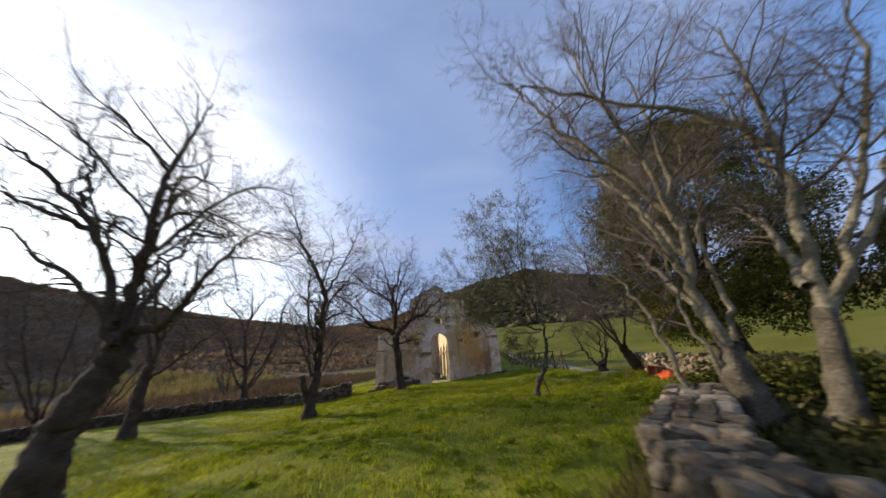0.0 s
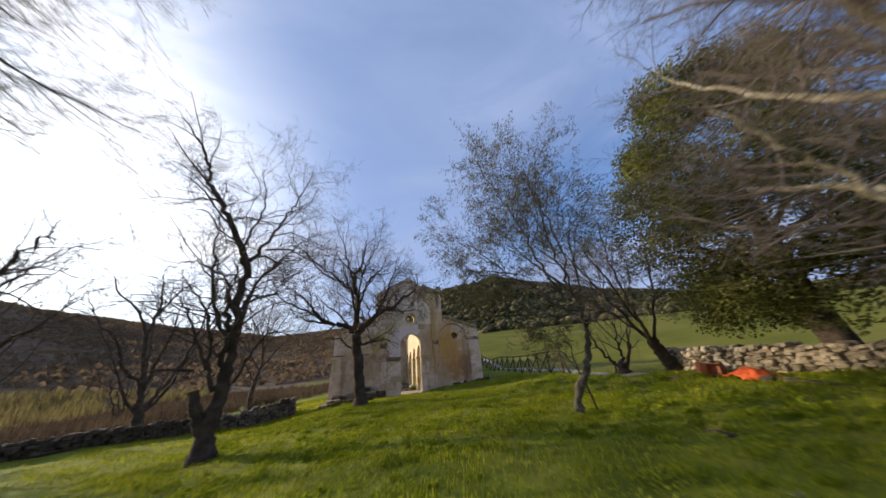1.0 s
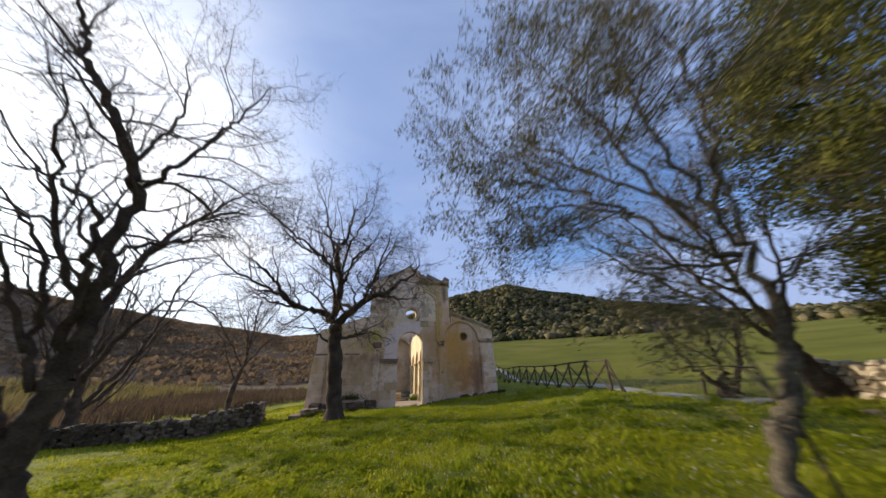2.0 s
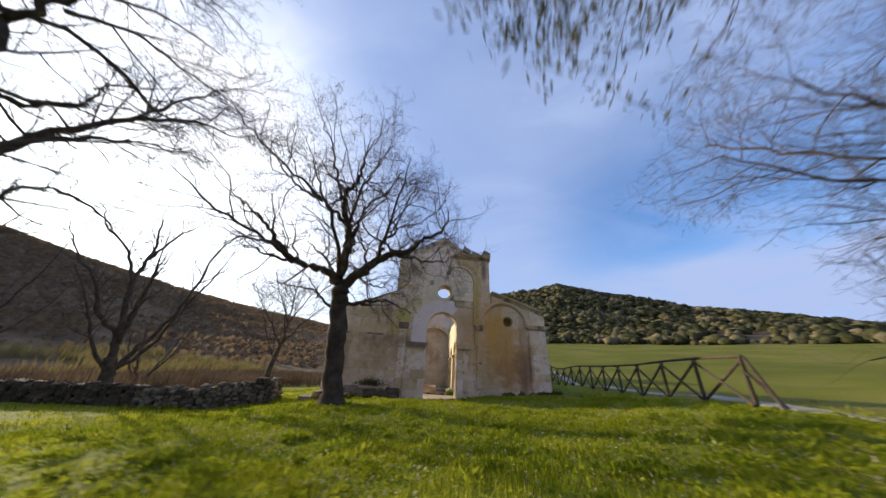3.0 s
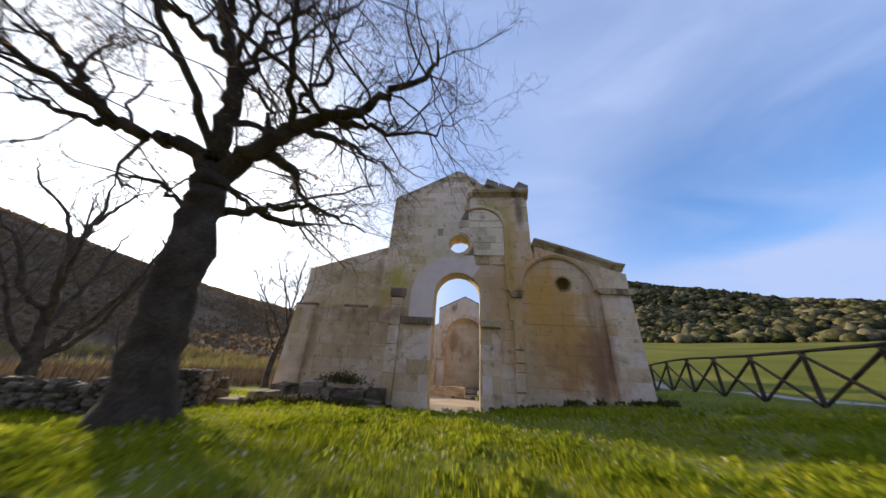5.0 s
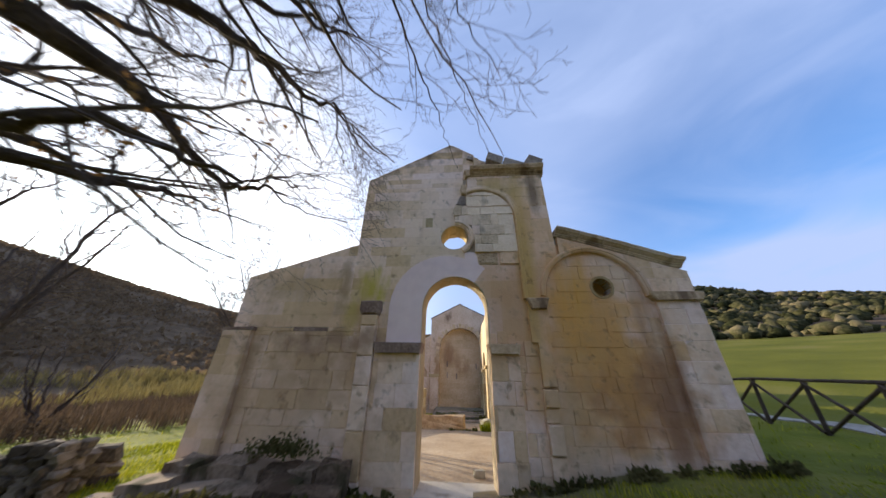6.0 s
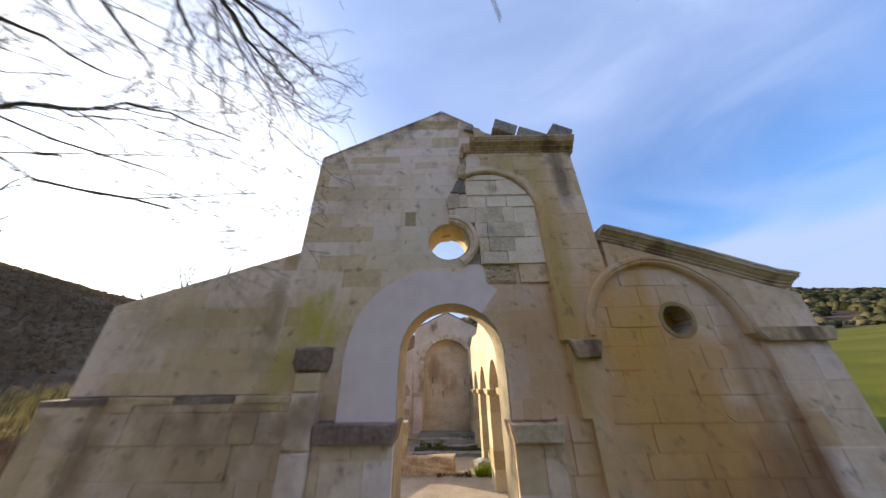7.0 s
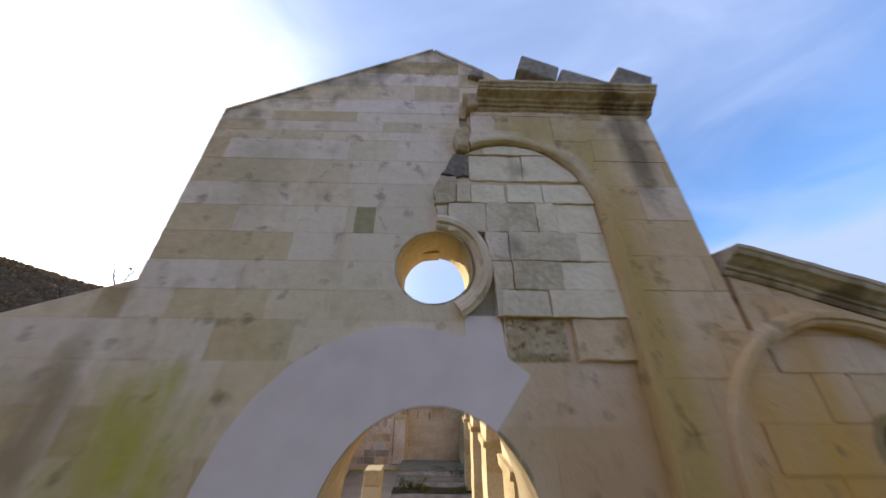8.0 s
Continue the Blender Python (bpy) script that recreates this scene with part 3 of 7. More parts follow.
def build_ground():
    rings = np.concatenate([np.linspace(0.02, 34, 84), 34 * (4600 / 34) ** np.linspace(0, 1, 70)[1:]])
    spokes = 360
    a = np.arange(spokes) * 2 * np.pi / spokes
    gx = (rings[:, None] * np.sin(a)).ravel()
    gy = (rings[:, None] * np.cos(a)).ravel() - 12.0
    gz = land(gx, gy)
    # the floor inside the church lies on the land, so the sheet dips under it
    inside = (np.abs(gx) < 6.3) & (gy > 0.3) & (gy < 21.6)
    gz = np.where(inside, np.minimum(gz, -2.7), gz)
    i = np.arange(len(rings) - 1)[:, None] * spokes
    j = np.arange(spokes)[None, :]
    jn = (j + 1) % spokes
    quads = np.stack([i + j, i + jn, i + spokes + jn, i + spokes + j], -1).reshape(-1, 4)
    ob = big_mesh("ground", np.c_[gx, gy, gz], quads[:, ::-1], ground_material(), smooth=True)
    dist, az = np.hypot(gx, gy + 12), np.degrees(np.arctan2(gx, gy + 12))
    wob = 1.2 * wave(gx, gy, 0.35, 1.1)
    east = smooth01((az - 2) / 10) * smooth01((170 - az) / 30)
    field = smooth01((gx - 10.0 - 0.145 * gy + 0.4 * wob) / 1.5) * east
    slope = np.maximum(smooth01((dist - (78 + 34 * east) + 4 * wob) / 12), (1 - east) * smooth01((-20 - gx + wob) / 6) * smooth01((dist - 20) / 8))
    soil = np.clip(np.exp(-((gx - 0.5) / 3.4) ** 2 - ((gy - 0.2) / 1.2) ** 2) * 1.3, 0, 1)
    soil = np.maximum(soil, 0.9 * np.exp(-((gx + 4.4) / 2.6) ** 4 - ((gy + 0.8) / 0.8) ** 4))
    soil = np.maximum(soil, 0.55 * np.exp(-((gx - 5.5) / 3.6) ** 2 - ((gy + 3.2) / 2.8) ** 2))
    cover = np.c_[field, slope, soil, np.ones(len(gx))].astype(np.float32)
    att = ob.data.color_attributes.new("cover", "FLOAT_COLOR", "POINT")
    att.data.foreach_set("color", cover.ravel())
    tagged(ob, "uneven green meadow rising to hills", "ground", kind="structure")
    return ob


ground = build_ground()


# ---- stone shapes in the plane of a wall ----
def clip_half(poly, p, q):
    """The part of a convex polygon (x, z) to the left of the line p to q."""
    out = []
    side = [(q[0] - p[0]) * (v[1] - p[1]) - (q[1] - p[1]) * (v[0] - p[0]) for v in poly]
    for k, v in enumerate(poly):
        w, sv, sw = poly[(k + 1) % len(poly)], side[k], side[(k + 1) % len(poly)]
        if sv >= -1e-9:
            out.append(v)
        if (sv > 1e-9 and sw < -1e-9) or (sv < -1e-9 and sw > 1e-9):
            t = sv / (sv - sw)
            out.append((v[0] + t * (w[0] - v[0]), v[1] + t * (w[1] - v[1])))
    return out


def size(poly):
    return 0.5 * sum(a[0] * b[1] - b[0] * a[1] for a, b in zip(poly, poly[1:] + poly[:1])) if len(poly) > 2 else 0.0


def clip_to(poly, region):
    for p, q in zip(region, region[1:] + region[:1]):
        poly = clip_half(poly, p, q)
        if size(poly) < 1e-5:
            return []
    return poly


def take_away(polys, hole):
    """Convex polygons less a convex hole, as convex polygons."""
    out = []
    for poly in polys:
        if not clip_to(poly, hole):
            out.append(poly)
            continue
        rest = poly
        for p, q in zip(hole, hole[1:] + hole[:1]):
            piece = clip_half(rest, q, p)
            if size(piece) > 1e-5:
                out.append(piece)
            rest = clip_half(rest, p, q)
            if size(rest) < 1e-5:
                break
    return out


def disc(cx, cz, r, a0=0.0, a1=360.0, steps=24, base=None):
    """A round outline, counter-clockwise; with base, an arch that stands on that height."""
    full = a1 - a0 >= 360
    pts = [(cx + r * math.cos(radians(a0 + (a1 - a0) * k / steps)), cz + r * math.sin(radians(a0 + (a1 - a0) * k / steps))) for k in range(steps + (0 if full else 1))]
    return pts + ([(cx - r, base), (cx + r, base)] if base is not None else [])


def add_prism(verts, faces, poly, front, back, edge=0.0):
    """A slab of the outline poly between two depths, with a worn front edge."""
    n, b = len(poly), len(verts)
    cx, cz = sum(p[0] for p in poly) / n, sum(p[1] for p in poly) / n
    rings = [(poly, back)]
    if edge:
        shrunk = []
        for x, z in poly:
            d = max(math.hypot(cx - x, cz - z), 1e-6)
            k = min(0.3, edge * 1.4 / d)
            shrunk.append((x + (cx - x) * k, z + (cz - z) * k))
        rings += [(poly, front + edge), (shrunk, front)]
    else:
        rings += [(poly, front)]
    for ring, y in rings:
        verts += [(x, y, z) for x, z in ring]
    for r in range(len(rings) - 1):
        for k in range(n):
            faces.append((b + r * n + k, b + r * n + (k + 1) % n, b + (r + 1) * n + (k + 1) % n, b + (r + 1) * n + k))
    faces.append(tuple(b + (len(rings) - 1) * n + k for k in range(n)))
    faces.append(tuple(b + k for k in reversed(range(n))))


def slab(name, polys, front, back, material, parent, edge=0.0, label=""):
    verts, faces = [], []
    for poly in polys:
        add_prism(verts, faces, poly, front, back, edge)
    return link_mesh(name, verts, faces, material, parent, label=label)


def ashlar(parent, region, holes, z0, course, width, front, pick, rng, back=0.05, edge=0.002, joint=0.003, ragged=0.003, name="block", rough=0.003, chip=0.0, bed_material=None, courses=()):
    """Courses of squared stones over a convex region less its holes, each stone an object under the wall."""
    xs, zs = [p[0] for p in region], [p[1] for p in region]
    bed_material = bed_material or STAINED
    z, made = z0, 0
    while z < max(zs):
        h = course * rng.uniform(0.86, 1.16)
        above = [c for c in courses if c > z + 0.05]
        if above:
            h = above[0] - z
        x = min(xs) - rng.uniform(0, width)
        while x < max(xs):
            w = width * rng.choice((0.55, 0.8, 1.0, 1.2, 1.5)) * rng.uniform(0.85, 1.15)
            g = joint / 2
            box = [(x + g + rng.uniform(0, ragged), z + g + rng.uniform(0, ragged)), (x + w - g - rng.uniform(0, ragged), z + g + rng.uniform(0, ragged)),
                   (x + w - g - rng.uniform(0, ragged), z + h - g - rng.uniform(0, ragged)), (x + g + rng.uniform(0, ragged), z + h - g - rng.uniform(0, ragged))]
            if chip and rng.random() < chip:
                c = rng.randrange(4)
                a, b, d = box[c], box[(c + 1) % 4], box[(c - 1) % 4]
                u, v = rng.uniform(0.05, 0.2), rng.uniform(0.08, 0.3)
                box[c:c + 1] = [(a[0] + (d[0] - a[0]) * v, a[1] + (d[1] - a[1]) * v), (a[0] + (b[0] - a[0]) * u * 0.45 + (d[0] - a[0]) * v * 0.35, a[1] + (b[1] - a[1]) * u * 0.45 + (d[1] - a[1]) * v * 0.35 ), (a[0] + (b[0] - a[0]) * u, a[1] + (b[1] - a[1]) * u)]
                box = clip_half(box, box[c], box[(c + 2) % 6])
            poly = clip_to(box, region)
            if size(poly) > 0.004:
                pieces, cut = [poly], False
                for hole in holes:
                    less = take_away(pieces, hole)
                    cut = cut or less != pieces
                    pieces = less
                pieces = [p for p in pieces if size(p) > 0.0006]
                if pieces:
                    cx, cz = sum(p[0] for p in poly) / len(poly), sum(p[1] for p in poly) / len(poly)
                    slab(name, pieces, front + rng.uniform(-rough, rough), back, pick(cx, cz, rng), parent, 0.0 if cut else edge)
                    made += 1
            x += w
        z += h
    bed = list(region)
    for a, b in zip(region, region[1:] + region[:1]):
        d = max(math.hypot(b[0] - a[0], b[1] - a[1]), 1e-6)
        nx, nz = -(b[1] - a[1]) / d * 0.006, (b[0] - a[0]) / d * 0.006
        bed = clip_half(bed, (a[0] + nx, a[1] + nz), (b[0] + nx, b[1] + nz))
    bed = [bed]
    for hole in holes:
        bed = take_away(bed, hole)
    slab("mortar_bed", bed, front + rough + 0.003, back - 0.006, bed_material, parent)
    return made


def sweep(name, path, profile, material, parent, label="", worn=0.014):
    """A moulding: profile points (out of the path's left, towards the viewer) carried along a path in the wall's plane."""
    fine = [path[0]]
    for a, b in zip(path, path[1:]):
        m = max(1, int(math.hypot(b[0] - a[0], b[1] - a[1]) / 0.11))
        fine += [(a[0] + (b[0] - a[0]) * q / m, a[1] + (b[1] - a[1]) * q / m) for q in range(1, m + 1)]
    path = fine
    verts, faces, n, k = [], [], len(path), len(profile)
    for i, (x, z) in enumerate(path):
        a, b = path[max(i - 1, 0)], path[min(i + 1, n - 1)]
        d = math.hypot(b[0] - a[0], b[1] - a[1])
        nx, nz = -(b[1] - a[1]) / d, (b[0] - a[0]) / d
        for u, v in profile:
            w = noise.noise_vector(Vector((x * 5.0, v * 9.0, z * 5.0))) * worn
            verts.append((x + nx * u + w.x, v + w.y, z + nz * u + w.z))
    for i in range(n - 1):
        for j in range(k):
            faces.append((i * k + j, i * k + (j + 1) % k, (i + 1) * k + (j + 1) % k, (i + 1) * k + j))
    faces.append(tuple(reversed(range(k))))
    faces.append(tuple((n - 1) * k + j for j in range(k)))
    return link_mesh(name, verts, faces, material, parent, label=label)


# ---- the facade ----
rng = random.Random(7)
DOOR = disc(0.05, 3.28, 0.90, 0, 180, 22, -1.6)
OCULUS = disc(0.05, 5.46, 0.42)
NAVE = [(-2.97, -1.3), (3.1, -1.3), (2.95, 7.72), (0.72, 8.72), (-0.05, 9.32), (-2.97, 7.74)]
AISLE_W = [(-6.25, -1.3), (-2.97, -1.3), (-2.97, 5.27), (-6.25, 4.22)]
AISLE_E = [(3.1, -1.3), (6.38, -1.3), (6.38, 4.25), (2.99, 5.40)]
ROUNDEL = disc(4.09, 3.83, 0.25, steps=18)
COURSES = [2.72, 3.08, 3.45, 3.81, 4.16, 4.52, 4.885, 5.18, 5.5, 5.84, 6.19, 6.53, 6.9, 7.25, 7.41, 7.6, 7.79, 8.06, 8.4, 8.7, 9.0, 9.4]

facade = slab("wall_facade", take_away(take_away([NAVE], DOOR), OCULUS) + [AISLE_W] + take_away([AISLE_E], ROUNDEL), 0.03, 0.78, CORE, None)
tagged(facade, "roofless ruined church front of pale stained limestone blocks", "facade", kind="structure")


def pick_new(x, z, r):
    return STAINED


pick_old = pick_low = pick_east = pick_new


# restored upper front, west of the break
ashlar(facade, [(-2.97, 2.36), (0.36, 2.36), (0.36, 9.04), (-0.05, 9.32), (-2.97, 7.74)], [DOOR, OCULUS], 2.36, 0.37, 1.05, 0.0, pick_new, rng, joint=0.0025, ragged=0.001, edge=0.0012, rough=0.0015, courses=COURSES)
ashlar(facade, [(0.36, 7.72), (0.72, 7.72), (0.72, 8.78), (0.36, 9.04)], [], 7.72, 0.33, 0.6, 0.0, pick_new, rng, joint=0.0025, ragged=0.001, courses=COURSES)
ashlar(facade, [(0.36, 2.36), (2.1, 2.36), (2.1, 4.52), (0.36, 4.52)], [DOOR], 2.36, 0.56, 1.1, -0.012, pick_old, rng, joint=0.0015, ragged=0.001, edge=0.001, rough=0.001)
# old masonry with its ragged edge, proud of the restored wall: each stone hewn by itself
def hewn(outline, front, material, seed, chip=0.016, deep=0.006, label=""):
    """A stone with broken edges and a weathered face."""
    r = random.Random(seed)
    rim = []
    for a, b in zip(outline, outline[1:] + outline[:1]):
        m = max(2, int(math.hypot(b[0] - a[0], b[1] - a[1]) / 0.07))
        for q in range(m):
            x, z = a[0] + (b[0] - a[0]) * q / m, a[1] + (b[1] - a[1]) * q / m
            w = noise.noise_vector(Vector((x * 9.0, seed * 3.7, z * 9.0))) * chip
            rim.append((x + w.x, z + w.z))
    n = len(rim)
    cx, cz = sum(p[0] for p in rim) / n, sum(p[1] for p in rim) / n
    verts, faces = [(x, 0.05, z) for x, z in rim], []
    for inner, y in ((0.0, deep), (0.006, 0.001), (0.025, 0.0), (0.4, 0.0), (0.75, 0.0)):
        for x, z in rim:
            d = max(math.hypot(cx - x, cz - z), 1e-6)
            k = inner if inner > 0.1 else min(0.3, inner * 1.3 / d)
            px, pz = x + (cx - x) * k, z + (cz - z) * k
            verts.append((px, front + y + 0.011 * noise.noise(Vector((px * 7.0, seed * 1.3, pz * 7.0))), pz))
    for ring in range(5):
        for k in range(n):
            faces.append((ring * n + k, ring * n + (k + 1) % n, (ring + 1) * n + (k + 1) % n, (ring + 1) * n + k))
    verts.append((cx, front, cz))
    faces += [(5 * n + k, 5 * n + (k + 1) % n, len(verts) - 1) for k in range(n)]
    return link_mesh("block", verts, faces, material, facade, label=label)


UNDER_ARCH = disc(0.92, 6.12, 1.0, 0, 180, 22, 4.4)
AROUND_EYE = disc(0.05, 5.46, 0.60)
OLD_ROWS = [
    (6.965, 7.2, [(0.4, 0.632, "tan"), (0.638, 1.5, "white")]),
    (6.565, 6.96, [(0.455, 1.117, "white"), (1.124, 1.95, "white")]),
    (6.24, 6.50, [(0.3, 0.458, "grey"), (0.465, 0.87, "white"), (0.9, 1.312, "white"), (1.32, 1.95, "white")]),
    (5.857, 6.234, [(0.2, 0.622, "tan"), (0.628, 1.202, "grey"), (1.208, 1.427, "white"), (1.433, 1.96, "white")]),
    (5.507, 5.851, [(0.3, 0.854, "tan"), (0.86, 1.597, "grey"), (1.603, 1.96, "white")]),
    (5.197, 5.501, [(0.48, 0.864, "white"), (0.87, 1.369, "grey"), (1.375, 1.97, "white")]),
    (4.93, 5.191, [(0.675, 1.204, "grey"), (1.21, 1.97, "white")]),
    (4.545, 4.924, [(1.395, 1.98, "tan")]),
]
seed = 0
for za, zb, stones in OLD_ROWS:
    for xa, xb, tone in stones:
        seed += 1
        poly = clip_to([(xa, za), (xb, za), (xb, zb), (xa, zb)], UNDER_ARCH) if zb > 6 else [(xa, za), (xb, za), (xb, zb), (xa, zb)]
        for piece in take_away([poly], AROUND_EYE) if zb < 6.2 else [poly]:
            if size(piece) > 0.008:
                hewn(piece, -0.06 - 0.012 * (seed * 7 % 3), {"white": WHITE_OLD, "grey": GREY_OLD, "tan": STAINED}[tone], seed)
# the broken edge towards the restored wall
hewn([(0.26, 6.97), (0.12, 6.64), (0.3, 6.6), (0.45, 6.62), (0.44, 6.96)], -0.075, GREYISH, 41, 0.03, 0.03, "dark weathered broken stone")
hewn([(0.1, 6.63), (0.02, 6.42), (0.04, 6.2), (0.3, 6.24), (0.29, 6.6)], -0.07, GREY_OLD, 42, 0.025, 0.03)
hewn([(0.05, 6.19), (0.1, 5.95), (0.19, 5.93), (0.19, 6.22)], -0.06, GREY_OLD, 43, 0.02, 0.02)
slab("rubble_bed", take_away([[(0.3, 5.98), (1.95, 5.98), (1.95, 6.6), (1.7, 6.8), (1.4, 7.05), (0.5, 7.05), (0.3, 6.9)], [(0.7, 4.94), (1.98, 4.94), (1.98, 5.98), (0.6, 5.98)]], AROUND_EYE), -0.04, 0.05, STAINED, facade)
ashlar(facade, [(0.5, 4.52), (0.76, 4.52), (0.72, 4.94), (0.5, 4.94)], [], 4.5, 0.5, 0.5, -0.004, pick_old, rng)


def pitted_block(xa, xb, za, zb, front):
    """A stone eaten into holes by the weather."""
    nx, nz = 22, 16
    vs, fs = [], []
    for i in range(nx + 1):
        for j in range(nz + 1):
            u, v = i / nx, j / nz
            rim = min(u, 1 - u, v, 1 - v) * 6
            hole = noise.noise(Vector((i * 0.3, j * 0.55, 3.1))) + 0.6 * noise.noise(Vector((i * 0.8, j * 1.1, 7.7)))
            deep = 0.055 * min(1, max(0.0, hole - 0.3) * 2.2) + 0.03 * max(0.0, 1 - rim)
            vs.append((xa + (xb - xa) * u + 0.015 * noise.noise(Vector((7.0, j * 0.5, 0))) * (1 - u), front + deep, za + (zb - za) * v + 0.012 * noise.noise(Vector((i * 0.4, 1.5, 0)))))
    for i in range(nx):
        for j in range(nz):
            a = i * (nz + 1) + j
            fs.append((a, a + nz + 1, a + nz + 2, a + 1))
    rim = [i * (nz + 1) for i in range(nx + 1)] + [nx * (nz + 1) + j for j in range(1, nz + 1)] + [i * (nz + 1) + nz for i in range(nx - 1, -1, -1)] + list(range(nz - 1, 0, -1))
    b = len(vs)
    vs += [(vs[q][0], 0.04, vs[q][2]) for q in rim]
    m = len(rim)
    fs += [(rim[k], b + k, b + (k + 1) % m, rim[(k + 1) % m]) for k in range(m)]
    return link_mesh("block", vs, fs, PITTED, facade, label="brown stone eaten into holes by weather")


pitted_block(0.76, 1.33, 4.53, 4.93, -0.04)
slab("rubble_bed", [[(0.74, 4.5), (2.0, 4.5), (2.0, 4.96), (0.74, 4.96)]], -0.002, 0.05, STAINED, facade)
ashlar(facade, [(2.02, 2.36), (3.05, 2.36), (2.95, 7.72), (2.02, 7.72)], [disc(3.84, 3.56, 1.32, 0, 180, 22, 2.0)], 2.36, 0.42, 0.85, -0.12, pick_old, rng, ragged=0.004, joint=0.002, chip=0.08)
slab("block", [[(-0.87, 5.845), (-0.645, 5.845), (-0.645, 6.185), (-0.87, 6.185)]], -0.004, 0.05, GOLD, facade, 0.002, "small darker brown stone")
# west aisle: restored above, old and proud below, with a corner pier
ashlar(facade, [(-6.25, 2.74), (-2.97, 2.74), (-2.97, 5.27), (-6.25, 4.22)], [], 2.74, 0.36, 1.05, 0.0, pick_new, rng, joint=0.0025, ragged=0.001, edge=0.0012, rough=0.0015, courses=COURSES)
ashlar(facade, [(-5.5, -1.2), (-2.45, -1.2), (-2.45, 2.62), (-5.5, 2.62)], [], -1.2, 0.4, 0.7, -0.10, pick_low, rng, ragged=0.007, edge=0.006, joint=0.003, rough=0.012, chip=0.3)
ashlar(facade, [(-6.42, -1.2), (-5.5, -1.2), (-5.5, 2.62), (-6.30, 2.62)], [], -1.2, 0.45, 0.95, -0.24, pick_low, rng, ragged=0.008, edge=0.004, joint=0.004)
slab("ledge", [[(-6.36, 2.62), (-5.46, 2.62), (-5.46, 2.72), (-6.36, 2.70)]], -0.25, 0.05, DARKSTONE, facade, 0.03, "weathered stone ledge")
for xa, xb in ((-5.46, -4.4), (-4.39, -3.42), (-3.41, -2.5)):
    slab("ledge", [[(xa, 2.62), (xb, 2.62), (xb, 2.70), (xa, 2.73)]], -0.108, 0.05, DARKSTONE if xa == -4.39 else STAINED, facade, 0.02)
# east aisle: recessed field, spandrels and corner pier proud of it
ashlar(facade, [(2.44, -1.2), (5.36, -1.2), (5.36, 4.95), (2.44, 5.2)], [ROUNDEL] + [[(2.44, 3.52), (2.44, 5.6), (2.44, 5.6)]][:0], -1.2, 0.34, 0.66, 0.0, pick_east, rng, ragged=0.006, joint=0.0015, rough=0.008, edge=0.004, chip=0.5)
ashlar(facade, [(3.1, 3.62), (6.38, 3.62), (6.38, 4.25), (3.1, 5.38)], [disc(3.84, 3.56, 1.36, 0, 180, 22, 3.4)], 3.62, 0.38, 0.7, -0.09, pick_old, rng, ragged=0.005)
ashlar(facade, [(5.34, -1.2), (6.46, -1.2), (6.38, 3.45), (5.34, 3.45)], [], -1.2, 0.42, 0.75, -0.10, pick_old, rng, ragged=0.01, rough=0.008, edge=0.006, chip=0.25)
# door piers
ashlar(facade, [(-2.05, -1.2), (-0.85, -1.2), (-0.85, 2.08), (-2.05, 2.08)], [], -1.2, 0.5, 0.62, -0.10, pick_low, rng, ragged=0.007, rough=0.01, edge=0.006, chip=0.25)
ashlar(facade, [(0.95, -1.2), (1.66, -1.2), (1.66, 2.08), (0.95, 2.08)], [], -1.2, 0.5, 0.5, -0.10, pick_old, rng, ragged=0.007, rough=0.012, edge=0.008, chip=0.4)
ashlar(facade, [(1.66, -1.2), (2.44, -1.2), (2.44, 2.40), (1.66, 2.40)], [], -1.2, 0.4, 0.45, -0.03, pick_old, rng, ragged=0.007, rough=0.015, edge=0.008, chip=0.4)
# west pilaster with its worn capital, east pilaster broken into odd stones
z = -1.2
while z < 3.05:
    h = min(rng.uniform(0.6, 0.95), 3.05 - z)
    slab("pilaster_stone", [[(-2.47, z + 0.004), (-2.06, z + 0.004), (-2.06, z + h - 0.004), (-2.47, z + h - 0.004)]], -0.2, 0.05, STAINED, facade, 0.02)
    z += h
slab("capital", [[(-2.5, 3.05), (-2.03, 3.05), (-1.98, 3.22), (-2.0, 3.44), (-2.56, 3.44), (-2.58, 3.2)]], -0.22, 0.05, DARKSTONE, facade, 0.06, "worn dark brown pilaster capital")
for za, zb, xo, yo in ((-1.2, 0.02, 0.0, -0.12), (0.05, 0.62, 0.02, -0.15), (0.64, 0.94, 0.0, -0.11), (0.95, 1.32, 0.02, -0.16), (1.36, 3.2, 0.04, -0.12)):
    slab("pilaster_stone", [[(2.12 + xo, za), (2.44 + xo, za), (2.44 + xo, zb), (2.12 + xo, zb)]], yo, 0.05, STAINED, facade, 0.02)
slab("capital", [[(2.1, 3.2), (2.48, 3.2), (2.58, 3.5), (2.0, 3.5)]], -0.22, 0.05, CORNICE, facade, 0.03, "worn brown pilaster capital")
# imposts of the door
slab("impost", [[(-2.02, 2.08), (-0.84, 2.08), (-0.78, 2.34), (-2.06, 2.34)]], -0.22, 0.3, DARKSTONE, facade, 0.03, "dark moulded door impost")
slab("impost", [[(0.94, 2.08), (1.66, 2.08), (1.72, 2.32), (0.88, 2.32)]], -0.2, 0.3, CORNICE, facade, 0.03)
for xa, xb, zt in ((0.96, 1.14, 2.60), (1.15, 1.40, 2.66), (1.41, 1.62, 2.56)):
    slab("block", [[(xa, 2.33), (xb, 2.33), (xb - 0.01, zt - 0.03), (xb - 0.06, zt), (xa + 0.01, zt - 0.01)]], -0.018, 0.05, STAINED, facade, 0.012)
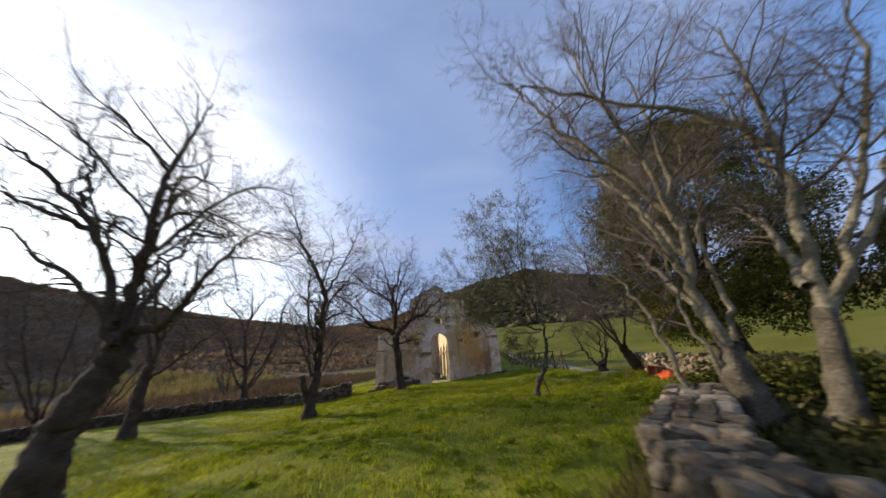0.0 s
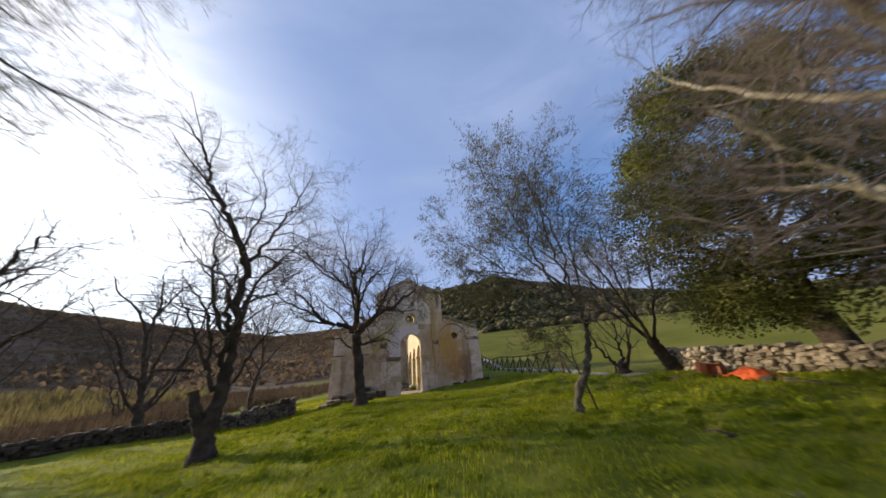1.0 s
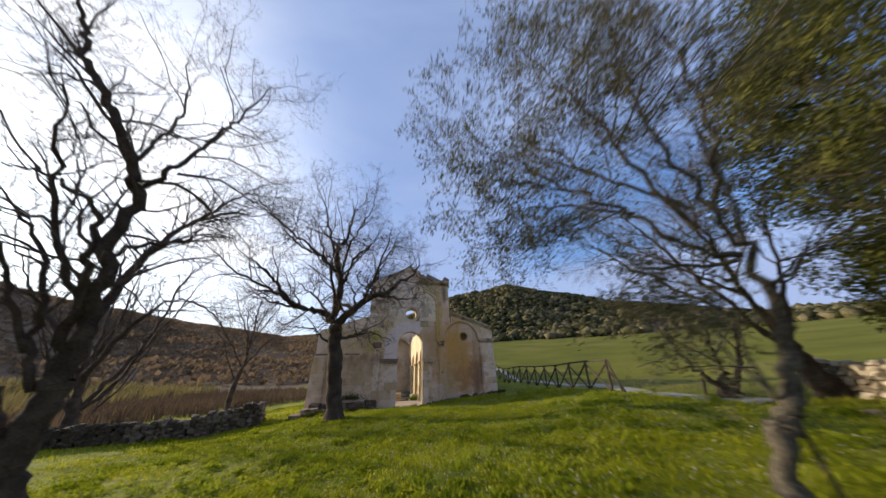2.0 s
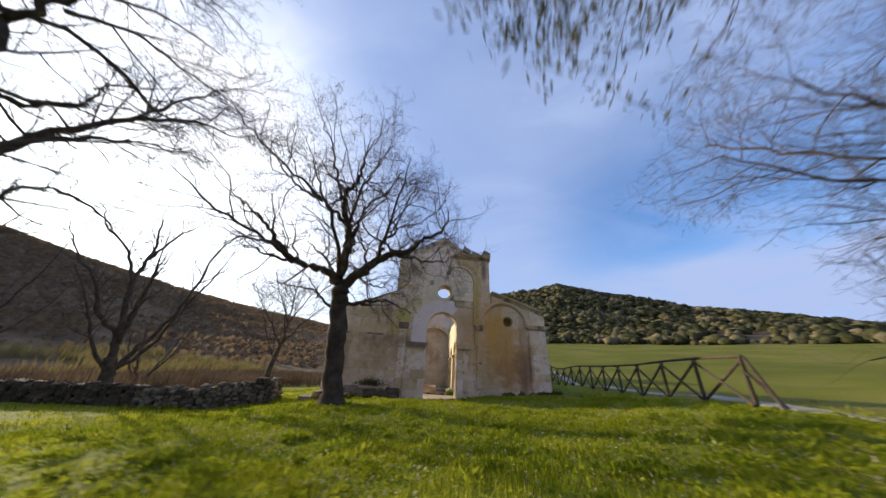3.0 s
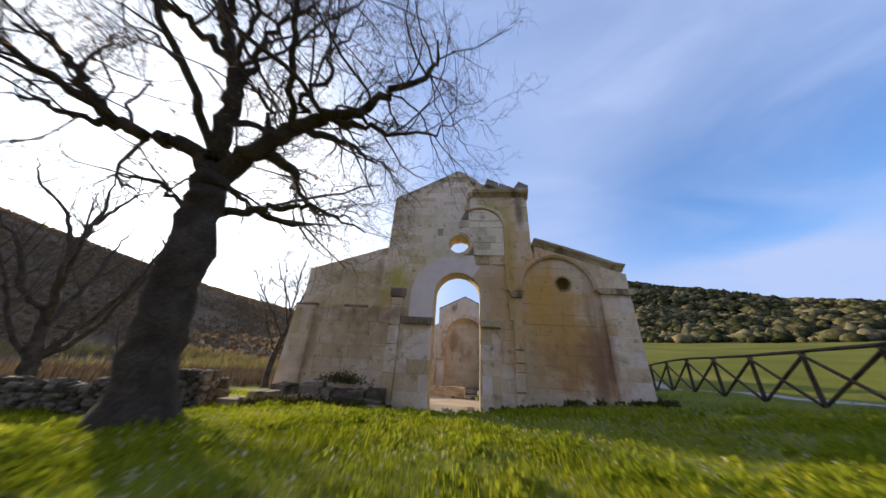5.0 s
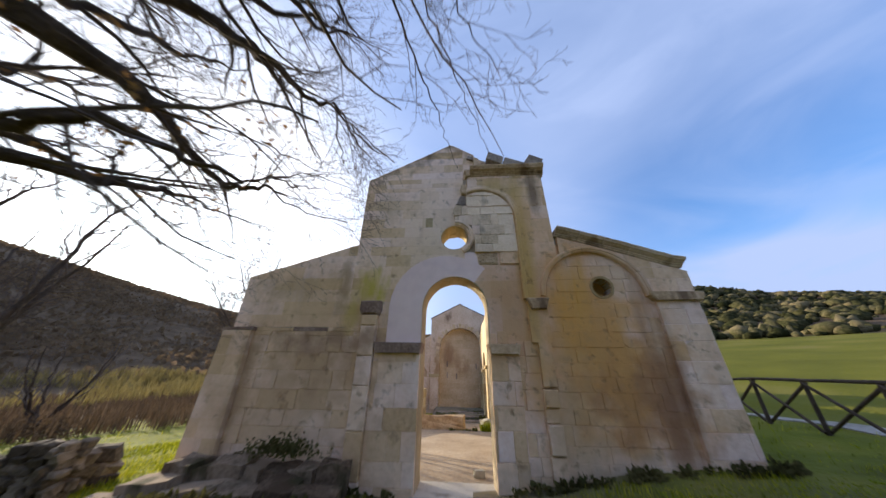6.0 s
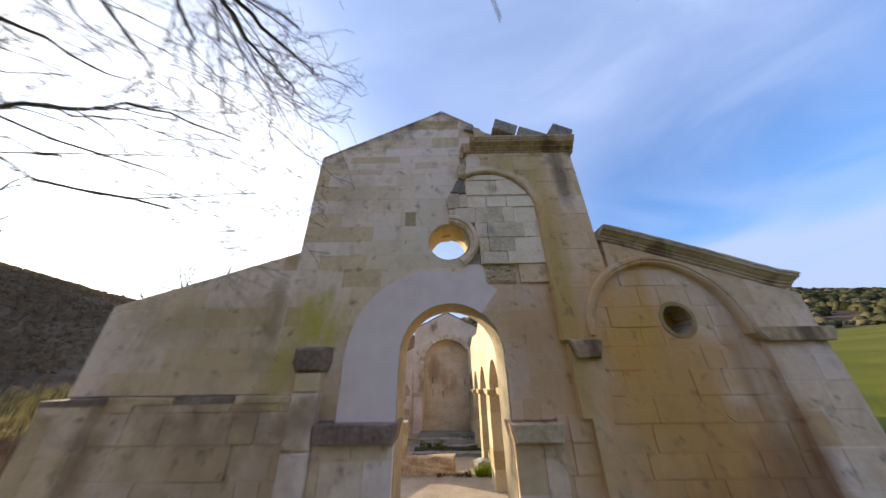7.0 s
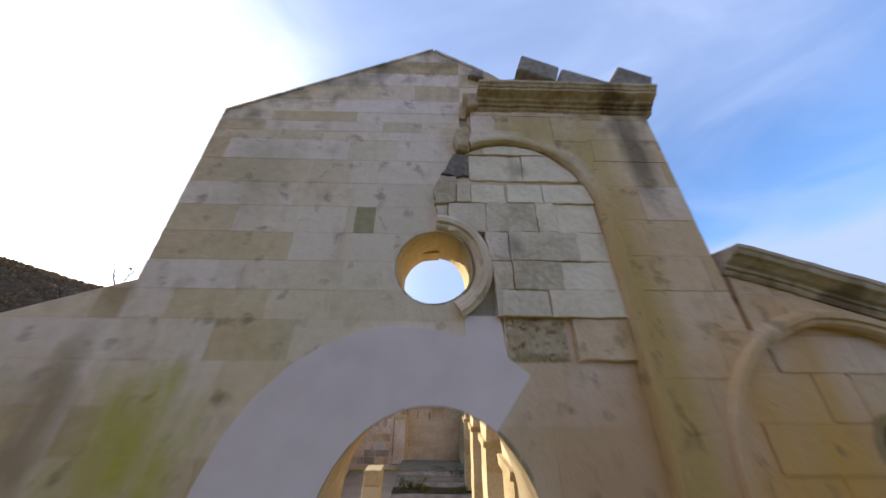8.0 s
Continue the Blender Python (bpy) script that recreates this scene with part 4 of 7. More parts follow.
# plaster field round the door's west half and over its crown
ring = []
for k in range(12):
    a0, a1 = radians(52 + (180 - 52) * k / 12), radians(52 + (180 - 52) * (k + 1) / 12)
    wide = lambda a: 0.9 + 0.62 + 0.32 * max(0.0, -math.cos(a)) - 0.12 * max(0.0, math.cos(a))
    ring.append([(0.05 + 0.9 * math.cos(a0), 3.28 + 0.9 * math.sin(a0)), (0.05 + wide(a0) * math.cos(a0), 3.28 + wide(a0) * math.sin(a0)),
                 (0.05 + wide(a1) * math.cos(a1), 3.28 + wide(a1) * math.sin(a1)), (0.05 + 0.9 * math.cos(a1), 3.28 + 0.9 * math.sin(a1))])
ring.append([(-1.79, 2.34), (-0.85, 2.34), (-0.85, 3.28), (-1.79, 3.28)])
slab("plaster_patch", [[(0.36, 4.5), (0.755, 4.5), (0.7, 4.94), (0.36, 4.94)]], -0.012, 0.09, PLASTER, facade)
slab("plaster_patch", ring, -0.017, 0.1, PLASTER, facade, 0.0, "smooth pale lime plaster round the door arch")
# arris of the door arch
reveal = [(0.95, -0.9), (0.95, 1.2), (0.95, 3.2)] + [(0.05 + 0.9 * math.cos(radians(a)), 3.28 + 0.9 * math.sin(radians(a))) for a in range(0, 181, 6)] + [(-0.85, 3.2), (-0.85, 1.2), (-0.85, -0.9)]
sweep("arch_edge", reveal, [(0.012, 0.0), (0.012, 0.79), (-0.03, 0.79), (-0.03, 0.0), (-0.02, -0.012), (0.002, -0.012)], LINING, facade, "cream stone reveal of the door arch", 0.005)
# oculus: deep round hole, moulded only on its east half
sweep("oculus_moulding", [(0.05 + 0.44 * math.cos(radians(a)), 5.46 + 0.44 * math.sin(radians(a))) for a in range(-62, 89, 6)], [(0.0, 0.1), (0.0, -0.02), (-0.03, -0.05), (-0.06, -0.055), (-0.075, -0.09), (-0.12, -0.095), (-0.14, -0.07), (-0.17, -0.06), (-0.17, 0.1)], STAINED, facade, "half of a moulded round window frame")
sweep("oculus_lining", [(0.05 + 0.42 * math.cos(radians(a)), 5.46 + 0.42 * math.sin(radians(a))) for a in range(0, 361, 12)], [(-0.01, 0.02), (0.012, 0.0), (0.02, 0.76), (-0.01, 0.76)], GOLD, facade)
slab("oculus_stone", [[(-0.26, 5.80), (0.10, 5.835), (0.10, 5.9), (-0.1, 5.9)]], 0.5, 0.75, GOLD, facade, 0.01)
# archivolts
sweep("archivolt", [(1.93, 3.5), (1.93, 5.0), (1.93, 5.6)] + [(0.90 + 1.03 * math.cos(radians(a)), 6.12 + 1.03 * math.sin(radians(a))) for a in range(0, 118, 6)], [(0.0, 0.05), (0.0, -0.10), (-0.02, -0.14), (-0.05, -0.15), (-0.10, -0.15), (-0.13, -0.128), (-0.2, -0.128), (-0.2, 0.05)], STAINED, facade, "broken round arch moulding")
slab("archivolt_stump", [[(0.30, 7.02), (0.46, 6.98), (0.50, 7.3), (0.44, 7.42), (0.30, 7.38), (0.26, 7.2)]], -0.15, 0.05, CORNICE, facade, 0.04, "broken dark end of an arch moulding")
slab("block", [[(0.44, 7.3), (0.6, 7.34), (0.58, 7.72), (0.46, 7.70)]], -0.06, 0.05, CORNICE, facade, 0.015)
sweep("archivolt", [(3.84 + 1.30 * math.cos(radians(a)), 3.56 + 1.30 * math.sin(radians(a))) for a in range(0, 181, 6)], [(0.0, 0.05), (0.0, -0.10), (-0.025, -0.13), (-0.06, -0.135), (-0.075, -0.16), (-0.13, -0.165), (-0.15, -0.13), (-0.17, -0.09), (-0.17, 0.05)], STAINED, facade, "round blind arch moulding")
# spandrel beside the upper arch
ashlar(facade, [(0.5, 6.3), (2.02, 6.3), (2.02, 7.72), (0.5, 7.72)], [disc(0.90, 6.12, 1.17, 0, 180, 18, 6.0)], 6.3, 0.4, 0.7, -0.122, pick_old, rng, ragged=0.003, joint=0.002)
# east pier impost
slab("impost", [[(5.3, 3.43), (6.44, 3.43), (6.52, 3.56), (6.52, 3.66), (5.2, 3.66), (5.2, 3.56)]], -0.2, 0.05, CORNICE, facade, 0.03, "moulded pier impost")
# main cornice and the loose slabs on it
sweep("cornice", [(3.03, 7.71), (0.6, 7.71)], [(0.0, 0.2), (0.0, -0.13), (-0.025, -0.15), (-0.05, -0.15), (-0.06, -0.18), (-0.085, -0.19), (-0.1, -0.225), (-0.13, -0.24), (-0.165, -0.30), (-0.18, -0.325), (-0.21, -0.325), (-0.22, -0.34), (-0.255, -0.355), (-0.27, -0.37), (-0.31, -0.37), (-0.31, 0.2)], CORNICE, facade, "moulded brown stone cornice")
slab("cornice_end", [[(0.44, 7.72), (0.598, 7.72), (0.598, 8.0), (0.40, 8.0), (0.40, 7.96), (0.46, 7.84)]], -0.2, 0.1, CORNICE, facade, 0.02, "broken return of a stone cornice")


def tilted(x, z, w, h, deg):
    c, s = math.cos(radians(deg)), math.sin(radians(deg))
    return [(x + u * c - v * s, z + u * s + v * c) for u, v in ((0, 0), (w, 0), (w, h), (0, h))]


slab("coping_slab", [[(1.15, 8.3), (1.66, 8.04), (1.76, 8.36), (1.25, 8.62)]], -0.36, 0.5, GREYISH, facade, 0.025, "tilted weathered coping slab")
slab("coping_slab", [[(1.69, 8.04), (2.36, 8.03), (2.46, 8.06), (1.8, 8.36)]], -0.34, 0.5, GREYISH, facade, 0.025, "tilted weathered coping slab")
slab("rubble_bed", [[(0.72, 8.0), (2.6, 8.0), (1.6, 8.1), (1.15, 8.3), (0.74, 8.66)]], -0.1, 0.6, CORNICE, facade, 0.02)
slab("rubble_bed", [[(0.5, 8.6), (0.9, 8.45), (0.92, 8.6), (0.56, 8.74)]], -0.08, 0.5, GREYISH, facade, 0.03)
slab("coping_slab", [[(2.38, 8.03), (2.99, 8.03), (3.05, 8.2), (2.62, 8.43)]], -0.35, 0.5, GREYISH, facade, 0.02)
# raking coping on the restored gable and aisle
slab("coping", [tilted(-0.05, 9.30, 0.95, 0.05, -34.0)], -0.012, 0.78, STAINED, facade, 0.01)
for k in range(4):
    x0 = -2.97 + 0.73 * k
    slab("coping", [[(x0 + 0.004, 7.74 + 0.541 * (x0 + 2.97)), (x0 + 0.726, 7.74 + 0.541 * (x0 + 3.696)), (x0 + 0.726, 7.79 + 0.541 * (x0 + 3.696)), (x0 + 0.004, 7.79 + 0.541 * (x0 + 2.97))]], -0.012, 0.79, STAINED, facade, 0.01)
# raking cornice of the east aisle, upturned at its end
ends = [(3.02, 5.36), (3.65, 5.17), (4.3, 4.95), (4.95, 4.72), (5.55, 4.50), (5.95, 4.36), (6.28, 4.31)]
for a, b in zip(ends, ends[1:]):
    sweep("aisle_cornice", [(b[0] - 0.006, b[1]), a], [(-0.03, 0.2), (-0.03, -0.11), (-0.05, -0.125), (-0.08, -0.13), (-0.09, -0.155), (-0.12, -0.16), (-0.14, -0.2), (-0.18, -0.24), (-0.195, -0.28), (-0.235, -0.295), (-0.25, -0.31), (-0.285, -0.31), (-0.285, 0.4)], AISLE_CORNICE, facade)
# roundel set deep in the aisle wall
sweep("roundel_rim", [(4.09 + 0.25 * math.cos(radians(a)), 3.83 + 0.25 * math.sin(radians(a))) for a in range(0, 361, 15)], [(0.0, 0.5), (0.0, -0.015), (-0.07, -0.015), (-0.07, 0.1)], OCHRE, facade, "round hole with a chipped rim")
slab("roundel_back", [disc(4.09, 3.83, 0.26, steps=16)], 0.4, 0.6, OCHRE, facade)
# threshold
slab("threshold", [[(-0.95, -0.95), (1.1, -0.95), (1.1, -0.74), (-0.95, -0.74)]], -0.12, 0.8, OLD, facade, 0.02)

# bench of rough stones along the west front
def rough_block(sx, sy, sz, seed, worn=0.2):
    """A weathered block with knocked-off corners and an uneven skin."""
    bm = bmesh.new()
    bmesh.ops.create_cube(bm, size=1.0)
    bmesh.ops.subdivide_edges(bm, edges=list(bm.edges), cuts=2, use_grid_fill=True)
    for v in bm.verts:
        q = v.co.copy()
        v.co *= 1.0 - worn * max(0.0, q.length - 0.55)
        v.co += noise.noise_vector(q * 2.3 + Vector((seed, 2.1 * seed, 0.7))) * 0.11
        v.co = Vector((v.co.x * sx, v.co.y * sy, v.co.z * sz))
    return bm


bench = thing("stone_bench", (-4.4, -0.75, -0.9), "low ruined bench of dark mossy stone blocks", "bench", kind="structure")
for row, (x, x_end, top, y_mid, deep) in enumerate(((-6.7, -2.3, -0.5, -1.55, 0.7), (-6.3, -2.2, -0.3, -1.0, 0.75), (-6.0, -2.5, -0.12, -0.42, 0.62))):
    while x < x_end:
        w = rng.uniform(0.4, 1.05)
        h = top + rng.uniform(-0.13, 0.07) + 1.1
        o = part("block", rough_block(w * 1.12, deep * rng.uniform(0.95, 1.2), h, x + row), BENCHSTONE, bench)
        o.matrix_parent_inverse = Matrix.Identity(4)
        o.matrix_basis = pose(x + 0.5 * w + 4.4, y_mid + rng.uniform(-0.08, 0.08) + 0.75, 0.5 * h - 0.2, rng.uniform(-5, 5), rng.uniform(-5, 5), rng.uniform(-14, 14))
        x += w


# ---- inside the church ----
church_floor = link_mesh("floor", [(-6, 0.75, -0.80), (6, 0.75, -0.80), (6, 20, -1.9), (-6, 20, -1.9), (-6, 0.75, -1.9), (6, 0.75, -1.9), (6, 20, -2.4), (-6, 20, -2.4)], [(0, 1, 2, 3), (7, 6, 5, 4), (0, 4, 5, 1), (1, 5, 6, 2), (2, 6, 7, 3), (3, 7, 4, 0)], FLOOR)
tagged(church_floor, "sandy beaten floor of a roofless nave", "floor", kind="structure")

END = 20.0
CHANCEL = disc(0.0, 3.55, 2.05, 0, 180, 22, -1.6)
END_NAVE = [(-2.9, -1.8), (2.9, -1.8), (2.9, 6.5), (0.0, 7.95), (-2.9, 6.5)]
end_polys = take_away([END_NAVE], CHANCEL) + [[(-6.2, -1.8), (-2.9, -1.8), (-2.9, 4.9), (-6.2, 3.2)], [(2.9, -1.8), (6.2, -1.8), (6.2, 3.4), (2.9, 5.0)]]
end_wall = slab("wall_chancel", end_polys, END, END + 0.6, TANWALL, None)
tagged(end_wall, "stained gabled end wall with a round chancel arch", "wall", kind="structure")
apse = slab("wall_apse", [CHANCEL], END + 0.75, END + 1.3, APSE, end_wall, 0.0, "walled-up arch of pale ashlar")
apse_rng = random.Random(11)
ashlar(end_wall, CHANCEL, [], -1.5, 0.42, 0.8, END + 0.72, lambda x, z, r: APSE, apse_rng, back=END + 0.78)
ashlar(end_wall, [(-6.1, -1.5), (-2.9, -1.5), (-2.9, 4.8), (-6.1, 3.15)], [], -1.5, 0.46, 0.85, END - 0.025, lambda x, z, r: (TANWALL, TANWALL, APSE, OLD)[r.randrange(4)], apse_rng, back=END + 0.03, edge=0.01, joint=0.008)
for k in range(23):
    a0, a1 = radians(180 * k / 23 + 0.6), radians(180 * (k + 1) / 23 - 0.6)
    long = 0.34 + 0.1 * (k % 2)
    slab("voussoir", [[(2.03 * math.cos(a0), 3.55 + 2.03 * math.sin(a0)), ((2.03 + long) * math.cos(a0), 3.55 + (2.03 + long) * math.sin(a0)), ((2.03 + long) * math.cos(a1), 3.55 + (2.03 + long) * math.sin(a1)), (2.03 * math.cos(a1), 3.55 + 2.03 * math.sin(a1))]], END - 0.05, END + 0.7, APSE if k % 3 else TANWALL, end_wall)
for k in range(9):
    for sx in (-1, 1):
        w = 0.35 + 0.12 * (k % 2)
        xa, xb = sorted((sx * 2.03, sx * (2.03 + w)))
        slab("quoin", [[(xa, -1.5 + 0.55 * k), (xb, -1.5 + 0.55 * k), (xb, -0.96 + 0.55 * k), (xa, -0.96 + 0.55 * k)]], END - 0.045, END + 0.7, APSE, end_wall, 0.01)
for x, z in ((-1.3, 2.3), (-1.3, 1.3), (1.5, 2.1), (-0.4, 1.2)):
    slab("slit", [[(x - 0.06, z - 0.25), (x + 0.06, z - 0.25), (x + 0.06, z + 0.25), (x - 0.06, z + 0.25)]], END + 0.70, END + 0.76, GREYISH, end_wall)
slab("coping", [[(-2.95, 6.5), (0.0, 7.97), (0.0, 8.04), (-2.95, 6.58)], [(0.0, 7.97), (2.95, 6.5), (2.95, 6.58), (0.0, 8.04)]], END - 0.04, END + 0.62, GREYISH, end_wall)
slab("impost", [[(-2.95, 1.15), (-2.0, 1.15), (-1.95, 1.4), (-3.0, 1.4)]], END - 0.2, END + 0.3, GOLD, end_wall, 0.02)
slab("pilaster", [[(-2.85, -1.5), (-2.1, -1.5), (-2.1, 1.15), (-2.85, 1.15)]], END - 0.12, END + 0.3, TANWALL, end_wall, 0.02)
slab("blind_arch", take_away([[(-5.0, -1.5), (-2.95, -1.5), (-2.95, 3.0), (-5.0, 3.0)]], disc(-4.1, 1.3, 0.95, 0, 180, 14, -1.6)), END - 0.12, END + 0.1, TANWALL, end_wall)

# chancel steps with weeds
steps = thing("chancel_steps", (0, 19.0, -1.4), "worn grass-grown stone steps before the chancel", "steps", kind="structure")
for k in range(7):
    ya, top = 14.0 + 0.65 * k, -1.56 + 0.05 * k
    o = slab("step", [[(-2.2, -1.95), (2.5, -1.95), (2.5, top + 0.02), (0.9, top - 0.015), (-0.6, top + 0.015), (-2.2, top)]], ya, ya + (0.65 if k < 6 else 2.05), GREYISH if k % 2 else MOSSSTONE, None, 0.05)
    o.parent = steps
    o.matrix_parent_inverse = Matrix.Translation((0, -19.0, 1.4))


def wall_along(name, x, y0, polys, depth, material, label):
    """A wall whose outline is drawn in (distance along y, z)."""
    ob = slab(name, polys, 0.0, depth, material, None)
    ob.matrix_world = Matrix.Translation((x, 0, 0)) @ Matrix.Rotation(radians(90), 4, "Z")
    return tagged(ob, label, "wall", kind="structure")


def pointed(c, half, spring, rise, base):
    pts = []
    for k in range(9):
        t = k / 8
        pts.append((c + half * (1 - t ** 1.25), spring + rise * math.sin(t * math.pi / 2) ** 0.9))
    left = [(2 * c - a, b) for a, b in reversed(pts[:-1])]
    return pts + left + [(c - half, base), (c + half, base)]


# east arcade: piers every 3.65 m, pointed arches that step down with the floor
BAYS = [-0.3, 3.3, 6.95, 10.6, 14.25, 17.9]


def drop(y):
    return -0.06 * (y - 8.5)


outline = [[(a, -1.8), (b, -1.8), (b, zb), (a, za)] for (a, za), (b, zb) in zip([(0.78, 5.0), (4.0, 5.3), (6.5, 4.85), (8.6, 5.2), (11.0, 5.55), (12.2, 5.05), (15.0, 5.2), (17.2, 4.6)], [(4.0, 5.3), (6.5, 4.85), (8.6, 5.2), (11.0, 5.55), (12.2, 5.05), (15.0, 5.2), (17.2, 4.6), (20.0, 4.75)])]
for c in BAYS:
    outline = take_away(outline, pointed(c, 1.3, 2.2 + drop(c), 1.15, -1.9))
arcade = wall_along("wall_arcade", 2.72, 0, outline, 0.9, APSE, "pointed arcade of golden stone piers, plastered above")
for c in [b + 1.825 for b in BAYS]:
    top = 2.07 + drop(c)
    zz, k = -1.45, 0
    while zz < top - 0.05:
        h = min((0.9, 0.62, 0.75, 0.55)[k % 4], top - zz)
        slab("pier_stone", [[(c - 0.535, zz + 0.006), (c + 0.535, zz + 0.006), (c + 0.535, zz + h - 0.006), (c - 0.535, zz + h - 0.006)]], -0.03, 0.93 + 0.008 * (k % 2), GOLD, arcade, 0.02)
        zz += h
        k += 1
    slab("impost", [[(c - 0.56, top), (c + 0.56, top), (c + 0.68, top + 0.2), (c - 0.68, top + 0.2)]], -0.1, 1.02, GOLD, arcade, 0.02)
# west arcade: broken stumps and low walls
for c, top, m in ((11.4, 0.3, GOLD),):
    pier = thing("ruined_pier", (-2.5, c, 0.0), "broken square pier of golden stone blocks", "pier", "ruined piers")
    pier.location.z = -0.8 - 0.055 * c
    zz, k = 0.0, 0
    while pier.location.z + zz < top:
        bm = bmesh.new()
        bmesh.ops.create_cube(bm, size=1.0, matrix=Matrix.Translation((0.02 * (k % 2), 0, zz + 0.26)) @ Matrix.Diagonal((0.7, 0.7, 0.51, 1)))
        bmesh.ops.bevel(bm, geom=list(bm.edges), offset=0.025, segments=1, affect="EDGES")
        part("block", bm, m, pier)
        zz += 0.52
        k += 1


def ruin_block(name, x, y, z, sx, sy, sz, material, label, turn=0.0):
    bm = bmesh.new()
    bmesh.ops.create_cube(bm, size=1.0, matrix=Matrix.Diagonal((sx, sy, sz, 1)))
    bmesh.ops.subdivide_edges(bm, edges=list(bm.edges), cuts=3, use_grid_fill=True)
    for v in bm.verts:
        v.co += noise.noise_vector(v.co * 2.2 + Vector((x, y, z))) * 0.16
    ob = part(name, bm, material, None)
    ob.matrix_world = pose(x, y, z + sz / 2 - 0.03, 0, 0, turn)
    return tagged(ob, label, "ruin", "fallen masonry")


ruin_block("low_wall", -1.3, 10.9, -1.42, 3.1, 0.6, 0.75, PITTED, "low broken screen wall of brown stone")
ruin_block("low_wall", 2.3, 10.9, -1.42, 0.7, 0.6, 0.8, OLD, "broken stone stump beside a pier")
ruin_block("fallen_block", 1.6, 10.9, -1.42, 0.7, 0.5, 0.55, PALE, "pale fallen stone block on the nave floor", 25)
ruin_block("fallen_block", 0.6, 1.6, -0.84, 0.3, 0.25, 0.2, PALE, "small loose stone inside the doorway", 12)

side_wall = wall_along("wall_aisle_east", 6.4, 0, [[(0.78, -1.8), (20.0, -1.8), (20.0, 3.3), (0.78, 3.6)]], 0.6, OLD, "plain stained outer wall of the east aisle")
low_side = wall_along("wall_aisle_west", -5.7, 0, [[(0.78, -1.8), (20.0, -1.8), (20.0, 1.6), (14, 0.4), (5, -0.2), (0.78, 0.6)]], 0.6, OLD, "low broken outer wall of the west aisle")


# ---- trees ----
def unit(v):
    return v / max(np.linalg.norm(v), 1e-9)


def tubes(lines, sides):
    """Tapered tubes round polylines of (points, radii); quads."""
    vs, fs, base = [], [], 0
    ang = np.arange(sides) * 2 * np.pi / sides
    ca, sa = np.cos(ang)[None, :, None], np.sin(ang)[None, :, None]
    j = np.arange(sides)
    jn = (j + 1) % sides
    for pts, rad in lines:
        n = len(pts)
        tan = np.gradient(pts, axis=0)
        tan /= np.maximum(np.linalg.norm(tan, axis=1, keepdims=True), 1e-9)
        ref = np.array([0.31, 0.17, 0.93]) if abs(tan[0, 2]) < 0.8 else np.array([0.95, 0.3, 0.1])
        u = np.cross(tan, ref)
        u /= np.maximum(np.linalg.norm(u, axis=1, keepdims=True), 1e-9)
        w = np.cross(tan, u)
        ring = pts[:, None, :] + rad[:, None, None] * (ca * u[:, None, :] + sa * w[:, None, :])
        vs.append(ring.reshape(-1, 3))
        i = (base + np.arange(n - 1) * sides)[:, None]
        fs.append(np.stack([i + j, i + jn, i + sides + jn, i + sides + j], -1).reshape(-1, 4))
        base += n * sides
    return np.concatenate(vs), np.concatenate(fs)


def limb(rs, p, d, length, r0, r1, wob, up, step, least=3):
    """A wandering branch."""
    n = max(least, int(length / step) + 1)
    pts, d = [p], unit(d)
    for _ in range(n - 1):
        d = unit(d + rs.normal(0, wob, 3) + np.array([0, 0, up]))
        pts.append(pts[-1] + d * length / (n - 1))
    return np.array(pts), np.linspace(r0, r1, n)


def curve_through(nodes, per=4):
    """A smooth line through a few nodes (Catmull-Rom)."""
    q = np.array(nodes, float)
    q = np.vstack([2 * q[0] - q[1], q, 2 * q[-1] - q[-2]])
    out = []
    for i in range(1, len(q) - 2):
        for k in range(per):
            t = k / per
            a, b, c, d = q[i - 1], q[i], q[i + 1], q[i + 2]
            out.append(0.5 * (2 * b + (c - a) * t + (2 * a - 5 * b + 4 * c - d) * t * t + (3 * b - a - 3 * c + d) * t ** 3))
    out.append(q[-2])
    return np.array(out)


def sprout(rs, store, pts, rad, level, last, spec, clear=None):
    """Side shoots along a branch, level by level."""
    count, ratio, spread, wob, up = spec[level]
    seg = np.linalg.norm(np.diff(pts, axis=0), axis=1)
    total = seg.sum()
    cum = np.concatenate([[0], np.cumsum(seg)])
    number = max(2, int(round(count * total)))
    lo = 0.22 if level else (0.3 if count < 3 else 0.12)
    for s in np.linspace(lo, 1.0, number) + rs.uniform(-0.5, 0.5, number) * (1 - lo) / number:
        s = min(max(s, lo), 1.0) * total
        k = min(int(np.searchsorted(cum, s)) - 1, len(pts) - 2)
        k = max(k, 0)
        t = (s - cum[k]) / max(seg[k], 1e-6)
        p = pts[k] * (1 - t) + pts[k + 1] * t
        d = unit(pts[k + 1] - pts[k])
        side = unit(np.cross(d, rs.normal(0, 1, 3)))
        ang = radians(rs.uniform(*spread))
        way = d * math.cos(ang) + side * math.sin(ang)
        r = (rad[k] * (1 - t) + rad[k + 1] * t)
        length = ratio * (0.55 + 0.75 * rs.random()) * (1.15 - 0.5 * s / total)
        r0 = max(min(r * 0.55, 0.004 + 0.017 * length), 0.003)
        line = limb(rs, p, way, length, r0, max(r0 * 0.4, 0.0022), wob, up, 0.12 + 0.055 * (last - level), 3 if level + 1 < last else 2)
        if clear is not None and clear(line[0]):
            continue
        store[level + 1].append(line)
        if level + 1 < last:
            sprout(rs, store, line[0], line[1], level + 1, last, spec, clear)


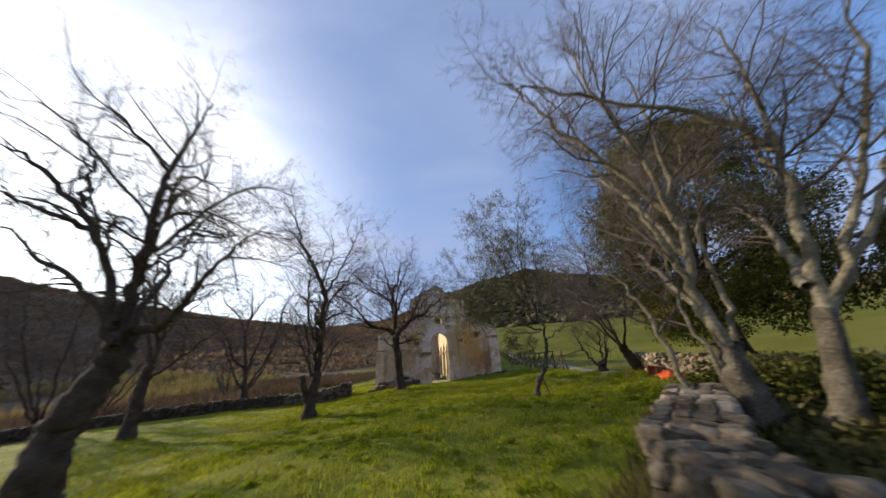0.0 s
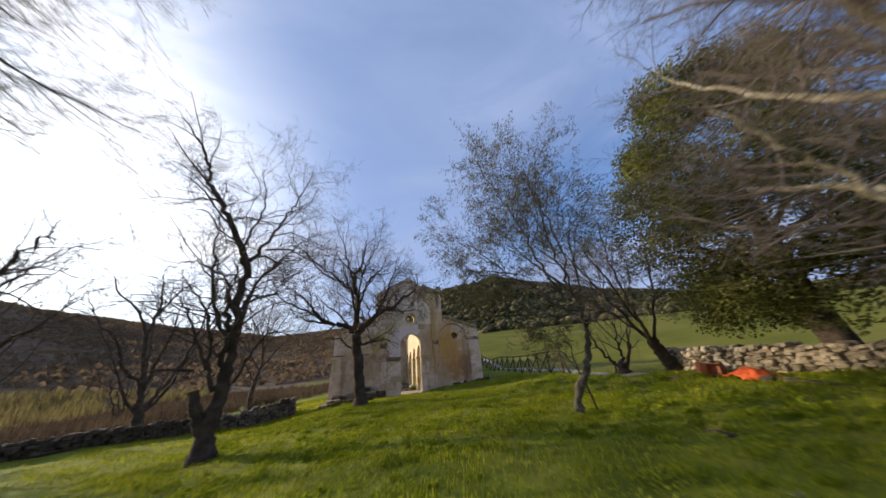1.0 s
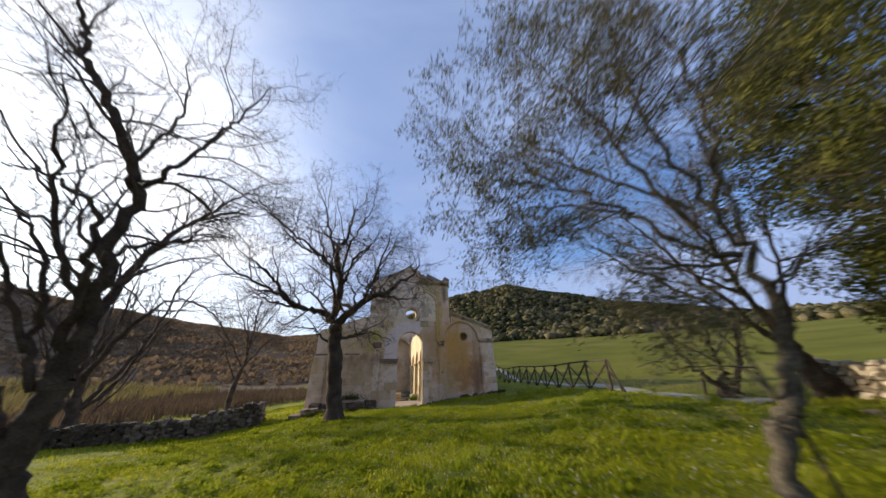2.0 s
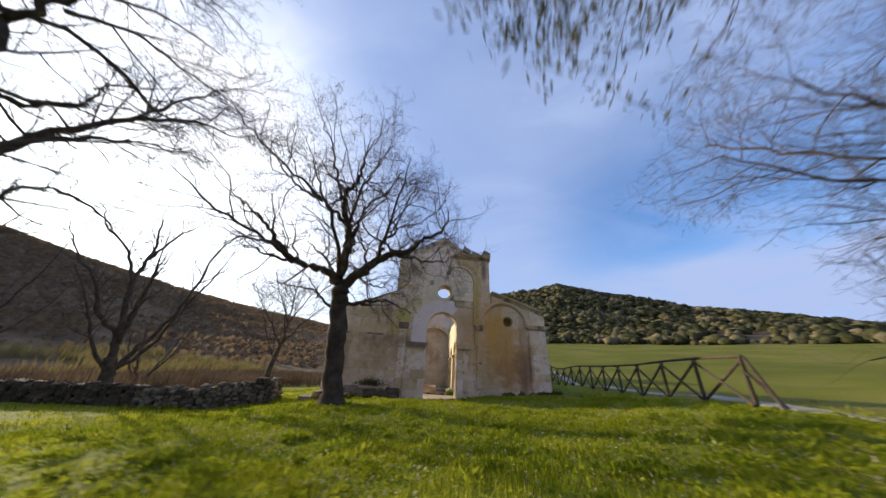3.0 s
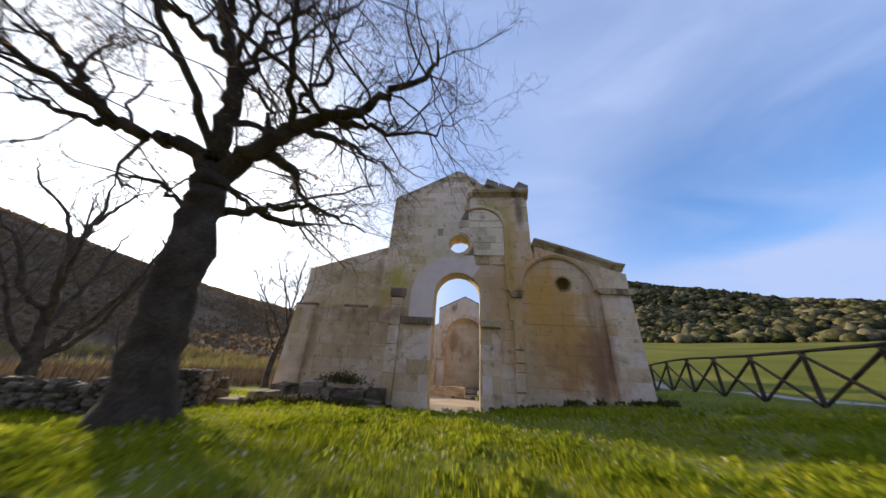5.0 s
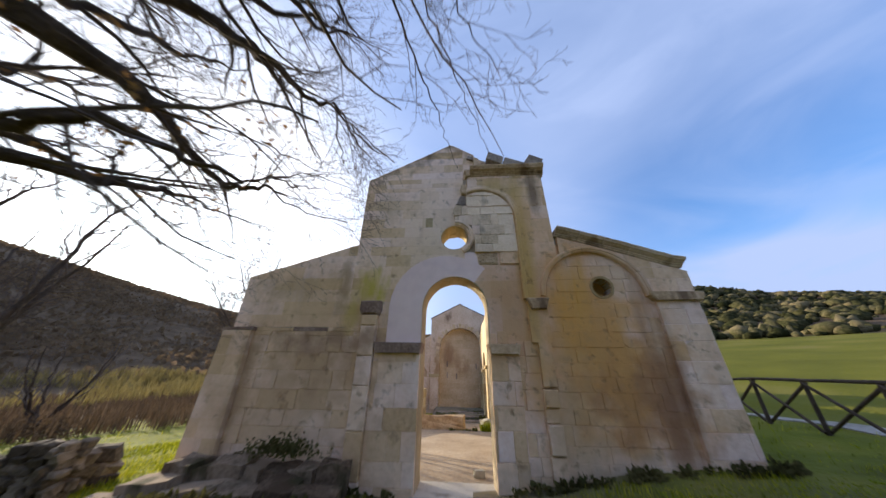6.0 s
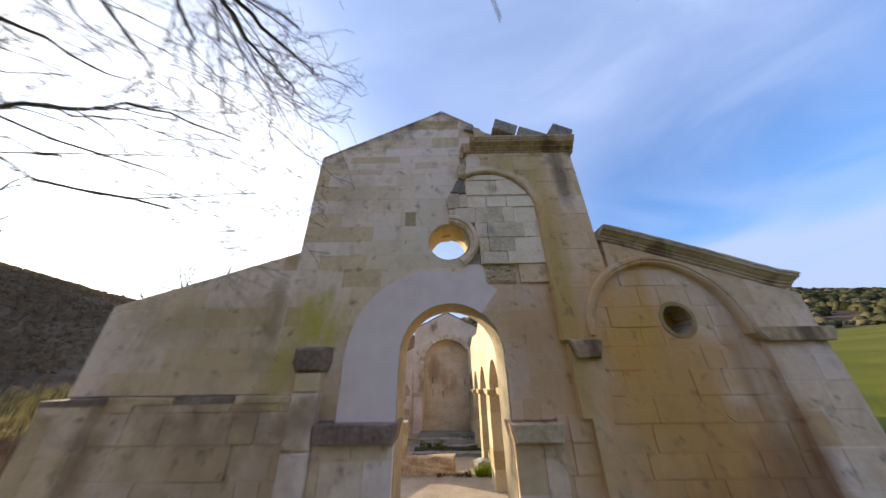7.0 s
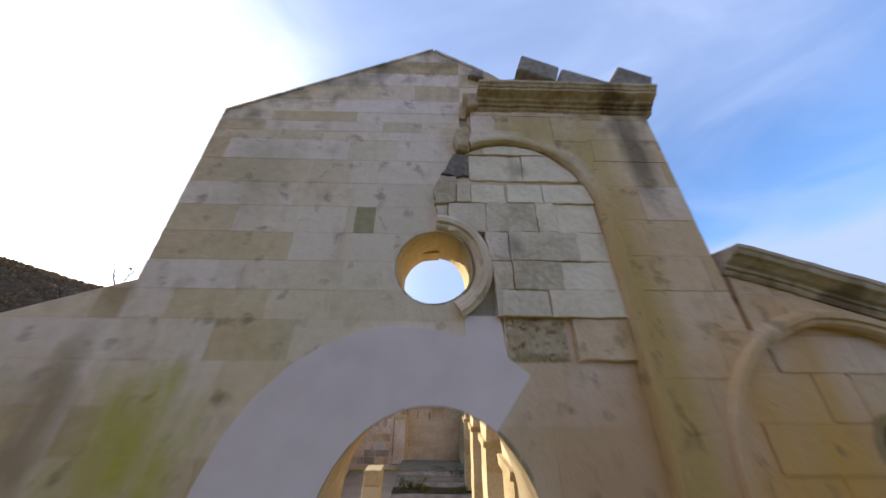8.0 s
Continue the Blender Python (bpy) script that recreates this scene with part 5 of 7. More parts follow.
BARE = [(2.2, 2.3, (30, 65), 0.18, 0.05), (3.4, 1.15, (28, 60), 0.2, 0.03), (5.0, 0.6, (25, 60), 0.22, 0.02), (7.5, 0.3, (25, 60), 0.22, 0.02)]
AIRY = [(2.0, 1.9, (26, 55), 0.14, 0.06), (3.0, 1.0, (25, 55), 0.17, 0.03), (4.4, 0.52, (25, 55), 0.2, 0.02), (4.8, 0.27, (25, 55), 0.2, 0.02)]
GNARLED = [(2.15, 2.3, (30, 66), 0.27, 0.05), (3.3, 1.1, (32, 68), 0.36, 0.03), (5.6, 0.5, (30, 68), 0.38, 0.02), (6.5, 0.25, (28, 66), 0.36, 0.02)]
FINE = [(3.4, 1.2, (24, 55), 0.16, -0.01), (3.6, 0.7, (24, 52), 0.18, -0.02), (4.6, 0.38, (22, 52), 0.2, -0.02), (4.0, 0.2, (25, 55), 0.2, -0.02)]
SPRAY = [(4.2, 1.25, (22, 55), 0.13, -0.01), (5.0, 0.75, (22, 52), 0.16, -0.02), (6.0, 0.4, (22, 52), 0.18, -0.02), (5.0, 0.2, (25, 55), 0.2, -0.02)]
HANG = [(2.6, 0.7, (20, 50), 0.12, -0.08), (4.0, 0.4, (20, 50), 0.15, -0.05), (5.0, 0.2, (25, 50), 0.18, -0.03), (4.0, 0.1, (25, 50), 0.2, 0.0)]
TRAIL = [(4.5, 0.75, (20, 50), 0.12, -0.12), (5.0, 0.45, (20, 50), 0.15, -0.1), (5.0, 0.25, (25, 50), 0.18, -0.08), (4.5, 0.14, (25, 50), 0.2, -0.05)]
DROOP = [(2.4, 1.8, (25, 60), 0.14, 0.01), (3.6, 1.0, (25, 60), 0.18, -0.04), (4.6, 0.5, (25, 60), 0.2, -0.08), (4.6, 0.26, (25, 60), 0.2, -0.1)]


def leaves_on(rs, lines, per, long, wide, spread=0.06):
    """Small folded leaves along the given shoots."""
    pos, way = [], []
    for pts, _ in lines:
        m = rs.poisson(per)
        if not m:
            continue
        t = rs.uniform(0.2, 1, m) * (len(pts) - 1)
        k = np.minimum(t.astype(int), len(pts) - 2)
        f = (t - k)[:, None]
        pos.append(pts[k] * (1 - f) + pts[k + 1] * f + rs.normal(0, spread, (m, 3)))
        way.append(np.repeat((pts[-1] - pts[0])[None], m, 0))
    pos, way = np.concatenate(pos), np.concatenate(way)
    return leaf_mesh(rs, pos, way, long, wide)


def leaf_mesh(rs, pos, way, long, wide):
    m = len(pos)
    d = way / np.maximum(np.linalg.norm(way, axis=1, keepdims=True), 1e-9) + rs.normal(0, 0.8, (m, 3))
    d /= np.maximum(np.linalg.norm(d, axis=1, keepdims=True), 1e-9)
    s = np.cross(d, rs.normal(0, 1, (m, 3)))
    s /= np.maximum(np.linalg.norm(s, axis=1, keepdims=True), 1e-9)
    up = np.cross(s, d)
    L = (long * rs.uniform(0.6, 1.3, m))[:, None]
    W = (wide * rs.uniform(0.7, 1.2, m))[:, None]
    v = np.stack([pos, pos + d * L * 0.5 + s * W + up * W * 0.3, pos + d * L, pos + d * L * 0.5 - s * W + up * W * 0.3], 1).reshape(-1, 3)
    i = np.arange(m)[:, None] * 4
    f = np.concatenate([i + np.array([0, 1, 2]), i + np.array([0, 2, 3])])
    return v, f


def tree(name, place, trunks, limbs, spec, seed, bark, twig, label, foliage=None, group="", last=4, clear=None, foot_bark=None, leafy=None):
    """trunks and limbs: (nodes from the base, first radius, last radius)."""
    rs = np.random.RandomState(seed)
    base = np.array([place[0], place[1], place[2] if len(place) > 2 else float(land(place[0], place[1])) - 0.05])
    ob = thing(name, base, label, "tree", group)
    store = [[] for _ in range(last + 2)]
    wood = []
    for nodes, r0, r1 in trunks:
        pts = curve_through(nodes, 6)
        n = len(pts)
        rad = np.linspace(r0, r1, n) * (1 + 0.06 * rs.normal(0, 1, n))
        h = np.maximum(pts[:, 2] - pts[0, 2], 0)
        rad = rad * (1 + 0.55 * np.exp(-h / 0.28)) if nodes[0][2] < 0.3 else rad
        pts[:, :2] += rs.normal(0, 0.02, (n, 2))
        wood.append((pts, rad))
    for nodes, r0, r1, *own in limbs:
        pts = curve_through(nodes, 5)
        pts[1:] += rs.normal(0, 0.022 if own else 0.045, (len(pts) - 1, 3))
        r0 = 0.85 * r0
        rad = r1 + (r0 - r1) * (1 - np.linspace(0, 1, len(pts))) ** (1.6 if own else 0.85)
        store[0].append((pts, rad))
        sprout(rs, store, pts, rad, 0, last, own[0] if own else spec, clear)
    v, f = tubes(wood, 12)
    v = v + 0.02 * np.sin(v[:, [1, 2, 0]] * 17 + seed) * np.array([1, 1, 0.3])
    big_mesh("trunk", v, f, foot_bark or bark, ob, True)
    for line in store[0]:
        v, f = tubes([line], 8)
        big_mesh("limb", v, f, bark, ob, True)
    v, f = tubes(store[1], 5)
    v2, f2 = tubes(sum(store[2:], []), 3)
    big_mesh("crown", np.concatenate([v, v2]), np.concatenate([f, f2 + len(v)]), twig, ob)
    if foliage:
        per, long, wide, material = foliage
        shoots = [q for q in store[last] + store[last - 1] if leafy is None or leafy(q[0][0])]
        v, f = leaves_on(rs, shoots, per, long, wide)
        big_mesh("leaves", v, f, material, ob)
    return ob


# oak before the church
OAK_MAIN = [
    ([(-0.58, -0.12, 4.08), (-0.94, -0.34, 4.5), (-1.57, -0.52, 4.59), (-2.11, -0.69, 4.71), (-2.67, -0.97, 5.15), (-2.99, -1.2, 5.66), (-3.45, -1.43, 6.04), (-4.06, -1.65, 6.29)], 0.19, 0.02),
    ([(-0.58, -0.18, 4.27), (-0.42, -0.37, 5.06), (-0.38, -0.57, 5.75), (-0.46, -0.8, 6.43), (-0.71, -1.02, 6.98), (-0.62, -1.19, 7.61), (-0.28, -1.25, 8.1), (-0.12, -1.44, 8.87), (-0.04, -1.65, 9.64)], 0.21, 0.02),
    ([(-0.41, -0.06, 4.01), (0.15, -0.09, 4.57), (0.76, -0.11, 5.16), (1.32, -0.05, 5.43), (1.91, 0.02, 5.69), (2.48, -0, 6.24), (3.36, 0.03, 6.87), (3.57, -0.15, 7.65)], 0.235, 0.02),
    ([(-0.41, 0.15, 3.32), (0.16, 0.25, 3.47), (0.71, 0.35, 3.58), (1.33, 0.48, 3.66), (2.2, 0.85, 3.35)], 0.1, 0.015),
]
OAK_SIDE = [
    ([(-2.02, -0.67, 4.72), (-2.44, -0.77, 4.69), (-2.95, -0.91, 4.74), (-3.47, -1.11, 4.96), (-3.95, -1.22, 4.93)], 0.08, 0.012),
    ([(-0.46, -0.74, 6.23), (-0.9, -0.99, 6.7), (-1.49, -1.25, 7.08), (-2.24, -1.51, 7.33), (-2.83, -1.82, 7.87), (-3.35, -2.16, 8.58)], 0.1, 0.012),
    ([(-0.29, -0.57, 5.83), (-0.03, -0.7, 6.47), (0.19, -0.85, 7.17), (0.91, -0.91, 7.95), (1.45, -1.07, 8.93)], 0.09, 0.012),
    ([(-0.39, -0.66, 6.04), (-0.32, -0.89, 6.86), (-0.03, -1.13, 7.9), (0.43, -1.31, 8.9), (0.94, -1.55, 10.12)], 0.08, 0.012),
    ([(0.27, -0.07, 4.63), (0.37, -0.22, 5.19), (0.14, -0.43, 5.7), (-0.24, -0.63, 6.07)], 0.07, 0.015),
    ([(0.75, -0.13, 5.21), (0.9, -0.28, 5.84), (1.29, -0.34, 6.36), (1.4, -0.5, 7), (2.06, -0.57, 7.77)], 0.08, 0.012),
    ([(-0.8, -1.1, 7.16), (-1.07, -1.52, 8.33), (-1.36, -1.88, 9.3), (-1.84, -2.28, 10.23)], 0.07, 0.012),
]
OAK_MORE = [
    ([(1.52, -0, 5.44), (2.23, 0.17, 5.46), (3.17, 0.41, 5.44), (4, 0.48, 5.89)], 0.07, 0.012),
    ([(-0.54, 0.15, 3.21), (-0.91, 0, 3.39), (-1.3, -0.19, 3.7), (-1.83, -0.35, 3.81), (-2.17, -0.45, 3.85)], 0.07, 0.012),
    ([(-0.5, -0.3, 4.4), (-0.5, -1.3, 5.4), (-0.8, -2.3, 6.4), (-1.2, -3.1, 7.4)], 0.1, 0.015),
    ([(-2.1, -0.75, 4.7), (-3.0, -1.8, 5.2), (-3.9, -2.8, 5.7), (-4.8, -3.6, 6.4)], 0.08, 0.012),
    ([(-1.4, -1.25, 7.0), (-2.2, -2.2, 7.5), (-3.0, -3.2, 8.0), (-3.7, -4.0, 8.7)], 0.07, 0.012),
    ([(0.75, -0.2, 5.2), (1.2, -1.2, 6.0), (1.6, -2.0, 7.0), (1.9, -2.6, 8.2)], 0.08, 0.012),
    ([(-0.6, -0.2, 4.2), (-1.4, 0.7, 5.2), (-2.4, 1.4, 6), (-3.3, 2, 6.7)], 0.09, 0.012),
    ([(-0.42, -0.42, 5), (-0.6, 0.6, 6), (-0.9, 1.6, 7.1), (-0.8, 2.5, 8)], 0.09, 0.012),
]
OAK_REACH = [
    ([(0.3, -0.1, 4.6), (0.2, 0.8, 4.9), (-0.4, 1.7, 5.3), (-0.7, 2.4, 5.35), (-0.3, 2.75, 4.95), (0.4, 2.65, 4.78), (0.8, 2.57, 4.72), (1.1, 2.7, 4.45), (2.1, 2.9, 4.2)], 0.155, 0.008, FINE),
    ([(0.76, -0.16, 5.16), (1, 0.6, 5.7), (1.1, 1.5, 6.3), (1.23, 2.26, 6.5), (1.63, 2.44, 6.55), (2.1, 2.4, 5.9), (3, 2.4, 4.95)], 0.125, 0.007, FINE),
    ([(1.05, 1.2, 6.1), (0.7, 2.2, 6.8), (0.6, 2.8, 7.3), (1, 3.3, 7.6)], 0.05, 0.007, FINE),
    ([(-0.3, 2.75, 5), (0.2, 3.1, 5.4), (0.9, 3.3, 5.6), (1.7, 3.5, 5.4)], 0.04, 0.006, FINE),
    ([(-0.4, 1.7, 5.3), (-1.1, 2.4, 5.6), (-1.2, 3, 6), (-0.5, 3.4, 6.3)], 0.05, 0.007, FINE),
    ([(-0.6, 0, 4.1), (-1, 1, 4.3), (-1.5, 2, 4.6), (-1.6, 3, 4.8)], 0.11, 0.008, FINE),
]
OAK_HANG = [
    ([(0.16, 0.2, 3.47), (0.5, 1, 3.6), (0.3, 1.7, 4), (0.2, 2.4, 4.15), (0.9, 2.8, 4)], 0.085, 0.007, FINE),
    ([(1.33, -0.1, 5.43), (1.6, 0.8, 6.2), (2, 1.4, 7), (2.7, 2.2, 7.6)], 0.08, 0.008, FINE),
    ([(2.48, -0.05, 6.24), (3.1, 0.5, 6.2), (3.4, 1.3, 5.9), (3.65, 1.8, 5.5), (3.8, 2.07, 5.2), (3.95, 2.2, 4.7)], 0.028, 0.004, HANG),
    ([(3.36, -0.02, 6.87), (3.6, 0.6, 6), (3.9, 0.95, 5.1), (4.15, 1.15, 4.5), (4.32, 1.25, 4)], 0.018, 0.003, HANG),
    ([(3.36, -0.02, 6.87), (3.9, 0.6, 5.9), (4.25, 1, 5.45), (4.65, 1.3, 5.3), (5, 1.6, 5.5)], 0.018, 0.003, HANG),
]
OAK_TIPS = [
    ([(2.1, 2.4, 5.9), (2.4, 2.7, 5.65), (2.46, 3.15, 5.95), (2.45, 3.42, 6.2), (2.83, 3.73, 6.35)], 0.022, 0.003, FINE),
    ([(1.63, 2.44, 6.5), (2.0, 2.9, 6.0), (1.99, 3.45, 6.26), (1.98, 3.85, 6.2), (2.35, 4.12, 6.03)], 0.026, 0.003, SPRAY),
    ([(1.63, 2.44, 6.5), (1.8, 2.7, 5.6), (1.85, 2.9, 5.35), (2.1, 3.1, 5.25)], 0.022, 0.003, FINE),
    ([(0.6, 2.3, 5.5), (1.1, 2.5, 5.3), (1.5, 2.75, 5.15), (1.6, 2.9, 5.15)], 0.02, 0.003, HANG),
    ([(0.8, 2.57, 4.9), (1.3, 2.72, 4.8), (1.55, 2.9, 4.9), (1.8, 3.2, 4.98)], 0.02, 0.003, FINE),
    ([(0.8, 2.57, 4.72), (1.3, 2.75, 4.5), (1.6, 2.95, 4.45)], 0.016, 0.003, FINE),
]
tree("oak_tree", (-3.75, -6.45), [([(0.02, 0, 0), (-0.1, -0.06, 1.1), (-0.24, -0.1, 2.3), (-0.38, -0.12, 3.4), (-0.46, -0.15, 3.95)], 0.335, 0.27)], OAK_MAIN + OAK_SIDE + OAK_MORE + OAK_REACH + OAK_HANG + OAK_TIPS,
    GNARLED, 3, BARK, OAK_TWIG, "leafless oak with a leaning dark trunk in the meadow", (0.75, 0.07, 0.02, DRY_LEAF),
    clear=lambda q: bool(((q[:, 0] > 2.6) & (q[:, 2] < 3.9)).any() or ((q[:, 0] > 2.6) & (q[:, 1] < 1.0) & (q[:, 2] < 4.9)).any() or ((q[:, 0] > 2.6) & (q[:, 1] > 0.9) & (q[:, 2] < 4.9)).any() or ((q[:, 0] < -0.2) & (q[:, 1] > 3.2)).any() or (q[:, 1] > 4.4).any() or ((q[:, 0] > 2.75) & (q[:, 1] > 2.3)).any()),
    leafy=lambda p: p[2] < 4.75 and p[2] > 3.25 and p[0] > -1.6 and p[0] < 2.4 and p[1] < 1.4)
# tall pollard at the meadow's west side
POLLARD_MAIN = [
    ([(0.2, -0.21, 2.16), (0.3, -0.33, 3.17), (0.28, -0.6, 4.65), (0.33, -0.8, 5.96), (0.17, -1, 6.58), (-0.17, -1.36, 7.49), (-0.49, -1.69, 8.23), (-0.8, -1.96, 8.68), (-0.89, -2.13, 9.39), (-1.18, -2.43, 10.09), (-1.61, -2.82, 10.82)], 0.19, 0.015),
    ([(0.35, -0.81, 6.1), (0.65, -0.72, 6.67), (1.03, -0.66, 7.6), (1.33, -0.62, 8.45), (1.67, -0.57, 9.36), (2.11, -0.54, 10.72)], 0.085, 0.012),
    ([(0.81, -0.65, 6.81), (1.5, -0.26, 6.97), (2.26, 0.25, 6.7), (3.11, 0.82, 6.43)], 0.05, 0.01, SPRAY),
    ([(0.29, -0.58, 4.57), (0.76, -0.37, 4.98), (1.19, -0.15, 5.24), (1.5, -0.05, 5.78), (2.14, 0.24, 6.35)], 0.06, 0.01),
    ([(0.41, -0.09, 2.18), (0.79, -0.03, 3.17), (1.25, 0.13, 3.82), (1.75, 0.46, 3.69), (2.12, 0.76, 3.28)], 0.07, 0.012, SPRAY),
]
POLLARD_SIDE = [
    ([(0.11, -0.22, 1.85), (0.12, -0.35, 2.62), (0.09, -0.56, 3.73), (0.08, -0.72, 4.61), (-0.02, -0.92, 5.44)], 0.13, 0.06),
    ([(-0.01, -0.9, 5.36), (-0.25, -1.1, 5.69), (-0.64, -1.38, 5.94), (-1.05, -1.63, 5.94), (-1.31, -1.75, 5.7)], 0.05, 0.01),
    ([(-0.04, -0.33, 1.99), (-0.21, -0.6, 2.9), (-0.32, -0.85, 3.97), (-0.68, -1.23, 4.89), (-1.09, -1.58, 5.49)], 0.09, 0.012),
    ([(-0.23, -0.56, 2.64), (-0.57, -0.95, 3.67), (-0.82, -1.23, 4.44), (-1.2, -1.57, 5.04)], 0.07, 0.012),
    ([(-0.48, -0.71, 2.63), (-0.95, -1.01, 2.72), (-1.31, -1.23, 2.69)], 0.05, 0.03, HANG),
    ([(0.19, -1.02, 6.77), (0.5, -1.02, 7.84), (0.64, -1.09, 8.71), (0.47, -1.43, 10.07)], 0.06, 0.01),
    ([(-0.49, -1.69, 8.23), (-0.89, -1.93, 8.2), (-1.27, -2.1, 7.86), (-1.65, -2.32, 7.77)], 0.04, 0.008),
]
tree("pollard_tree", (-8.1, -13.0), [([(-0.04, 0.01, 0.01), (-0.03, -0.1, 0.69), (0.1, -0.18, 1.6), (0.22, -0.21, 2.22)], 0.28, 0.2), ([(-0.09, -0.14, 0.71), (-0.29, -0.38, 1.38), (-0.42, -0.57, 2.04)], 0.165, 0.15)], POLLARD_MAIN + POLLARD_SIDE + [
    ([(0.28, -0.3, 3.2), (0.1, 0.4, 4.9), (0.2, 1.2, 6.3), (0.75, 2.05, 7.3), (1.05, 2.78, 7.6), (1.6, 3.25, 8.35)], 0.13, 0.012, SPRAY),
    ([(0.2, 1.2, 6.3), (0.9, 1.4, 7.3), (1.4, 1.7, 8.2), (2.0, 2.2, 8.9)], 0.06, 0.01, SPRAY),
    ([(0.1, 0.5, 5.0), (0.0, 1.4, 5.9), (0.3, 2.2, 6.5), (0.5, 3.0, 6.7)], 0.05, 0.01, SPRAY),
    ([(0.1, -0.4, 3.4), (-0.2, -1.2, 4.8), (-0.1, -2.0, 6.2), (0.2, -2.7, 7.4)], 0.08, 0.015)],
    GNARLED, 5, BARK, OAK_TWIG, "tall leafless pollard with a cut stump of a limb")
# slender olive-like tree with a stake
OLIVE_MAIN = [
    ([(0.49, -0.45, 2.2), (0.48, -0.44, 2.76), (0.34, -0.37, 3.43), (0.16, -0.28, 4.47), (0.07, -0.24, 5.66), (0.06, -0.23, 6.82), (0.32, -0.36, 8.52)], 0.06, 0.01),
    ([(0.4, -0.4, 2.59), (-0.11, -0.14, 2.84), (-0.51, 0.06, 3.4), (-1.2, 0.4, 3.97), (-1.84, 0.72, 4.72), (-2.58, 1.09, 5.39)], 0.05, 0.008),
    ([(0.09, -0.25, 3.04), (-0.33, -0.03, 4.26), (-0.67, 0.14, 5.67), (-1.14, 0.37, 6.98), (-1.56, 0.58, 8.48)], 0.05, 0.008),
    ([(0.33, -0.36, 2.54), (-0.49, 0.04, 2.52), (-1.04, 0.32, 2.9), (-1.75, 0.68, 3.4)], 0.035, 0.006, TRAIL),
    ([(0.5, -0.45, 2.18), (0.82, -0.61, 2.39), (1.26, -0.83, 2.9), (1.58, -0.99, 3.62)], 0.03, 0.008),
    ([(0.08, -0.24, 0.88), (0.05, -0.23, 1.26), (-0.01, -0.2, 1.89), (-0.28, -0.06, 2.32)], 0.035, 0.008, TRAIL),
    ([(0.05, -0.23, 1.07), (-0.22, -0.09, 1.59), (-0.8, 0.2, 1.96)], 0.015, 0.004, HANG),
    ([(0.48, -0.44, 2.76), (0.6, -0.5, 3.66), (0.59, -0.5, 4.85), (0.65, -0.52, 6.06)], 0.045, 0.008),
]
OLIVE_SIDE = [
    ([(0.2, -0.2, 3.4), (-0.3, 0.6, 4.6), (-0.7, 1.3, 5.8), (-0.9, 1.7, 6.8)], 0.04, 0.01),
    ([(0.3, -0.4, 3.2), (-0.2, -1, 4.2), (-0.8, -1.3, 5.4), (-1.3, -1.4, 6.4)], 0.04, 0.01),
    ([(-0.5, 0.06, 3.4), (-1, 0.9, 4), (-1.6, 1.5, 4.2), (-2, 1.8, 3.8), (-2.2, 2, 3.2)], 0.03, 0.006, TRAIL),
    ([(-1.2, 0.4, 3.95), (-1.9, 0.4, 4), (-2.4, 0.5, 3.9), (-2.7, 0.6, 3.5)], 0.025, 0.005, TRAIL),
]
tree("young_olive_tree", (2.1, -17.6), [([(-0.13, -0.13, 0.15), (-0.01, -0.19, 0.65), (0.13, -0.27, 0.88), (0.3, -0.35, 1.25), (0.43, -0.42, 1.8), (0.49, -0.45, 2.2)], 0.09, 0.068)], OLIVE_MAIN + OLIVE_SIDE,
    DROOP, 8, SHADED_MOSSBARK, TWIG, "young evergreen tree with sparse grey-olive leaves", (7.5, 0.08, 0.012, OLIVE_LEAF))
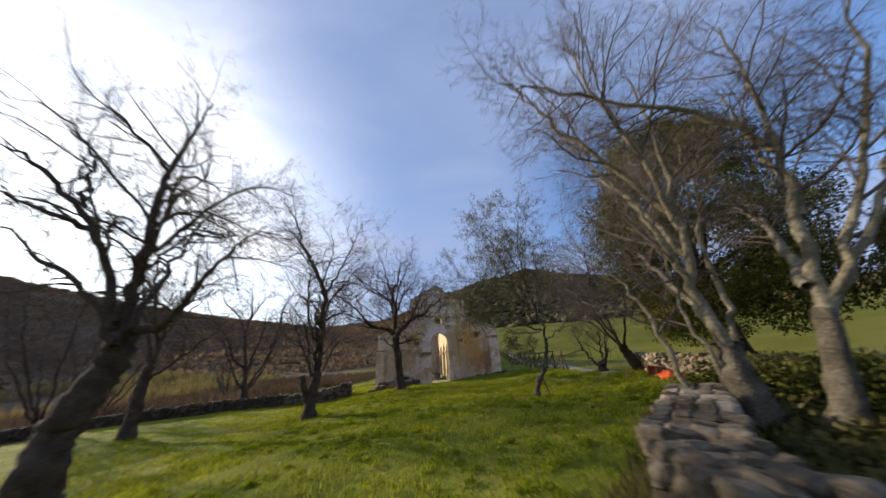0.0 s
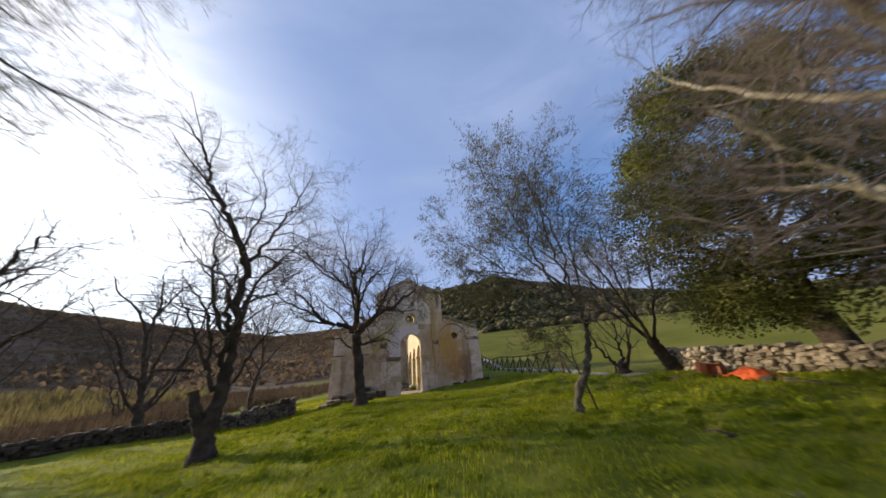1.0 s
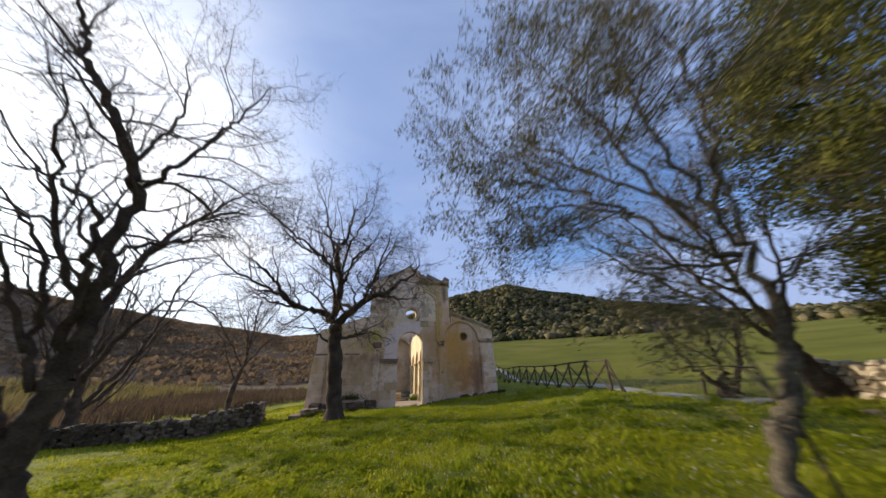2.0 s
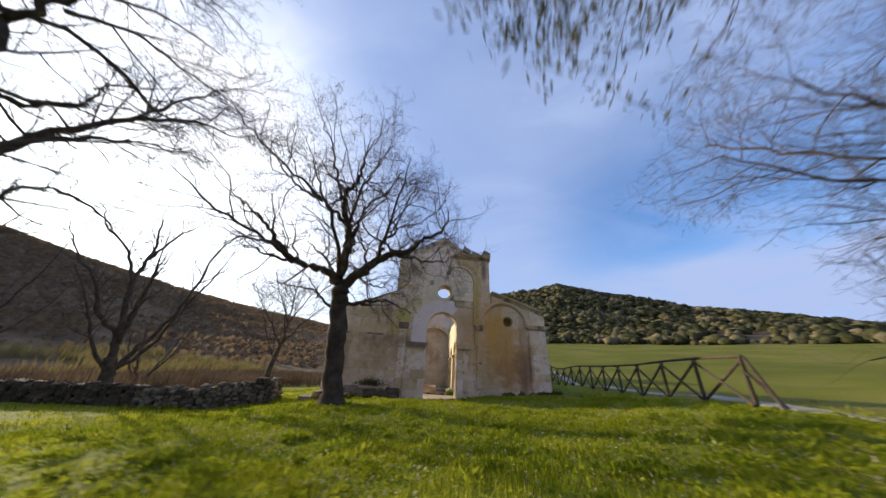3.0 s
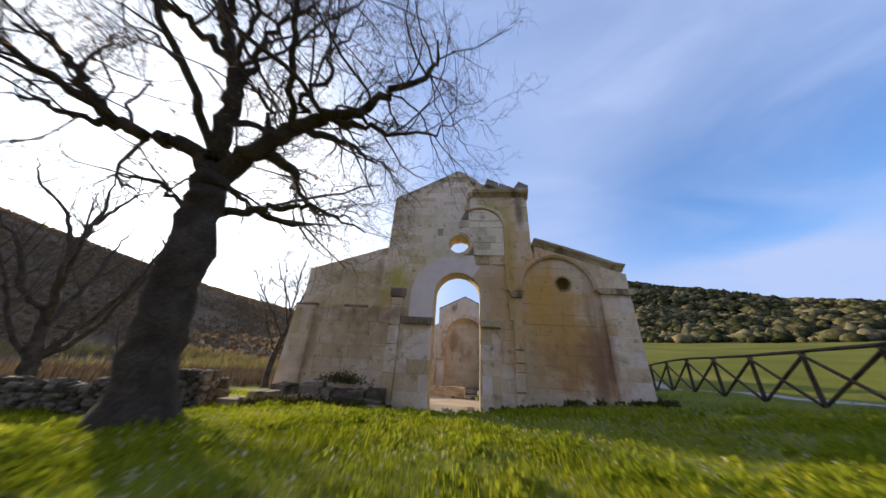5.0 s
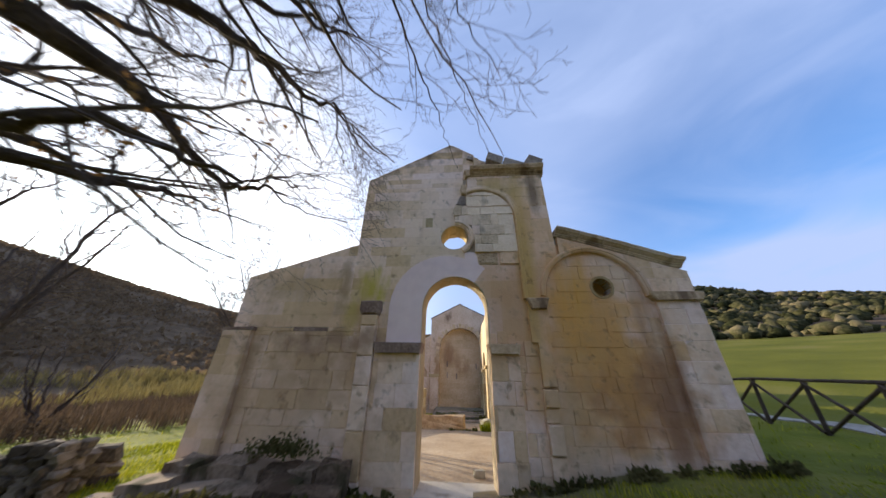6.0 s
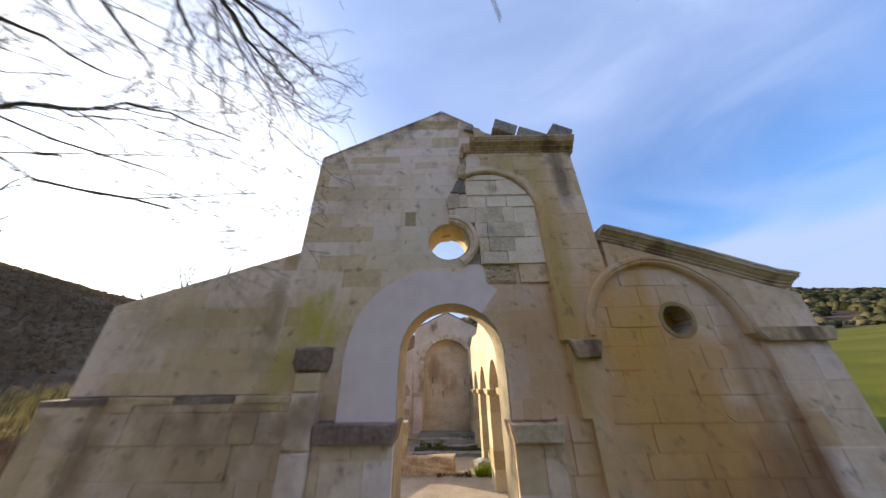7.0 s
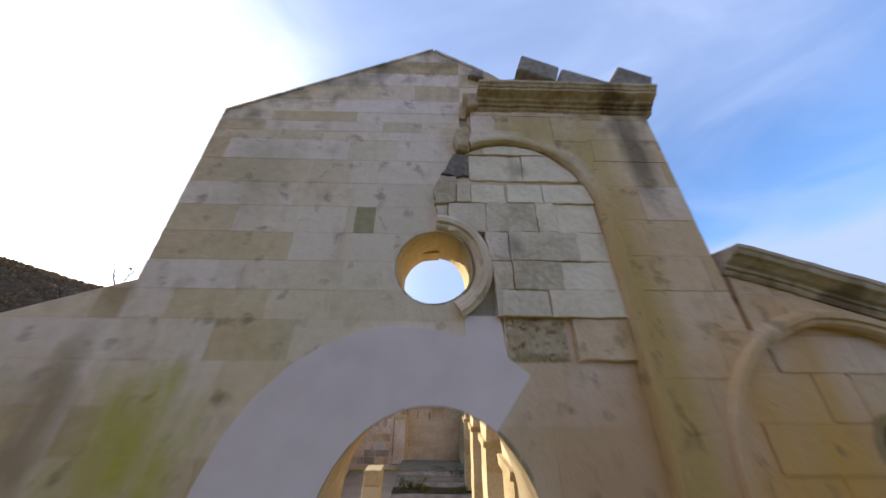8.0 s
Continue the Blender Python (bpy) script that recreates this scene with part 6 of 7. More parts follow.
# big mossy tree beside the near stone wall; its trunks' shade is coloured in
tree("mossy_tree", (3.3, -24.2), [([(0, 0, 0), (-0.1, 0, 0.7), (-0.05, 0.05, 1.5)], 0.30, 0.21), ([(0.2, -0.9, 0), (0.5, -1.0, 1.0), (0.8, -1.05, 2.0)], 0.19, 0.14)], [
    ([(-0.05, 0.05, 1.4), (-0.2, 0.1, 2.6), (0.2, 0.15, 4.2), (0.7, 0.3, 6.6), (0.9, 0.4, 9.6)], 0.15, 0.02),
    ([(0.8, -1.05, 1.9), (1.4, -1.1, 4.0), (2.1, -1.15, 6.6), (2.4, -1.2, 9.8)], 0.14, 0.02),
    ([(1.9, -1.1, 5.4), (0.9, -0.9, 6.7), (-0.7, -0.7, 7.1), (-2.8, -0.4, 7.8), (-3.9, -0.2, 8.2)], 0.095, 0.015),
    ([(-0.7, 0.5, 0.45), (-0.75, 0.75, 1.6), (-0.85, 1.0, 2.6), (-1.15, 1.25, 3.4), (-1.8, 1.45, 4.3)], 0.075, 0.015),
    ([(-0.1, 0.1, 1.9), (0.5, 1.2, 3.0), (1.6, 2.8, 4.2), (2.8, 4.0, 4.9), (3.6, 5.0, 5.2)], 0.095, 0.015),
    ([(-0.05, 0.1, 1.5), (-0.35, 0.1, 2.9), (-0.78, 0.0, 4.15), (-1.0, 0.2, 5.1), (-2.0, 0.5, 6.8)], 0.11, 0.015),
    ([(0.3, 0.15, 4.4), (-0.8, 0.4, 6.0), (-2.0, 0.6, 7.6), (-2.8, 0.8, 9.2)], 0.11, 0.02),
    ([(0.8, -1.0, 2.4), (2.2, -0.2, 3.6), (3.6, 0.8, 4.8), (4.8, 1.8, 5.8)], 0.12, 0.02),
    ([(0.1, 0.2, 3.4), (0.8, 1.4, 5.2), (1.0, 2.4, 6.8), (0.9, 3.0, 8.2)], 0.1, 0.02),
    ([(0.2, 0.15, 4.0), (-0.4, 0.0, 6.2), (-1.2, -0.1, 8.4), (-1.6, -0.2, 10.4)], 0.1, 0.015),
    ([(1.4, -1.1, 3.8), (2.6, -0.6, 5.6), (3.6, 0.0, 7.6), (4.2, 0.4, 9.4)], 0.1, 0.015),
    ([(0.8, -1.05, 1.9), (2.0, -1.5, 3.4), (3.4, -1.7, 5.0), (4.8, -1.8, 6.6)], 0.1, 0.015),
    ([(0.8, -1.0, 2.0), (1.5, -1.8, 3.8), (2.0, -2.5, 6.0), (2.3, -2.9, 8.2)], 0.09, 0.015),
    ([(0.1, 0.1, 1.2), (0.5, 0.1, 2.4), (0.6, 0.2, 3.8), (1.3, 0.3, 5.4), (1.5, 0.4, 7.2)], 0.085, 0.015),
    ([(-0.2, 0.1, 0.6), (-0.5, 0.2, 1.8), (-0.4, 0.3, 3.2), (-0.9, 0.4, 4.8)], 0.06, 0.012)],
    BARE, 13, PALEBARK, TWIG, "leafless mossy pale-barked tree beside a stone wall", foot_bark=SHADED_MOSSBARK)
# bare tree behind the pale wall, leaning west
tree("leaning_tree", (9.25, -15.0), [([(0, 0, 0), (-0.35, 0.05, 0.6), (-0.7, 0.1, 1.3)], 0.27, 0.2)], [
    ([(-0.7, 0.1, 1.2), (-1.5, 0.6, 2.8), (-2.2, 1.2, 4.6), (-2.8, 1.8, 6.2)], 0.09, 0.015),
    ([(-0.7, 0.1, 1.2), (-1.1, 0.2, 3.0), (-1.3, 0.3, 5.0), (-1.2, 0.4, 7.2)], 0.09, 0.015),
    ([(-0.65, 0.1, 1.2), (-1.5, 1.0, 2.6), (-2.3, 2.2, 4.0), (-3.0, 3.2, 5.4)], 0.06, 0.02),
    ([(-0.65, 0.1, 1.1), (-0.2, -0.2, 2.8), (0.2, -0.4, 4.8), (0.3, -0.5, 6.6)], 0.08, 0.015),
    ([(-0.7, 0.1, 1.3), (-1.9, -0.2, 3.0), (-2.9, -0.4, 4.4), (-3.8, -0.5, 5.6)], 0.075, 0.015),
    ([(-1.0, 0.2, 2.6), (-1.2, 1.6, 4.0), (-1.5, 3.0, 5.6), (-1.8, 4.2, 7.0)], 0.06, 0.02)],
    BARE, 21, BARK, TWIG, "leafless tree leaning over the end of a pale wall")
# two trees on the west, near the start
SPREAD_MAIN = [
    ([(0.5, 0.04, 3.74), (0.44, -0, 5.03), (0.39, -0.04, 6.53), (0.35, -0.07, 7.86), (0.49, 0.03, 9.73), (0.65, 0.16, 11.57)], 0.2, 0.02),
    ([(0.58, 0.1, 3.71), (1.53, -0.07, 3.76), (2.39, -0.54, 4.69), (3.04, -0.84, 5.31), (3.95, -1.38, 5.73), (4.63, -1.42, 5.64)], 0.15, 0.012, SPRAY),
    ([(0.54, -0.27, 3.88), (0.27, -0.48, 5.05), (-0.36, -0.96, 6.55), (-1.11, -1.54, 7.45), (-1.58, -1.91, 7.85)], 0.14, 0.02),
    ([(-0.2, -0.84, 6.14), (-0.57, -1.13, 6.3), (-0.98, -1.44, 6.49), (-1.48, -1.83, 6.74)], 0.09, 0.015),
    ([(-0.18, -1.16, 6.6), (-0.28, -1.25, 7.37), (-0.26, -1.23, 7.83), (-0.53, -1.44, 8.28), (-0.93, -1.75, 8.87), (-1.62, -2.28, 8.92)], 0.07, 0.012),
    ([(0.58, -0.24, 6.44), (1.02, 0.11, 7.18), (1.77, 0.69, 7.21), (2.43, 1.2, 6.93), (3.29, 1.86, 6.78)], 0.07, 0.01, SPRAY),
    ([(3.04, -0.84, 5.31), (3.48, -0.84, 5.31), (3.96, -0.69, 5.26), (4.59, -0.43, 5.14)], 0.045, 0.008, SPRAY),
]
SPREAD_SIDE = [
    ([(0.54, -0.27, 7.73), (0.92, 0.03, 8.37), (1.25, 0.28, 8.35), (1.89, 0.78, 8.03)], 0.06, 0.01),
    ([(0.44, -0, 5.03), (1.26, -0.28, 5.73), (1.52, -0.08, 6.34), (2.13, 0.39, 6.36)], 0.06, 0.01),
    ([(0.84, -0.61, 8.09), (0.14, -1.14, 9), (-0.34, -1.52, 9.38), (-0.79, -1.87, 9.13)], 0.06, 0.01),
    ([(0.9, -0.4, 3.4), (-0.2, -0.4, 4.6), (-1.4, -0.6, 5.6), (-2.6, -0.7, 6.6)], 0.11, 0.015),
    ([(0.9, -0.4, 3.3), (0.5, 0.6, 4.8), (0.3, 1.4, 6.6), (0.4, 2, 8.4)], 0.11, 0.015),
    ([(1, -0.5, 4.6), (1.7, -1.2, 5.8), (2.3, -1.8, 7), (3, -2.2, 7.8)], 0.08, 0.012, SPRAY),
    ([(1.1, -0.5, 5.6), (2.3, -0.6, 7), (3.3, -0.6, 7.6), (4.4, -0.5, 7.4)], 0.08, 0.01, SPRAY),
]
tree("spreading_tree", (-10.85, -21.25), [([(-0.1, 0.05, 0), (0.21, -0.18, 0.81), (0.22, -0.17, 1.49), (0.36, -0.06, 2.21), (0.55, 0.09, 3.02), (0.56, 0.09, 3.67)], 0.4, 0.26)], SPREAD_MAIN + SPREAD_SIDE,
    GNARLED, 29, BARK, OAK_TWIG, "wide leafless tree with a heavy leaning trunk")
tree("field_tree", (-16.6, -12.4), [([(0, 0, 0), (0.05, 0, 1.2), (0.0, 0, 2.4), (0.1, 0, 3.3)], 0.3, 0.22)], [
    ([(0.1, 0, 3.2), (0.3, 0, 4.8), (0.9, 0, 6.4), (1.5, -0.1, 7.6), (2.0, -0.2, 8.6)], 0.13, 0.015),
    ([(0.1, 0, 3.2), (-0.6, 0.2, 4.8), (-1.5, 0.3, 6.4), (-2.0, 0.4, 8.4)], 0.14, 0.025),
    ([(0.0, 0, 2.6), (1.3, -0.1, 3.4), (2.6, -0.2, 4.6), (3.6, -0.3, 5.6)], 0.1, 0.02),
    ([(0.3, 0, 4.9), (0.1, 1.0, 6.2), (0.2, 1.6, 7.4), (0.4, 2.0, 8.6)], 0.09, 0.015),
    ([(0.2, 0, 4.2), (0.6, -1.2, 5.6), (0.9, -2.2, 7.2), (1.2, -2.8, 8.4)], 0.11, 0.02)],
    GNARLED, 31, BARK, OAK_TWIG, "leafless field tree with an upright dark trunk")


def fan_tree(name, place, seed, stems, height, lean, label, spec=AIRY, leaves=None, last=4):
    """Several stems from one foot."""
    rs = np.random.RandomState(seed)
    limbs = []
    for k in range(stems):
        a = 2 * math.pi * (k + 0.3 * rs.random()) / stems
        out = lean * rs.uniform(0.6, 1.1)
        h = height * rs.uniform(0.75, 1.05)
        c, s = math.cos(a), math.sin(a)
        limbs.append(([(0.05 * c, 0.05 * s, 0.35), (0.35 * out * c, 0.35 * out * s, 0.28 * h), (0.75 * out * c, 0.75 * out * s, 0.6 * h), (out * c, out * s, h)], 0.11, 0.02))
    return tree(name, place, [([(0, 0, 0), (0, 0.02, 0.25), (0.02, 0, 0.5)], 0.22, 0.16)], limbs, spec, seed, BARK, TWIG, label, leaves, last=last)


tree("many_stemmed_tree", (-18.5, 0.5), [([(0.2, 0.2, 0), (0.15, 0.15, 0.8), (0.0, 0.0, 1.9)], 0.34, 0.26)], [
    ([(0.1, 0.15, 1.1), (0.76, 1.0, 2.4), (1.75, 1.8, 6.3), (2.7, 2.4, 9.8)], 0.16, 0.015),
    ([(0.1, 0.1, 1.0), (-0.6, -0.8, 2.6), (-1.1, -1.4, 4.4), (-1.9, -2.4, 6.6)], 0.13, 0.015),
    ([(0.1, 0.1, 1.3), (-0.2, -0.2, 3.1), (-0.9, -1.0, 4.1), (-1.4, -1.5, 5.8), (-2.3, -2.4, 7.3), (-2.9, -3.0, 9.0)], 0.176, 0.015),
    ([(0.0, 0.0, 1.9), (-0.2, -0.2, 3.7), (-0.5, -0.5, 6.1), (-0.4, -0.4, 8.6), (-0.7, -0.7, 11.2)], 0.230, 0.015),
    ([(0.15, 0.15, 1.2), (0.8, 0.8, 2.9), (1.4, 1.4, 5.6), (1.7, 1.8, 8.9), (2.4, 2.5, 11.4)], 0.176, 0.015),
    ([(-0.5, -0.5, 6.1), (-1.0, -1.1, 7.8), (-2.0, -2.1, 9.2), (-2.3, -2.4, 10.4)], 0.121, 0.012),
    ([(-0.4, -0.4, 7.6), (0.2, -0.1, 9.2), (0.9, 0.5, 10.7)], 0.108, 0.012),
    ([(-0.1, 0.0, 2.6), (-0.9, 0.9, 4.6), (-1.6, 1.6, 6.8), (-2.2, 2.2, 9.0)], 0.149, 0.015),
    ([(0.0, 0.0, 2.6), (0.8, -0.8, 4.4), (1.5, -1.5, 6.4), (2.0, -2.1, 8.4)], 0.149, 0.015)],
    AIRY, 41, BARK, OAK_TWIG, "leafless many-stemmed tree behind the old wall", last=3)
tree("small_oak_tree", (-15.9, 12.4), [([(0, 0, 0), (-0.1, 0, 1.7), (0.3, 0, 4.0)], 0.24, 0.18)], [
    ([(0.3, 0, 3.9), (0.5, 0, 6.4), (0.4, 0, 9.3), (0.6, 0, 12.2)], 0.14, 0.02),
    ([(0.3, 0, 3.9), (-0.8, -0.5, 5.9), (-2.0, -1.2, 7.8), (-3.0, -1.9, 9.8)], 0.11, 0.02),
    ([(0.3, 0, 4.0), (1.6, 0.1, 5.9), (3.0, 0.3, 7.5), (4.2, 0.4, 9.2)], 0.11, 0.02),
    ([(-0.05, 0, 2.9), (-1.0, -0.3, 4.6), (-1.7, -0.6, 6.4), (-2.9, -1.0, 7.9)], 0.08, 0.015),
    ([(0.5, 0, 6.2), (1.2, 0.6, 8.2), (2.0, 1.0, 10.0), (2.5, 1.2, 11.6)], 0.09, 0.015),
    ([(0.5, 0, 6.0), (-0.4, -0.6, 8.2), (-1.2, -1.2, 10.2), (-1.7, -1.5, 11.8)], 0.09, 0.015),
    ([(0.35, 0, 5.2), (0.2, 1.4, 7.4), (0.3, 2.2, 10.2)], 0.09, 0.02), ([(0.35, 0, 5.2), (0.5, -1.4, 7.4), (0.3, -2.3, 9.9)], 0.09, 0.02)],
    GNARLED, 43, BARK, OAK_TWIG, "small leafless oak with a few russet leaves", (0.12, 0.09, 0.03, DRY_LEAF))
fan_tree("thicket_tree", (-27.0, -6.0), 47, 7, 10.0, 5.0, "leafless many-stemmed tree in the scrub", GNARLED)
fan_tree("thicket_tree", (-24.5, 9.0), 53, 5, 5.5, 2.4, "leafless many-stemmed tree in the scrub", last=3)
fan_tree("thicket_tree", (-31.0, 2.0), 59, 6, 10.0, 4.5, "leafless many-stemmed tree in the scrub", last=3)
fan_tree("sapling", (8.2, -13.4), 61, 3, 2.6, 0.9, "thin leafless sapling by the broken fence")


def ivy_tree(place, seed=71, k_size=1.0, lobes=210):
    """A tree wholly clad in ivy: dense evergreen lobes round a trunk."""
    rs = np.random.RandomState(seed)
    base = np.array([place[0], place[1], float(land(place[0], place[1])) - 0.05])
    ob = thing("ivy_clad_tree", base, "tall evergreen tree thickly clad in dark ivy", "tree")
    lines = [(curve_through([(0, 0, 0), (-0.2, 0.1, 1.2), (-0.3, 0.2, 3.0), (-0.4, 0.2, 6.0)]), np.linspace(0.4, 0.2, 16)[:13])]
    for _ in range(14):
        a, e = rs.uniform(0, 2 * np.pi), rs.uniform(-0.05, 0.9)
        d = np.array([math.cos(a) * math.cos(e), math.sin(a) * math.cos(e), math.sin(e)])
        lines.append(limb(rs, np.array([-0.3, 0.2, rs.uniform(2.0, 6.0)]), d, rs.uniform(2.5, 4.2), 0.11, 0.02, 0.12, 0.03, 0.4))
    v, f = tubes(lines, 7)
    big_mesh("trunk", v * k_size, f, BARK, ob, True)
    pos, way = [], []
    for k in range(lobes):
        a, h = rs.uniform(0, 2 * np.pi), rs.uniform(0, 1)
        wide = 4.15 * math.sin(math.pi * (0.14 + 0.74 * h)) ** 0.75
        r = wide * rs.uniform(0.25, 1.0) ** 0.6
        c = np.array([r * math.cos(a) - 0.3, r * math.sin(a) + 0.2, 1.7 + 9.8 * h - 1.2 * (r / 4.5) ** 2])
        lobe = rs.uniform(0.5, 1.25)
        m = int(820 * lobe ** 2)
        d = rs.normal(0, 1, (m, 3))
        d /= np.linalg.norm(d, axis=1, keepdims=True)
        pos.append(c + d * lobe * rs.uniform(0.5, 1.08, (m, 1)) * np.array([1, 1, 0.8]))
        way.append(d + np.array([0, 0, -0.6]))
    v, f = leaf_mesh(rs, np.concatenate(pos) * k_size, np.concatenate(way), 0.1, 0.04)
    big_mesh("leaves", v, f, IVY, ob)
    return ob


ivy_tree((10.2, -19.4))
ivy_tree((14.2, -23.4), 73, 0.42, 80)


def undergrowth(name, rs, spots, material, label, dense=650):
    """Low dark evergreen tangle."""
    pos, way = [], []
    for x, y, r in spots:
        m = int(dense * r * r)
        d = rs.normal(0, 1, (m, 3))
        d /= np.linalg.norm(d, axis=1, keepdims=True)
        d[:, 2] = np.abs(d[:, 2])
        pos.append(np.array([x, y, float(land(x, y))]) + d * r * rs.uniform(0.4, 1.05, (m, 1)) * np.array([1, 1, 0.75]))
        way.append(d)
    v, f = leaf_mesh(rs, np.concatenate(pos), np.concatenate(way), 0.13, 0.045)
    return tagged(big_mesh(name, v, f, material), label, "undergrowth", kind="stuff")


rs_u = np.random.RandomState(91)
undergrowth("ivy_undergrowth", rs_u, [(rs_u.uniform(4.4, 9.2), rs_u.uniform(-30, -22.5), rs_u.uniform(0.6, 1.35)) for _ in range(52)], IVY, "dark ivy undergrowth behind the rubble wall")


undergrowth("wall_undergrowth", rs_u, [(4.2 + 1.2 * (y + 23.4) + rs_u.uniform(0.1, 1.8), y, rs_u.uniform(0.2, 0.5)) for y in rs_u.uniform(-27, -23.4, 44)], WEED, "dark low weeds between a rubble wall and trees", 900)
undergrowth("foot_weeds", rs_u, [(x, rs_u.uniform(-0.5, -0.2), rs_u.uniform(0.07, 0.2)) for x in np.concatenate([rs_u.uniform(1.2, 6.8, 34), rs_u.uniform(-2.4, -1.1, 5)])], WEED, "dark ragged weeds at the foot of the church front", 1500)
bench_bush = big_mesh("bench_bush", *leaf_mesh(rs_u, np.array([-3.7, -0.55, 0.0]) + np.abs(rs_u.normal(0, 1, (700, 3))) * rs_u.choice((-1, 1), (700, 3)) * np.array([0.36, 0.14, 0.0]) + np.c_[np.zeros((700, 2)), np.abs(rs_u.normal(0, 0.13, 700))], rs_u.normal(0, 1, (700, 3)) + np.array([0, 0, 0.8]), 0.09, 0.03), WEED)
tagged(bench_bush, "dark low bush growing on a ruined bench", "bush")
undergrowth("bench_weeds", rs_u, [(rs_u.uniform(-6.8, -2.3), rs_u.uniform(-1.9, -1.5), rs_u.uniform(0.12, 0.32)) for _ in range(30)], WEED, "dark ragged weeds over a ruined bench", 1100)
# ---- dry stone walls ----
def stone(rs, sx, sy, sz):
    """One rough field stone."""
    bm = bmesh.new()
    bmesh.ops.create_cube(bm, size=1.0)
    bmesh.ops.bevel(bm, geom=list(bm.edges), offset=0.2, segments=1, affect="EDGES")
    for v in bm.verts:
        v.co += Vector(rs.uniform(-0.09, 0.09, 3))
        v.co = Vector((v.co.x * sx, v.co.y * sy, v.co.z * sz))
    return bm


STONES = []
for k in range(8):
    me = bpy.data.meshes.new("stone")
    rs0 = np.random.RandomState(100 + k)
    b = stone(rs0, 1, 1, 1)
    b.to_mesh(me)
    b.free()
    STONES.append(me)


def stone_mesh_set(material):
    out = []
    for me in STONES:
        m = me.copy()
        m.materials.append(material)
        out.append(m)
    return out


def rubble_wall(name, line, thick, heights, material, label, seed, size_m=0.3, limit=300):
    """A dry stone wall along a line; the first stones single, the rest joined."""
    rs = np.random.RandomState(seed)
    start = line[0]
    ob = thing(name, (start[0], start[1], float(land(*start))), label, "wall", kind="structure")
    set_ = stone_mesh_set(material)
    raw = [np.array([v.co[:] for v in me.vertices]) for me in STONES]
    rawf = [[tuple(p.vertices) for p in me.polygons] for me in STONES]
    inv = Matrix.Translation(ob.location).inverted()
    verts, faces, made = [], [], 0
    pts = np.array(line, float)
    seg = np.linalg.norm(np.diff(pts, axis=0), axis=1)
    cum = np.concatenate([[0], np.cumsum(seg)])
    s = 0.0
    while s < cum[-1]:
        w = size_m * rs.uniform(0.7, 1.5)
        t = s + w / 2
        k = min(max(int(np.searchsorted(cum, t)) - 1, 0), len(seg) - 1)
        f = min((t - cum[k]) / seg[k], 1.0)
        p = pts[k] * (1 - f) + pts[k + 1] * f
        d = (pts[k + 1] - pts[k]) / seg[k]
        nrm = np.array([-d[1], d[0]])
        top = np.interp(t / cum[-1], np.linspace(0, 1, len(heights)), heights) * rs.uniform(0.88, 1.08)
        g = float(land(*p))
        z = -0.1
        while z < top:
            h = size_m * rs.uniform(0.5, 0.85)
            across = max(1, int(round(thick / (size_m * 1.3))))
            for a in range(across):
                off = (a + 0.5) / across * thick - thick / 2 + rs.normal(0, 0.03)
                x, y = p + nrm * off + d * rs.normal(0, 0.05)
                m = Matrix.Translation((x, y, g + z + h / 2)) @ Euler((rs.normal(0, 0.12), rs.normal(0, 0.12), math.atan2(d[1], d[0]) + rs.normal(0, 0.15))).to_matrix().to_4x4() @ Matrix.Diagonal((w * rs.uniform(0.95, 1.15), thick / across * rs.uniform(1.0, 1.2), h * rs.uniform(1.05, 1.25), 1))
                q = rs.randint(8)
                if made < limit:
                    o = new("stone", set_[q])
                    o.parent = ob
                    o.matrix_parent_inverse = inv
                    o.matrix_basis = m
                    made += 1
                else:
                    mm = np.array(inv @ m)
                    b0 = sum(len(c) for c in verts)
                    verts.append(raw[q] @ mm[:3, :3].T + mm[:3, 3])
                    faces += [tuple(i + b0 for i in fc) for fc in rawf[q]]
            z += h * 0.92
        s += w * 0.95
    if verts:
        rest = link_mesh("rubble", np.concatenate(verts), faces, material, ob)
        rest["kind"] = "stuff"
    return ob


rubble_wall("wall_meadow", [(-8.5, -0.5), (-10.9, -1.3), (-13.2, -2.0), (-17.7, -3.6), (-22.5, -6.6), (-28, -10)], 0.6, (1.1, 0.75, 0.7, 0.65, 0.6, 0.6, 0.6), FIELDSTONE, "old tumbled dry stone wall edging the meadow", 81, 0.24)
rubble_wall("wall_pale", [(9.6, -14.7), (9.2, -16.2), (8.95, -18.2), (8.9, -21.5)], 0.55, (0.75, 0.7, 0.65, 0.6), PALESTONE, "pale field stone wall with irregular blocks", 83, 0.17)
rubble_wall("wall_near", [(3.1, -23.35), (1.9, -24.35), (0.7, -25.35), (-0.15, -26.1), (-0.45, -27.2), (-0.4, -28.8), (-0.4, -31)], 1.0, (0.66, 0.66, 0.68, 0.66, 0.5, 0.42, 0.4), WALLSTONE, "broad pale rubble wall with a flat stone top", 85, 0.2)
rubble_wall("stone_heap", [(-8.9, 0.3), (-9.8, 0.7)], 1.0, (0.7, 0.55), FIELDSTONE, "heap of grey boulders at the wall's end", 87, 0.42)


